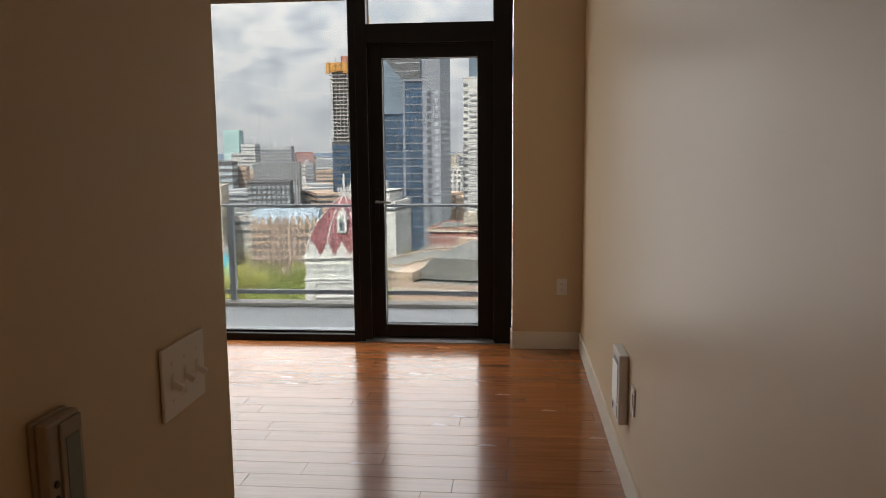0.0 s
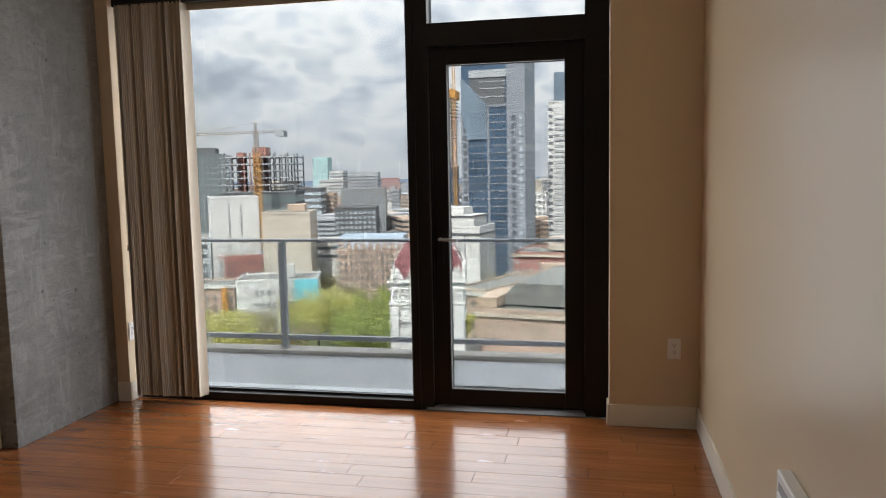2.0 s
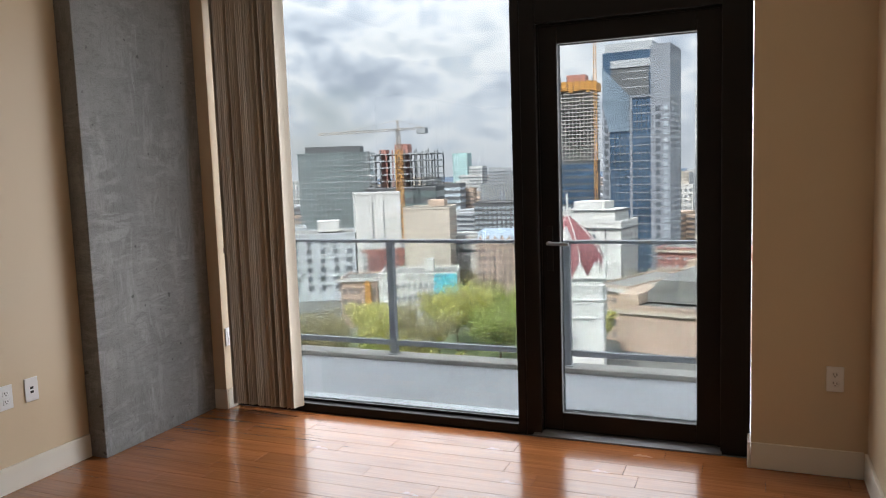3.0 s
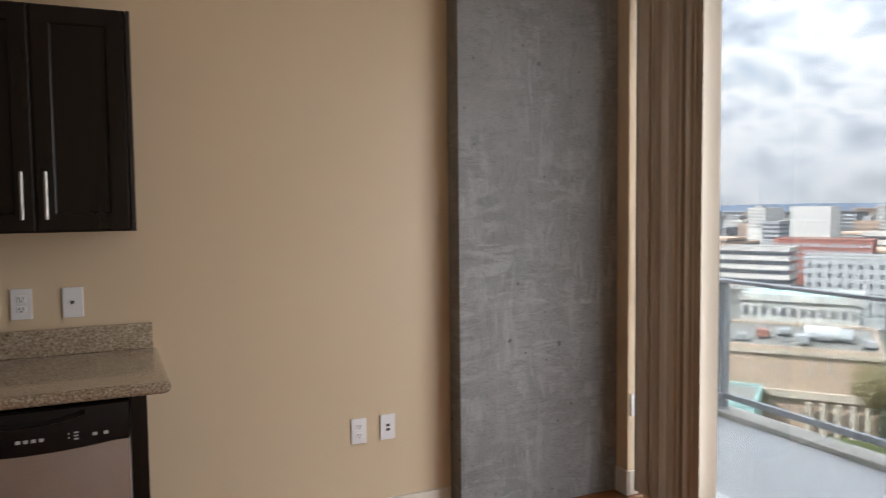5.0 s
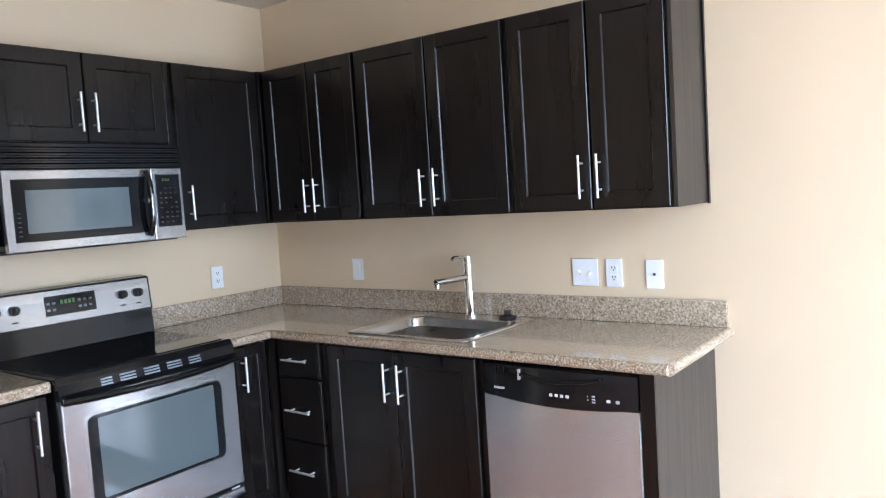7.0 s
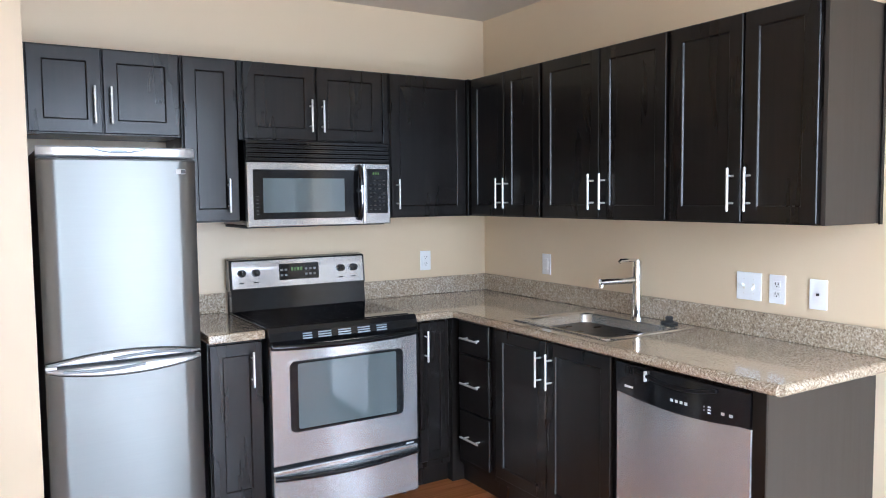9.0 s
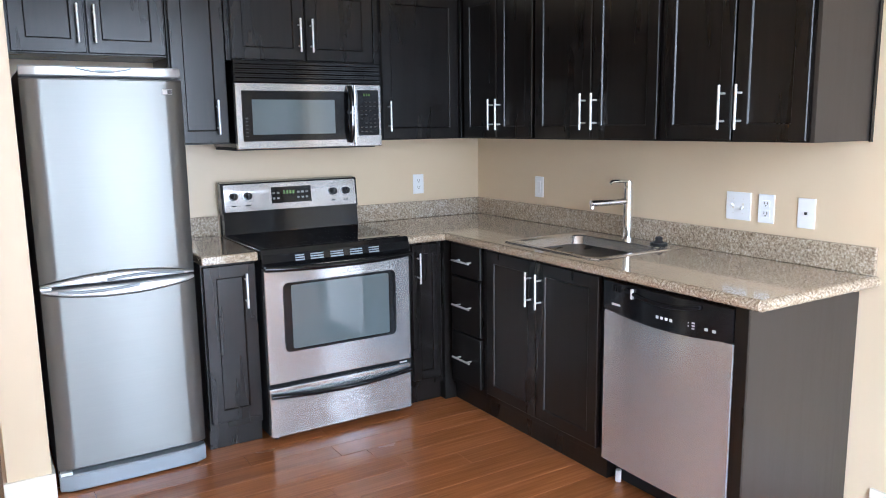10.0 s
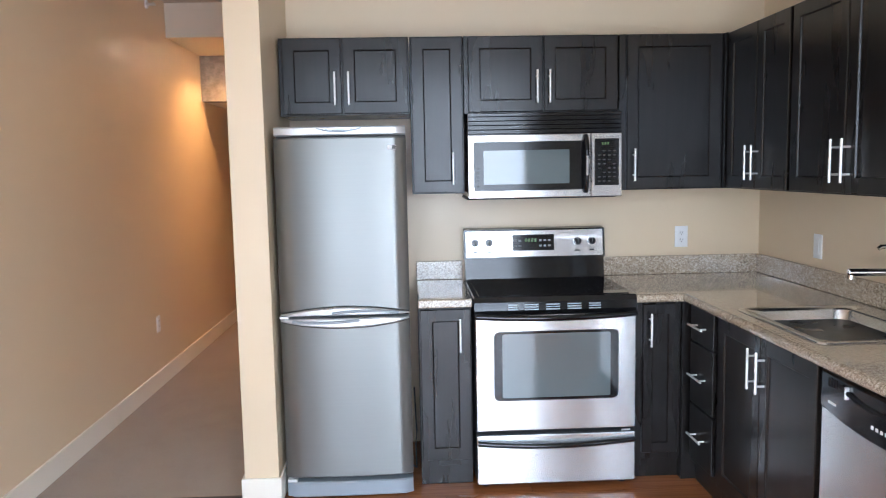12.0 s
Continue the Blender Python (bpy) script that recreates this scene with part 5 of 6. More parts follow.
def blue_tower():
    dist = 400
    r, tn, w, top = block("tall blue glass tower with pale piers and a slanted crown", -10.2, -5.5, 8.1, dist, 26, -6, C_GLASSB)

    def q(f):
        return -w / 2 + f * w

    def slab(name, f0, f1, y0, y1, z0, z1, material, label=""):
        return part(name, lump(tn, box(q(f0), q(f1), y0, y1, z0, z1)), material, r, label)

    def h(el):
        return height(el, dist)

    storey = 4.0
    for k in range(28):
        z = h(4.75) - storey * (k + 1)
        slab("spandrel", 0.105, 0.41, -0.22, 0.02, z, z + 0.45, C_PIER)
        slab("spandrel", 0.45, 0.725, -0.22, 0.02, z, z + 0.55, C_PIER)
    slab("mullion", 0.41, 0.45, -0.7, 0.02, STREET, h(4.9), C_PIER)
    for f in (0.18, 0.26, 0.335, 0.52, 0.585, 0.655):
        slab("mullion", f - 0.004, f + 0.004, -0.28, 0.02, STREET, h(4.7), C_DARK)
    slab("pier", -0.01, 0.105, -0.7, 25, STREET, h(4.4), C_PIER)
    slab("pier", 0.725, 1.012, -0.7, 26.4, STREET, top + 2, C_PIER)
    for k in range(34):
        z = h(4.1) - storey * k
        slab("window", 0.025, 0.085, -0.95, -0.6, z, z + 2.3, C_WIN)
    for k in range(38):
        z = h(6.6) - storey * k
        if k > 4:
            slab("window", 0.80, 0.865, -0.95, -0.6, z, z + 2.3, C_WIN)
            slab("window", 0.92, 0.975, -0.95, -0.6, z, z + 2.3, C_WINL)
    windows(r, tn, 6, 36, w, STREET + 8, top - 2, 0.5, 0.55, 0.6, C_WINL, side=w / 2 + 0.3, depth=25)
    # flat dark slab as the recess's shade under a pale frame, cut by the slanted sheet of glass
    slab("loggia_shade", 0.13, 0.70, -0.3, 0.02, h(4.98), h(6.95), C_DARK, "dark slab standing in for the shade of recessed top storeys")
    for el in (5.5, 6.1, 6.6):
        slab("rail", 0.30, 0.70, -0.42, -0.28, h(el), h(el) + 0.5, C_GREY)
    slab("lintel", 0.41, 0.725, -0.8, 0.02, h(4.78), h(4.96), C_PIER)
    slab("lintel", 0.13, 0.725, -0.8, 0.02, h(6.95), h(7.5), C_GREY)
    part("glass_crown", lump(tn, extrude_poly(((q(0.0), h(4.42)), (q(0.105), h(2.4)), (q(0.41), h(2.4)), (q(0.41), h(4.95)), (q(0.0), h(7.1))), "y", -1.1, -0.75)), C_GLASSL, r, "slanted sheet of pale blue glass")
    slab("crown", 0.0, 0.72, 4, 24, top, top + 5, C_GREY)


blue_tower()

# concrete tower under construction, its bare floors open, an orange screen round the top
def bare_tower():
    dist = 560
    r, tn, w, top = block("bare concrete tower under construction with an orange safety screen", -13.6, -10.9, 0.4, dist, 24, 0, C_DARK)
    bands(r, tn, 12, w * 0.98, 24, height(-6, dist), height(0.2, dist), 0.7, C_GLASSB)
    z0, z1 = height(0.4, dist), height(5.5, dist)
    part("core", lump(tn, box(-w / 4, w / 4, 6, 18, z0, height(6.7, dist))), C_STEELB, r, "dark lift core")
    n = 19
    for k in range(n):
        z = z0 + (z1 - z0) * k / n
        part("floor_slab", lump(tn, box(-w / 2 - 0.6, w / 2 + 0.6, -0.8, 25, z, z + 0.55)), C_CONCP, r)
        # dark sheet set into each open storey, standing in for its shade
        part("storey_shade", lump(tn, box(-w / 2 + 0.6, w / 2 - 0.6, 4.2, 4.6, z + 0.55, z + (z1 - z0) / n)), C_DARK, r)
    for i in range(10):
        x = -w / 2 + w * (i + 0.5) / 10
        for y in (0.0, 23.0):
            part("column", lump(tn, box(x - 0.28, x + 0.28, y - 0.28, y + 0.28, z0, z1)), C_CONCP, r)
    part("safety_screen", lump(tn, box(-w / 2 - 1.2, w / 2 + 1.2, -1.6, 26, z1, height(6.15, dist), 0.3)), C_ORANGE, r, "orange safety screen")
    for i in range(8):
        x = -w / 2 - 1.0 + (w + 2.0) * i / 7
        part("screen_panel", lump(tn, box(x - 1.6, x + 1.4, -2.1, -1.7, z1 - 1.5 + (i % 3), height(6.15, dist) - 0.8 * (i % 2))), C_ORANGE, r)
    for i in range(7):
        x = -w / 2 + w * i / 6
        part("post", lump(tn, box(x - 0.2, x + 0.2, -2.5, -2.1, z1 - 2, height(6.5, dist))), C_DARK, r)
    # hoist mast beside the tower: two upright pairs of legs and their ties
    mast = bmesh.new()
    u0, u1, zt = w / 2 + 0.9, w / 2 + 2.6, height(9.3, dist)
    for u in (u0, u1):
        for y in (-1.6, 0.0):
            box(u - 0.13, u + 0.13, y - 0.13, y + 0.13, STREET, zt, bm=mast)
    z = STREET
    while z < zt - 3:
        rod((u0, -1.6, z), (u1, -1.6, z + 3), 0.09, 4, bm=mast)
        rod((u0, -1.6, z), (u1, -1.6, z), 0.09, 4, bm=mast)
        z += 3
    part("hoist", lump(tn, mast), C_CRANE, r, "orange hoist mast")


bare_tower()

# striped tower
r, tn, w, top = block("pale tower with dark ribbon windows", -3.75, 0.6, 5.1, 470, 30, 0, C_WHITE)
bands(r, tn, 26, w * 0.999, 30, STREET + 6, height(4.0, 470), 0.26, C_GREY, inset=w * 0.11)
bands(r, tn, 26, w * 0.999, 30, STREET + 4.4, height(3.9, 470), 0.13, C_WIN, "window_strip", inset=w * 0.115)
for k in range(24):
    z = height(4.4, 470) - k * 4.1
    part("window", lump(tn, box(-w / 2 + 0.6, -w / 2 + 3.0, -0.2, 0.1, z, z + 1.5)), C_WIN, r)
part("set_back", lump(tn, box(-w / 2 + 3.6, w / 2, 2, 28, top - 8, height(7.2, 470))), C_GLASSL, r, "pale glass upper storeys")

# white stepped block
r, tn, w, top = block("white stepped apartment block", -13.4, -9.0, -4.1, 300, 20, -10, C_WHITE, C_ROOFL)
windows(r, tn, 2, 8, w * 0.24, STREET + 12, top - 2, -0.1, 0.4, 0.5, C_WIN)
part("step", lump(tn, box(-w / 2 + 2, w / 2 - 3, 2, 18, top - 0.7, height(-3.3, 300), 0.1)), C_WHITE, r)
part("step", lump(tn, box(-w / 2 + 4, w / 2 - 8, 4, 15, height(-3.3, 300), height(-2.7, 300), 0.1)), C_WHITE, r)
part("cornice", lump(tn, box(-w / 2 - 0.6, w / 2 + 0.6, -0.7, 20.6, top - 3.4, top - 2.9)), C_DARK, r)
part("cornice", lump(tn, box(-w / 2 + 1.6, w / 2 - 2.6, 1.6, 18.4, height(-3.45, 300), height(-3.35, 300))), C_DARK, r)
windows(r, tn, 4, 9, w, STREET + 10, top - 5, -0.1, 0.28, 0.45, C_WIN, side=w / 2, depth=20)
fins(r, tn, 2, w, 20, STREET, top - 3, 0.05, C_DARK)


# church with a ribbed maroon spire and a white belfry
def church():
    d = 185.0
    x, y = spot(-12.9, d)
    root = thing("church", (x, y, STREET), "white church tower under a maroon shingled spire", "church", "city buildings")
    zb, zs, zt = height(-14.5, d), height(-7.9, d), height(-3.6, d)
    h = 8.6
    tn = Matrix.Translation((x, y, 0)) @ Matrix.Rotation(radians(8), 4, "Z")
    part("belfry", lump(tn, box(-h, h, -h, h, STREET, zs, 0.2)), C_WHITE, root)
    for k, (dz, o) in enumerate(((0.0, 0.7), (-1.6, 0.4), (-5.2, 0.6), (-6.0, 0.35), (-9.5, 0.5))):
        part("cornice", lump(tn, box(-h - o, h + o, -h - o, h + o, zs + dz - 0.5, zs + dz, 0.1)), C_WHITE, root)
    for i in range(12):
        u = -h + 2 * h * (i + 0.5) / 12
        part("dentil", lump(tn, box(u - 0.35, u + 0.35, -h - 0.5, -h, zs - 3.4, zs - 1.8)), C_WHITE, root)
    # spire, bowed in outline, eight-sided
    bm = bmesh.new()
    rings = []
    for s in range(9):
        q = s / 8
        rad = (h + 0.2) * (1 - q ** 1.9) + 0.25
        rings.append([bm.verts.new((rad * 1.08 * math.cos(math.pi / 8 + k * math.pi / 4), rad * 1.08 * math.sin(math.pi / 8 + k * math.pi / 4), zs + (zt - zs) * q)) for k in range(8)])
    for a, b in zip(rings, rings[1:]):
        for k in range(8):
            bm.faces.new((a[k], a[(k + 1) % 8], b[(k + 1) % 8], b[k]))
    bm.faces.new(rings[0])
    bm.faces.new(rings[-1])
    part("spire", lump(tn, bm), C_DOME, root, "maroon shingled spire")
    for k in range(8):
        a = math.pi / 8 + k * math.pi / 4
        pts = []
        for s in range(9):
            q = s / 8
            rad = ((h + 0.2) * (1 - q ** 1.9) + 0.25) * 1.085
            pts.append(tn @ Vector((rad * math.cos(a), rad * math.sin(a), zs + (zt - zs) * q)))
        part("rib", tube(pts, 0.13, 6), C_WHITE, root)
    for k in range(5):
        u = -h + 2 * h * (k + 0.5) / 5
        part("gablet", lump(tn, extrude_poly(((u - 1.7, zs), (u + 1.7, zs), (u, zs + 3.6)), "y", -h - 0.5, -h + 0.1)), C_WHITE, root)
        part("gablet", lump(tn, extrude_poly(((u - 1.7, zs), (u + 1.7, zs), (u, zs + 3.6)), "x", h - 0.1, h + 0.5)), C_WHITE, root)
    part("finial", tube([tn @ Vector((0, 0, zt)), tn @ Vector((0, 0, zt + 5))], 0.25, 6), C_WHITE, root)
    for k in range(6):
        a = k * math.pi / 3
        part("crest", tube([tn @ Vector((1.0 * math.cos(a), 1.0 * math.sin(a), zt - 0.3)), tn @ Vector((1.5 * math.cos(a), 1.5 * math.sin(a), zt + 1.8))], 0.2, 5), C_WHITE, root)
    dm = part("dormer", lump(tn, box(-1.1, 1.1, -h + 0.4, -h + 3.5, zs + 5.5, zs + 8.6)), C_WHITE, root)
    part("dormer_roof", lump(tn, extrude_poly(((-1.5, zs + 8.6), (1.5, zs + 8.6), (0, zs + 11.6)), "y", -h + 0.2, -h + 4.4)), C_WHITE, root)
    part("dormer_louvre", lump(tn, box(-0.55, 0.55, -h + 0.25, -h + 0.42, zs + 6.0, zs + 8.2)), C_WIN, root)
    # round window with tracery on the belfry
    zc = zs - 14.5
    part("rose_rim", lump(tn, rod((0, -h - 0.35, zc), (0, -h + 0.1, zc), 3.4, 28)), C_WHITE, root)
    part("rose_window", lump(tn, rod((0, -h - 0.5, zc), (0, -h - 0.3, zc), 2.7, 28)), C_WIN, root)
    for k in range(8):
        a = k * math.pi / 4
        part("tracery", lump(tn, rod((2.0 * math.cos(a), -h - 0.62, zc + 2.0 * math.sin(a)), (2.0 * math.cos(a), -h - 0.45, zc + 2.0 * math.sin(a)), 0.75, 12)), C_WHITE, root)
        part("tracery_eye", lump(tn, rod((2.0 * math.cos(a), -h - 0.68, zc + 2.0 * math.sin(a)), (2.0 * math.cos(a), -h - 0.5, zc + 2.0 * math.sin(a)), 0.5, 12)), C_WIN, root)
    part("tracery", lump(tn, rod((0, -h - 0.62, zc), (0, -h - 0.45, zc), 0.8, 12)), C_WHITE, root)
    for u in (-h + 0.9, h - 0.9):
        part("buttress", lump(tn, box(u - 1.1, u + 1.1, -h - 0.9, -h, STREET, zs - 6, 0.15)), C_WHITE, root)
        part("pinnacle", lump(tn, rod((u, -h + 0.6, zs), (u, -h + 0.6, zs + 4.2), 0.9, 4, 0.05)), C_WHITE, root)


church()

# theatre with the broad grey roof
d = 230
r, tn, w, top = block("broad cream theatre with a grey pitched roof", -9.2, -0.5, -10.6, d, 60, -12, C_PINK, C_ROOFL, name="theatre")
part("pitched_roof", lump(tn, extrude_poly(((-w / 2 + 3, top), (w / 2 - 3, top), (w / 2 - 12, top + 7), (-w / 2 + 10, top + 7)), "y", 8, 58)), C_ROOF, r)
part("gable_wall", lump(tn, box(-w / 2, -w / 2 + 6, 0.0, 20, top, top + 3.5, 0.3)), C_TAN, r)
part("rear_parapet", lump(tn, box(-w / 2 + 4, w / 2, 56, 60, top, top + 7.6, 0.3)), C_TAN, r)
windows(r, tn, 9, 1, w, top - 9, top - 4, -0.05, 0.22, 0.6, C_CREAM, name="medallion")
part("cornice", lump(tn, box(-w / 2 - 0.8, w / 2 + 0.8, -0.9, 0.0, top - 2.6, top - 1.6)), C_CREAM, r)

# red brick block behind the theatre, brown block beside the church
r, tn, w, top = block("red brick apartment block with pale trim", -6.4, -0.2, -6.2, 330, 30, -8, C_RED, C_ROOFL)
windows(r, tn, 11, 5, w, STREET + 2, top - 3, -0.05, 0.36, 0.45, C_WINL)
part("trim", lump(tn, box(-w / 2 - 0.3, w / 2 + 0.3, -0.4, 0, top - 9.4, top - 8.6)), C_CREAM, r)
part("cornice", lump(tn, box(-w / 2 - 0.8, w / 2 + 0.8, -0.9, 31, top - 2.1, top - 0.95)), C_CREAM, r)
roof_box(r, tn, -4, 6, 8, 18, top, top + 6, C_CREAM)
r, tn, w, top = block("brown brick building with a white cornice", -11.0, -8.6, -8.9, 250, 40, -24, C_TAN, C_ROOFL)
windows(r, tn, 4, 4, w, STREET, top - 3, -0.05, 0.4, 0.5, C_WIN)
windows(r, tn, 9, 4, w, STREET, top - 3, 0, 0.4, 0.5, C_WIN, side=w / 2, depth=40)
part("cornice", lump(tn, box(-w / 2 - 0.8, w / 2 + 0.8, -0.9, 41, top - 2.1, top - 0.95)), C_WHITE, r)
r, tn, w, top = block("small white office block far off", -5.5, -3.9, -1.6, 620, 20, 0, C_WHITE, C_ROOFL)
windows(r, tn, 5, 6, w, height(-4.3, 620), top - 2, -0.1, 0.5, 0.5, C_WIN)

# long brown hotel with a blue roof
r, tn, w, top = block("long brown stone building under a blue slate roof", -19.8, -14.3, -5.7, 315, 26, 10, C_PINK, C_ROOF)
windows(r, tn, 14, 5, w, STREET + 9, top - 1.5, -0.05, 0.45, 0.5, C_WIN)
windows(r, tn, 5, 5, w, STREET + 9, top - 1.5, 0, 0.45, 0.5, C_WIN, side=w / 2, depth=26)
part("mansard", lump(tn, extrude_poly(((-0.2, top - 0.2), (26.2, top - 0.2), (20, top + 5.0), (5, top + 5.0)), "x", -w / 2, w / 2 - 3)), C_SLATE, r, "blue slate mansard roof")
for i in range(9):
    u = -w / 2 + (w - 3) * (i + 0.5) / 9
    part("dormer", lump(tn, extrude_poly(((u - 1.0, top - 0.5), (u + 1.0, top - 0.5), (u + 1.0, top + 1.6), (u, top + 3.4), (u - 1.0, top + 1.6)), "y", -0.4, 3.5)), C_PINK, r)

# dark office with a grey slab behind
r, tn, w, top = block("dark office block with a grid of windows", -19.9, -16.8, -2.5, 470, 24, 12, C_DARK)
windows(r, tn, 9, 5, w, height(-4.6, 470), top - 2, -0.05, 0.55, 0.55, C_WINL)
r, tn, w, top = block("grey office slab with vertical fins", -19.4, -16.1, -1.1, 560, 22, 12, C_GREY)
fins(r, tn, 16, w, 22, STREET, top, 0.4, C_DARK)
fins(r, tn, 8, w, 22, STREET, top, 0.4, C_WHITE, side=w / 2)
r, tn, w, top = block("pale concrete block on the skyline", -18.8, -16.6, 0.1, 760, 20, 8, C_GREY)
bands(r, tn, 8, w, 20, height(-2, 760), top - 3, 0.35, C_WIN)
r, tn, w, top = block("slim teal residential tower on the skyline", -21.4, -20.3, 1.25, 1050, 18, 0, C_TURQ)
bands(r, tn, 16, w, 18, height(-1.2, 1050), top - 2, 0.4, C_WINL)
r, tn, w, top = block("white tower with balconies on the skyline", -20.2, -19.2, 0.25, 900, 18, 0, C_WHITE)
bands(r, tn, 9, w, 18, height(-1.8, 900), top - 2, 0.45, C_WIN)
r, tn, w, top = block("brown brick tower among offices", -20.9, -19.9, -1.4, 640, 16, 10, C_TAN)
bands(r, tn, 8, w, 16, height(-4, 640), top - 2, 0.4, C_WIN)
r, tn, w, top = block("dark glass office with a cross brace", -23.3, -20.9, -1.0, 620, 20, 8, C_DARK)
bands(r, tn, 6, w, 20, height(-4, 620), top - 2, 0.5, C_WINL)

# beige blind block and white striped block
r, tn, w, top = block("plain beige windowless block", -25.3, -21.8, -2.75, 330, 24, 14, C_CREAM, C_ROOFL)
windows(r, tn, 3, 2, 24, top - 14, top - 3, 0, 0.75, 0.3, C_TAN, side=w / 2, depth=24)
roof_box(r, tn, 0, w / 2 - 3, 6, 16, top, top + 3, C_TAN)
r, tn, w, top = block("low white building with ribbon windows", -22.4, -16.4, -5.0, 345, 22, 8, C_WHITE, C_ROOFL)
bands(r, tn, 2, w, 22, top - 9, top - 1.5, 0.35, C_WIN)
r, tn, w, top = block("white block with narrow vertical window slots", -28.9, -25.5, -1.5, 345, 18, 32, C_WHITE, C_GREY)
fins(r, tn, 2, w * 0.5, 18, STREET + 6, top - 4, 0.06, C_WIN)
fins(r, tn, 5, w, 18, STREET + 4, top - 3, 0.42, C_WIN, side=w / 2, proud=0.15)


# frame under construction with a tower crane
def construction():
    dist = 450
    r, tn, w, top = block("steel building frame under construction", -28.2, -22.8, -1.2, dist, 30, 12, C_DARK)
    bands(r, tn, 5, w, 30, height(-5.5, dist), top - 1, 0.55, C_GLASSG)
    z0, z1 = top, height(1.35, dist)
    n = 13
    for k in range(6):
        z = z0 + (z1 - z0) * k / 5
        part("floor_slab", lump(tn, box(-w / 2, w / 2, 0, 30, z - 0.35, z + 0.35)), C_GREY, r)
    for i in range(n):
        x = -w / 2 + w * i / (n - 1)
        for y in (0.4, 29.6):
            part("column", lump(tn, box(x - 0.35, x + 0.35, y - 0.35, y + 0.35, z0, z1 + (2.6 if i % 2 else 1.2))), C_STEELB if i in (4, 5) else C_DARK, r)
    part("core", lump(tn, box(-4, 4, 8, 20, z0, z1 + 6)), C_STEELB, r, "reddish lift core")
    part("core", lump(tn, box(-w / 2 + 9, -w / 2 + 13, 5, 14, z0, z1 + 3)), C_STEELB, r)
    cx, cy = spot(-25.45, dist - 18)
    c = thing("tower_crane", (cx, cy, STREET), "orange tower crane with a pale jib", "crane", "tower cranes")
    zt = height(3.35, dist)

    def lattice(a, b, half, steps, material, name):
        a, b = Vector(a), Vector(b)
        q = (b - a).to_track_quat("Z", "Y")
        bm = bmesh.new()
        corner = [q @ Vector((sx * half, sy * half, 0)) for sx, sy in ((-1, -1), (1, -1), (1, 1), (-1, 1))]
        for o in corner:
            rod(a + o, b + o, half * 0.2, 4, bm=bm)
        for s in range(steps):
            p0, p1 = a + (b - a) * s / steps, a + (b - a) * (s + 1) / steps
            for k in range(4):
                rod(p0 + corner[k], p1 + corner[(k + 1) % 4], half * 0.14, 4, bm=bm)
        return part(name, bm, material, c)

    lattice((cx, cy, STREET), (cx, cy, height(1.6, dist)), 1.5, 26, C_CRANE, "mast")
    lattice((cx, cy, height(1.6, dist)), (cx, cy, height(3.05, dist)), 0.9, 8, C_CRANEW, "mast_head")
    jz = height(3.0, dist)
    lattice((cx + 15, cy + 4, jz + 0.6), (cx - 40, cy - 20, jz - 1.2), 0.55, 22, C_CRANEW, "jib")
    lattice((cx, cy, jz), (cx, cy, height(3.7, dist)), 0.5, 4, C_CRANEW, "apex")
    part("counterweight", box(cx + 11, cx + 16, cy + 1, cy + 6, jz - 2.4, jz + 0.8), C_GREY, c)
    for e in ((cx + 14, cy + 4, jz + 1), (cx - 26, cy - 13, jz)):
        part("tie", rod((cx, cy, height(3.7, dist)), e, 0.09, 4), C_CRANEW, c)


construction()

r, tn, w, top = block("large grey-green glass tower with pale mullions", -33.0, -27.7, 1.6, 480, 30, 22, C_GLASSG)
fins(r, tn, 15, w, 30, STREET, top, 0.14, C_GREY, proud=0.3)
bands(r, tn, 18, w, 30, STREET + 6, top - 3, 0.14, C_GREY, "spandrel")
part("crown", lump(tn, box(-w / 2 + 4, w / 2 - 6, 5, 25, top, top + 4)), C_DARK, r)

# white hotel with the teal mural, and the brick buildings round the park
r, tn, w, top = block("white hotel with a teal mural on its end", -27.4, -21.4, -7.7, 275, 20, 18, C_WHITE, C_ROOFL)
windows(r, tn, 8, 3, w * 0.58, STREET + 4, top - 2.5, -0.05, 0.42, 0.4, C_WIN)
part("mural", lump(tn, box(w * 0.21, w / 2 + 0.1, -0.25, 0.0, STREET + 2, top - 0.5)), C_TEAL, r, "teal mural with white birds")
rng = random.Random(3)
for i in range(40):
    u, z = rng.uniform(w * 0.23, w * 0.48), rng.uniform(STREET + 7, top - 2)
    s = rng.uniform(0.25, 0.5)
    part("painted_bird", lump(tn, box(u - s, u + s, -0.32, -0.24, z - 0.14, z + 0.14)), C_WHITE, r)
roof_box(r, tn, w * 0.08, w * 0.20, 3, 9, top, top + 4.5, C_WHITE)
r, tn, w, top = block("stone corner building with a yellow chute", -30.3, -27.5, -7.9, 280, 18, 18, C_PINK, C_ROOFL)
windows(r, tn, 5, 3, w, STREET + 4, top - 3, -0.05, 0.4, 0.45, C_WIN)
part("cornice", lump(tn, box(-w / 2 - 0.6, w / 2 + 0.6, -0.8, 0, top - 1.2, top)), C_WHITE, r)
part("chute", lump(tn, extrude_poly(((w * 0.18, top - 1), (w * 0.30, top - 1), (w * 0.38, STREET + 3), (w * 0.2, STREET + 3)), "y", -1.6, -0.8)), C_ORANGE, r, "yellow debris chute")
r, tn, w, top = block("red brick building beyond the hotel", -28.6, -24.6, -5.8, 345, 24, 30, C_RED, C_SLATE)
windows(r, tn, 8, 2, w, top - 10, top - 2, -0.05, 0.35, 0.5, C_WIN)
windows(r, tn, 6, 2, w, top - 10, top - 2, 0, 0.35, 0.5, C_WIN, side=w / 2, depth=24)
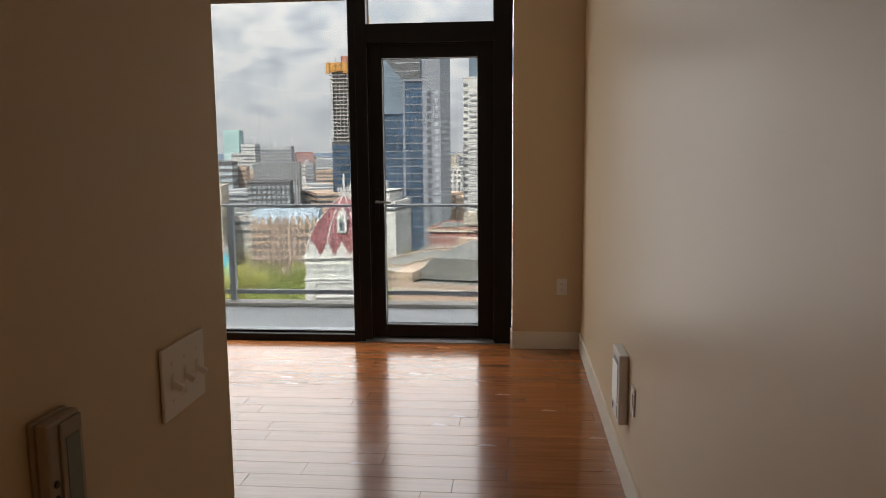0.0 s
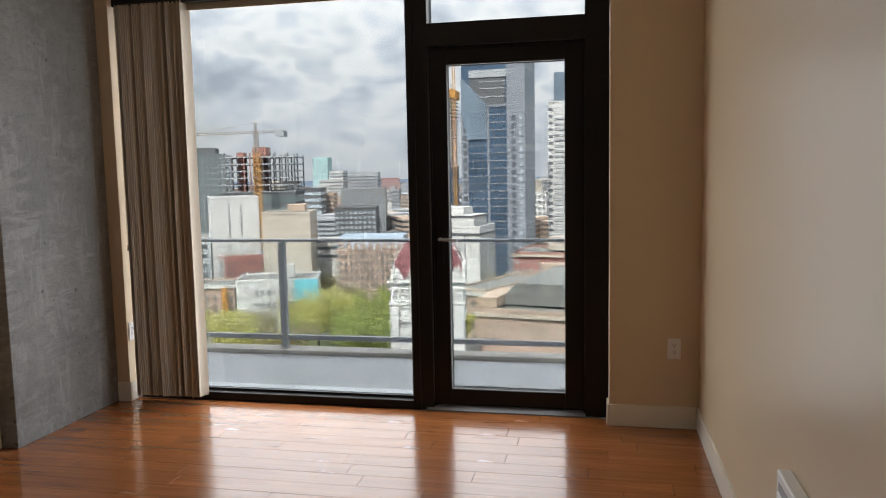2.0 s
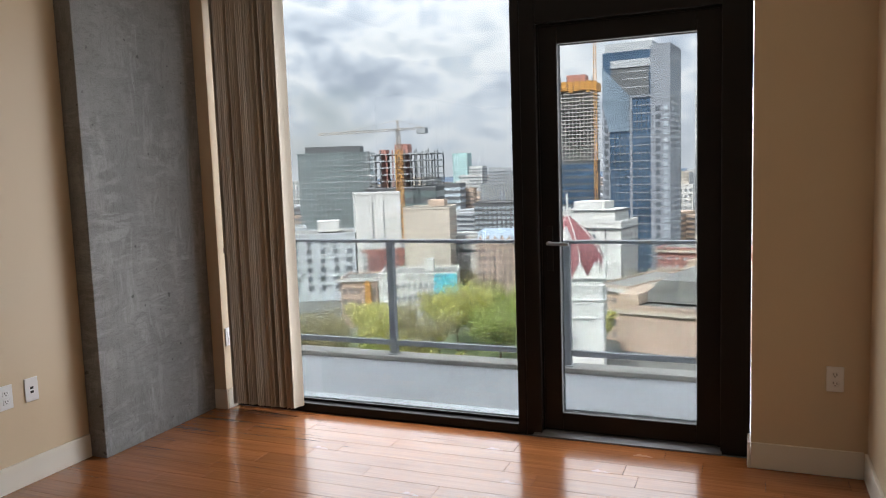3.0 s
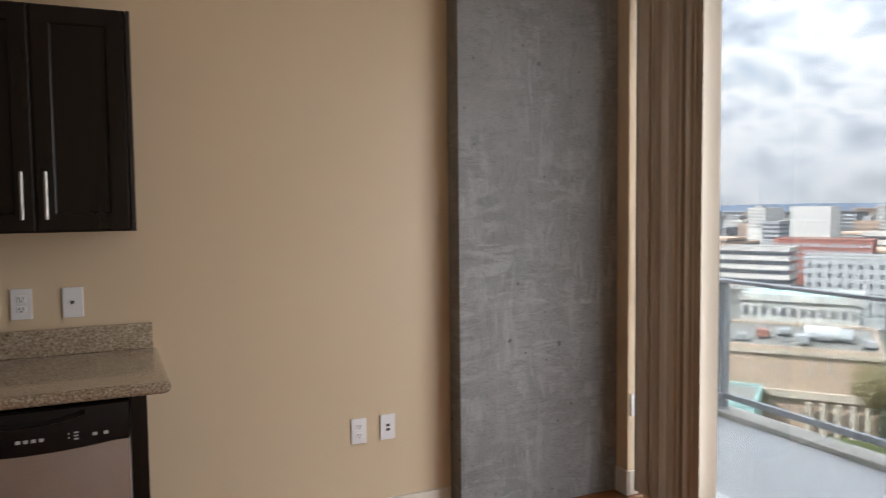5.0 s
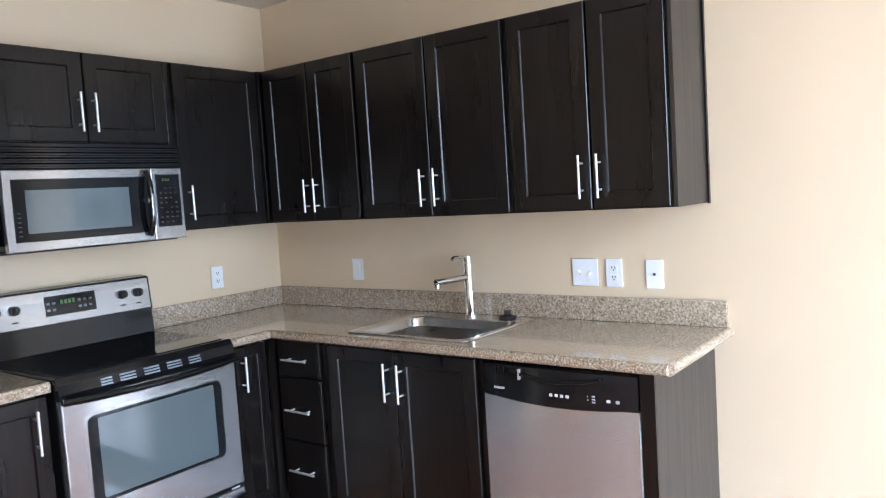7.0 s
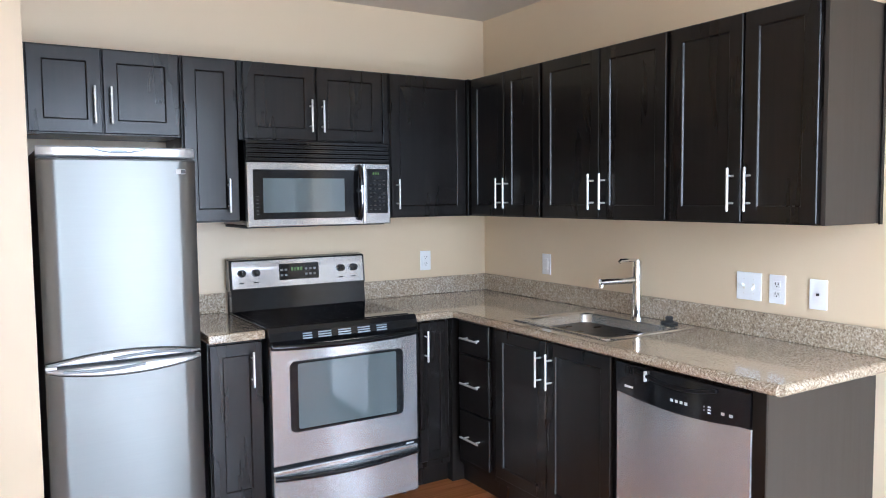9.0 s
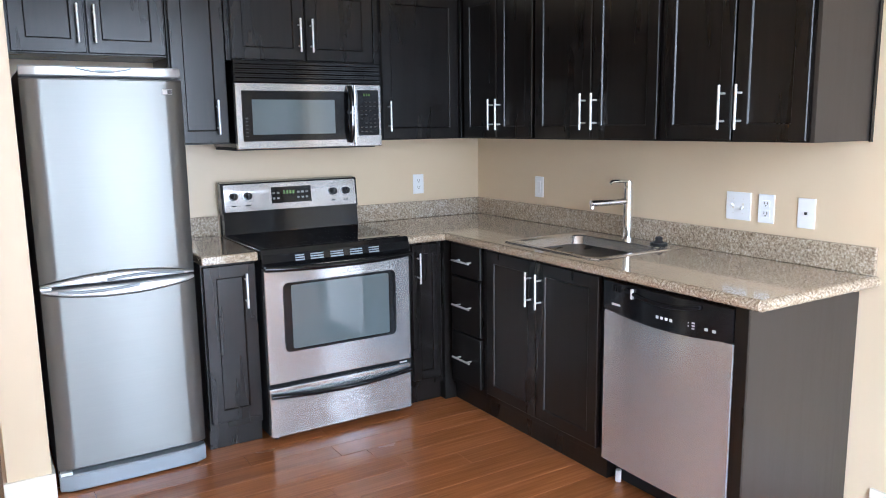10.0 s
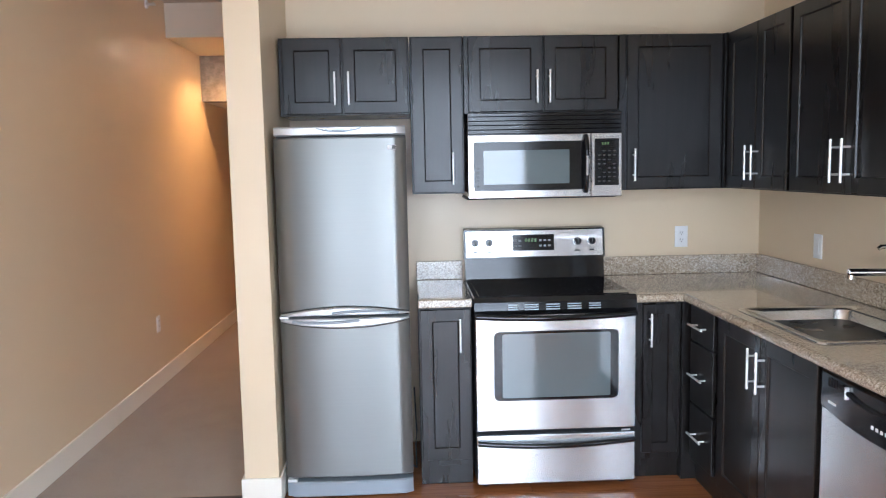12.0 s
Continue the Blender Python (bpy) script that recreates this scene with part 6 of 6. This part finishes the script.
r, tn, w, top = block("pale L-shaped office block with many windows", -40.0, -32.6, -3.9, 380, 26, 36, C_BLUEW, C_ROOFL)
windows(r, tn, 12, 6, w, STREET + 4, top - 2, -0.05, 0.34, 0.45, C_WIN)
r, tn, w, top = block("pale L-shaped office wing with many windows", -34.0, -29.0, -4.4, 345, 30, 30, C_BLUEW, C_ROOFL)
windows(r, tn, 5, 6, w, STREET + 4, top - 2, -0.05, 0.4, 0.45, C_WIN)
windows(r, tn, 9, 6, w, STREET + 4, top - 2, 0, 0.4, 0.45, C_WINL, side=w / 2, depth=30)
roof_box(r, tn, -2, 8, 8, 18, top, top + 5, C_WHITE)
r, tn, w, top = block("white building with tall windows and a pale green roof", -44.0, -36.6, -6.6, 275, 24, 34, C_WHITE, C_TURQ)
windows(r, tn, 12, 3, w, STREET + 6, top - 3, -0.05, 0.42, 0.5, C_WIN)
windows(r, tn, 8, 2, w, STREET + 8, top - 3, 0, 0.5, 0.6, C_WINL, side=w / 2, depth=24)
part("cornice", lump(tn, box(-w / 2 - 0.7, w / 2 + 0.7, -0.8, 24.8, top - 2.2, top - 0.95)), C_WHITE, r)
r, tn, w, top = block("tan museum block with roof plant and columns", -46.0, -35.2, -10.1, 205, 40, 38, C_TAN, C_ROOF)
windows(r, tn, 6, 1, w, top - 8, top - 4, -0.05, 0.14, 0.6, C_CREAM)
part("cornice", lump(tn, box(-w / 2 - 1.0, w / 2 + 1.0, -1.2, 41, top - 12.6, top - 10.8)), C_CREAM, r)
part("cornice", lump(tn, box(-w / 2 - 0.6, w / 2 + 0.6, -0.7, 40.6, top - 2.0, top - 0.95)), C_CREAM, r)
part("duct", lump(tn, rod((2, 14, top + 1.2), (w / 2 - 6, 14, top + 1.2), 1.6, 10)), C_BLUEW, r, "pale blue roof duct")
part("duct", lump(tn, rod((2, 19, top + 1.2), (w / 2 - 9, 19, top + 1.2), 1.6, 10)), C_BLUEW, r)
for i in range(7):
    roof_box(r, tn, -w / 2 + 5 + 5 * i, -w / 2 + 8 + 5 * i, 6 + (i % 3) * 6, 10 + (i % 3) * 6, top, top + 1.4 + 0.5 * (i % 2), C_STEELB if i == 1 else C_GREY, "roof_unit")
for i in range(5):
    u = w / 2 - 2.5 - i * 3.2
    part("pillar", lump(tn, rod((u, -2.4, STREET), (u, -2.4, top - 13), 0.8, 12)), C_CREAM, r)
r, tn, w, top = block("turquoise roofed annex beside the museum", -52.0, -43.0, -14.0, 185, 20, 38, C_TURQ, C_ROOFL)
r, tn, w, top = block("red brick and white warehouse", -42.0, -36.0, -2.7, 560, 24, 30, C_RED, C_ROOFL)
windows(r, tn, 14, 5, w, height(-5.2, 560), top - 2, -0.1, 0.55, 0.55, C_WINL)
r, tn, w, top = block("stepped white residential tower", -41.0, -38.5, -0.5, 620, 18, 20, C_WHITE, C_ROOFL)
windows(r, tn, 7, 6, w, height(-2.8, 620), top - 2, -0.1, 0.4, 0.45, C_WINL)
r, tn, w, top = block("white grid-faced block on the skyline", -35.8, -33.0, -0.4, 760, 20, 14, C_WHITE, C_ROOFL)
windows(r, tn, 12, 7, w, height(-2.2, 760), top - 1, -0.1, 0.6, 0.6, C_WIN)
r, tn, w, top = block("low white office with ribbon windows", -36.6, -31.4, -2.2, 640, 18, 20, C_WHITE, C_ROOFL)
bands(r, tn, 3, w, 18, height(-4, 640), top - 1.5, 0.4, C_WIN)
r, tn, w, top = block("white open parking structure", -45.5, -41.0, -3.3, 520, 24, 30, C_WHITE, C_ROOFL)
bands(r, tn, 4, w, 24, height(-6, 520), top - 1, 0.45, C_WIN)

# mid-rise blocks that fill the view between the towers
def midrises():
    rng = random.Random(17)
    kinds = ((C_WHITE, C_WIN, "white"), (C_TAN, C_WIN, "brown brick"), (C_GREY, C_WIN, "grey"), (C_CREAM, C_WIN, "cream"), (C_RED, C_WINL, "red brick"), (C_DARK, C_WINL, "dark"))
    for lo, hi, count in ((-24.5, -13.5, 22), (-47.0, -29.0, 16), (-9.0, 3.0, 9)):
        for i in range(count):
            dist = rng.uniform(650, 1150)
            az = lo + (hi - lo) * (i + rng.random()) / count
            el = rng.uniform(-2.2, -0.35)
            wide = rng.uniform(0.7, 1.9)
            wall, glass, colour = kinds[rng.choices(range(6), (4, 3, 4, 3, 2, 2))[0]]
            r, tn, w, top = block(colour + " mid-rise block among the offices beyond the park", az - wide / 2, az + wide / 2, el, dist, rng.uniform(14, 26), rng.uniform(-5, 25), wall, rng.choice((C_ROOF, C_ROOFL)), parapet=0.6)
            storeys = rng.randint(3, 6)
            if i % 2:
                windows(r, tn, rng.randint(6, 9), storeys, w, top - 3.6 * storeys - 1.5, top - 1.5, -0.1, 0.5, 0.5, glass)
            else:
                bands(r, tn, storeys, w, 14, top - 3.8 * storeys - 1.5, top - 1.5, 0.42, glass)
            if i % 3 == 0:
                roof_box(r, tn, -w * 0.2, w * 0.15, 4, 10, top - 0.4, top + rng.uniform(2, 4), C_GREY)


midrises()

# ---- far low-rise districts, hills and ground ----
def strips(name, rows_of):
    """Dark glass between the storeys of the far buildings, a little proud of their walls."""
    verts, faces = [], []
    for x, y, a, b, ca, sa, h in rows_of:
        z = STREET + h - 3.2
        while z > STREET + 2 and z > STREET + h - 18:
            n = len(verts)
            for zz in (z, z + 1.5):
                for sx, sy in ((-1, -1), (1, -1), (1, 1), (-1, 1)):
                    px, py = sx * (a + 0.15), sy * (b + 0.15)
                    verts.append((x + px * ca - py * sa, y + px * sa + py * ca, zz))
            faces += [(n + 4, n + 5, n + 6, n + 7)] + [(n + k, n + (k + 1) % 4, n + 4 + (k + 1) % 4, n + 4 + k) for k in range(4)]
            z -= 3.6
    me = bpy.data.meshes.new(name)
    me.from_pydata(verts, [], faces)
    me.materials.append(C_WIN)
    tagged(new(name, me), "dark window strips of the distant buildings", "distant windows", kind="stuff")


def districts():
    """Uncountable low roofs out to the hills, as two lumps of stuff."""
    rng = random.Random(21)
    for name, col, count in (("pale_district", C_GREY, 300), ("brown_district", C_TAN, 240), ("grey_district", C_ROOF, 260)):
        verts, faces, rows_of = [], [], []
        for i in range(count):
            dist = 560 + 2300 * rng.random() ** 1.5
            az = rng.uniform(-62, 26)
            x, y = spot(az, dist)
            h = min(rng.uniform(6, 26) + (rng.uniform(0, 20) if rng.random() < 0.15 else 0), height(-0.55, dist) - STREET)
            h = max(h, 5)
            a, b, t = rng.uniform(8, 30), rng.uniform(8, 26), rng.uniform(0, 1.5)
            ca, sa = math.cos(t), math.sin(t)
            rows_of.append((x, y, a, b, ca, sa, h))
            n = len(verts)
            for z in (STREET, STREET + h):
                for sx, sy in ((-1, -1), (1, -1), (1, 1), (-1, 1)):
                    px, py = sx * a, sy * b
                    verts.append((x + px * ca - py * sa, y + px * sa + py * ca, z))
            faces += [(n + 4, n + 5, n + 6, n + 7)] + [(n + k, n + (k + 1) % 4, n + 4 + (k + 1) % 4, n + 4 + k) for k in range(4)]
        me = bpy.data.meshes.new(name)
        me.from_pydata(verts, [], faces)
        me.materials.append(col)
        strips(name.replace("district", "window_strips"), rows_of)
        tagged(new(name, me), "distant low buildings spreading to the hills", "distant city", kind="stuff")


districts()


def leaf_material(name, col):
    """Thin leaves that let part of the light through."""
    k = Nodes(name)
    a = k.noise(0.5, 4)
    base = k.ramp(a, ((0.3, tuple(c * 0.7 for c in col)), (0.7, tuple(c * 1.35 for c in col))))
    k.link(base, k.b.inputs["Base Color"])
    k.b.inputs["Roughness"].default_value = 0.8
    thin = k.node("ShaderNodeBsdfTranslucent")
    k.link(base, thin.inputs["Color"])
    both = k.t.nodes.new("ShaderNodeMixShader")
    both.inputs["Fac"].default_value = 0.45
    k.link(k.b.outputs[0], both.inputs[1])
    k.link(thin.outputs[0], both.inputs[2])
    k.link(both.outputs[0], k.t.nodes["Material Output"].inputs["Surface"])
    return k.m


M_GROUND = plain("city_ground", (0.085, 0.087, 0.08), 0.95, var=0.4, big=0.01, fine=0.2, bump=0.0)
M_GRASS = plain("park_grass", (0.06, 0.08, 0.03), 0.95, var=0.3, big=0.05, fine=1.5, bump=0.0)
M_HILL = plain("hazy_wooded_hills", (0.055, 0.082, 0.125), 1.0, var=0.2, big=0.004, fine=0.05, bump=0.0)
M_LEAF_Y = leaf_material("spring_yellow_leaves", (0.45, 0.44, 0.15))
M_LEAF_G = leaf_material("fresh_green_leaves", (0.29, 0.335, 0.10))
M_LEAF_B = leaf_material("budding_brown_twigs", (0.29, 0.26, 0.14))
M_BARK = plain("grey_brown_bark", (0.09, 0.07, 0.05), 0.9, var=0.3, big=1, fine=8, bump=0.2)
structure("ground", box(-4500, 4500, -600, 4600, STREET - 2, STREET), M_GROUND, "city ground reaching to the horizon", "ground")
px, py = spot(-24, 240)
structure("park_lawn", lump(Matrix.Translation((px, py, 0)) @ Matrix.Rotation(radians(24), 4, "Z"), box(-75, 45, -75, 26, STREET + 0.01, STREET + 0.15)), M_GRASS, "park lawn under the trees", "lawn")


def hills():
    bm = bmesh.new()
    prev = None
    for i in range(141):
        az = -80 + 120 * i / 140
        x, y = spot(az, 10000)
        bump = 18 + 14 * noise.noise((i * 0.11, 0, 3)) + 5 * noise.noise((i * 0.5, 2, 3)) + (26 * math.exp(-((az + 42) / 6.0) ** 2))
        x2, y2 = spot(az, 3700)
        row = (bm.verts.new((x2, y2, STREET - 1)), bm.verts.new((x, y, max(2, bump) + 1.5)), bm.verts.new((x * 1.05, y * 1.05, STREET - 1)))
        if prev:
            bm.faces.new((prev[0], row[0], row[1], prev[1]))
            bm.faces.new((prev[1], row[1], row[2], prev[2]))
        prev = row
    ob = part("hills", bm, M_HILL)
    tagged(ob, "hazy blue wooded hills along the horizon", "hills", kind="structure")


hills()


# ---- park trees ----
def tree(name, at, tall, spread, leaf, seed, label, leaves=6500):
    rng = random.Random(seed)
    t = thing(name, at, label, "tree", "trees in the park")
    base = Vector(at)
    bm = bmesh.new()
    crotch = base + Vector((0, 0, tall * 0.32))
    tube([base, base + Vector((0.1, 0.1, tall * 0.16)), crotch], 0.45, 8, bm=bm)
    tips = []
    for i in range(9):
        a = i * 2.4 + rng.uniform(-0.3, 0.3)
        reach = spread * rng.uniform(0.4, 0.85)
        end = crotch + Vector((reach * math.cos(a), reach * math.sin(a), tall * rng.uniform(0.25, 0.6)))
        mid = crotch.lerp(end, 0.5) + Vector((0, 0, tall * 0.06))
        rod(crotch, mid, 0.24, 6, 0.16, bm=bm)
        rod(mid, end, 0.16, 6, 0.05, bm=bm)
        tips += [end, mid]
    part("trunk", bm, M_BARK, t)
    lobes = [(p, spread * rng.uniform(0.26, 0.46)) for p in tips] + [(base + Vector((0, 0, tall * 0.8)), spread * 0.45)]
    verts, faces = [], []
    for i in range(leaves):
        c, rad = lobes[rng.randrange(len(lobes))]
        v = Vector((rng.gauss(0, 1), rng.gauss(0, 1), rng.gauss(0, 1))).normalized()
        p = c + v * rad * (rng.random() ** 0.4) * rng.uniform(0.75, 1.12)
        if p.z < base.z + tall * 0.22:
            continue
        s = rng.uniform(0.16, 0.40)
        u = Vector((rng.gauss(0, 1), rng.gauss(0, 1), rng.gauss(0, 1))).normalized()
        w = u.cross(v + Vector((0.01, 0.02, 0.03))).normalized()
        n = len(verts)
        verts += [p - u * s, p + w * s * 0.8, p + u * s, p - w * s * 0.8]
        faces.append((n, n + 1, n + 2, n + 3))
    me = bpy.data.meshes.new("crown")
    me.from_pydata([tuple(q) for q in verts], [], faces)
    me.materials.append(leaf)
    crown = new("crown", me)
    crown.parent = t
    crown.matrix_parent_inverse = place_of(t).inverted()
    return t


def plant(az, dist, tall, spread, leaf, seed, label, leaves=6500):
    x, y = spot(az, dist)
    return tree("tree", (x, y, STREET), tall, spread, leaf, seed, label, leaves)


YEL, GRN, BRN = "broad tree in yellow-green spring leaf", "broad tree in fresh green leaf", "tree still brown with budding twigs"
plant(-21.5, 235, 22, 13, M_LEAF_Y, 1, YEL, 10000)
plant(-18.2, 215, 18, 11, M_LEAF_G, 2, GRN, 10000)
plant(-16.5, 245, 20, 11, M_LEAF_G, 3, GRN)
plant(-28.4, 240, 17, 8, M_LEAF_Y, 4, YEL)
plant(-25.2, 205, 13, 9, M_LEAF_Y, 5, YEL)
plant(-26.6, 225, 18, 8, M_LEAF_B, 6, BRN, 6000)
plant(-34.5, 205, 19, 9, M_LEAF_B, 7, BRN, 6000)
plant(-31.5, 215, 18, 8, M_LEAF_B, 8, BRN, 6000)
plant(-30.0, 185, 10, 8, M_LEAF_Y, 9, YEL)
plant(-33.2, 175, 8, 6, M_LEAF_Y, 10, YEL)
plant(-19.8, 265, 19, 10, M_LEAF_B, 12, BRN, 6000)
plant(-23.0, 270, 14, 9, M_LEAF_B, 13, BRN, 6000)
plant(-15.6, 270, 17, 9, M_LEAF_B, 14, BRN, 6000)
plant(-10.3, 225, 16, 5, M_LEAF_Y, 15, YEL, 1800)
plant(-7.6, 300, 17, 7, M_LEAF_B, 16, BRN, 1800)
plant(-24.4, 335, 16, 10, M_LEAF_B, 17, BRN, 2000)
plant(-20.8, 345, 15, 12, M_LEAF_B, 18, BRN, 2000)
plant(-28.0, 195, 12, 7, M_LEAF_G, 19, GRN, 6000)
plant(-22.6, 190, 9, 8, M_LEAF_Y, 20, YEL, 6000)
plant(-27.9, 205, 20.5, 9, M_LEAF_Y, 21, YEL, 8000)
plant(-33.4, 200, 20.5, 11, M_LEAF_B, 22, BRN, 9000)
plant(-24.4, 206, 16.5, 10, M_LEAF_B, 23, BRN, 8000)
plant(-23.9, 170, 12, 8, M_LEAF_Y, 24, YEL, 8000)
plant(-30.8, 170, 11.5, 8, M_LEAF_Y, 25, YEL, 7000)
plant(-27.2, 172, 10.5, 7, M_LEAF_G, 26, GRN, 6000)



# ---- floor boards, each its own piece ----
def floor_boards():
    root = thing("floor_boards", (1.8, 2.4, 0), "reddish brown wooden floor boards with a satin shine", "floor", kind="structure")
    rng = random.Random(11)
    meshes = {}
    width = 0.1275
    rows = int((4.80 + 0.03) / width) + 1
    y = 4.801
    for r in range(rows):
        ya, yb = max(0.0, y - width), y
        y -= width
        x = -rng.uniform(0.0, 1.1)
        stop = RIGHT - 0.001
        while x < stop:
            w = rng.choice((0.62, 0.92, 1.22, 1.22))
            x0, x1 = max(0.001, x), min(x + w, stop)
            x += w
            if x1 - x0 < 0.05:
                continue
            if yb < 0.655 and x0 > PART_X0 - 0.02:
                continue
            if yb < 0.70 and x1 > PART_X0:
                x1 = min(x1, PART_X0 if yb < 0.655 else x1)
            if yb - ya < 0.02:
                continue
            key = (round(x1 - x0, 3), round(yb - ya, 4))
            if key not in meshes:
                L, W = key
                g, c = 0.0006, 0.0008
                bm = bmesh.new()
                rings = [[bm.verts.new((sx * (L / 2 - i), sy * (W / 2 - i), z)) for sx, sy in ((-1, -1), (1, -1), (1, 1), (-1, 1))] for i, z in ((g, -0.011), (g, -c), (g + c * 0.8, 0.0))]
                for a, b in zip(rings, rings[1:]):
                    for k in range(4):
                        bm.faces.new((a[k], a[(k + 1) % 4], b[(k + 1) % 4], b[k]))
                bm.faces.new(rings[-1])
                me = bpy.data.meshes.new("board")
                bm.to_mesh(me)
                bm.free()
                me.materials.append(M_BOARD)
                meshes[key] = me
            ob = new("board", meshes[key])
            ob.parent = root
            ob.matrix_parent_inverse = place_of(root).inverted()
            ob.location = ((x0 + x1) / 2, (ya + yb) / 2, rng.uniform(-0.0004, 0.0))


floor_boards()
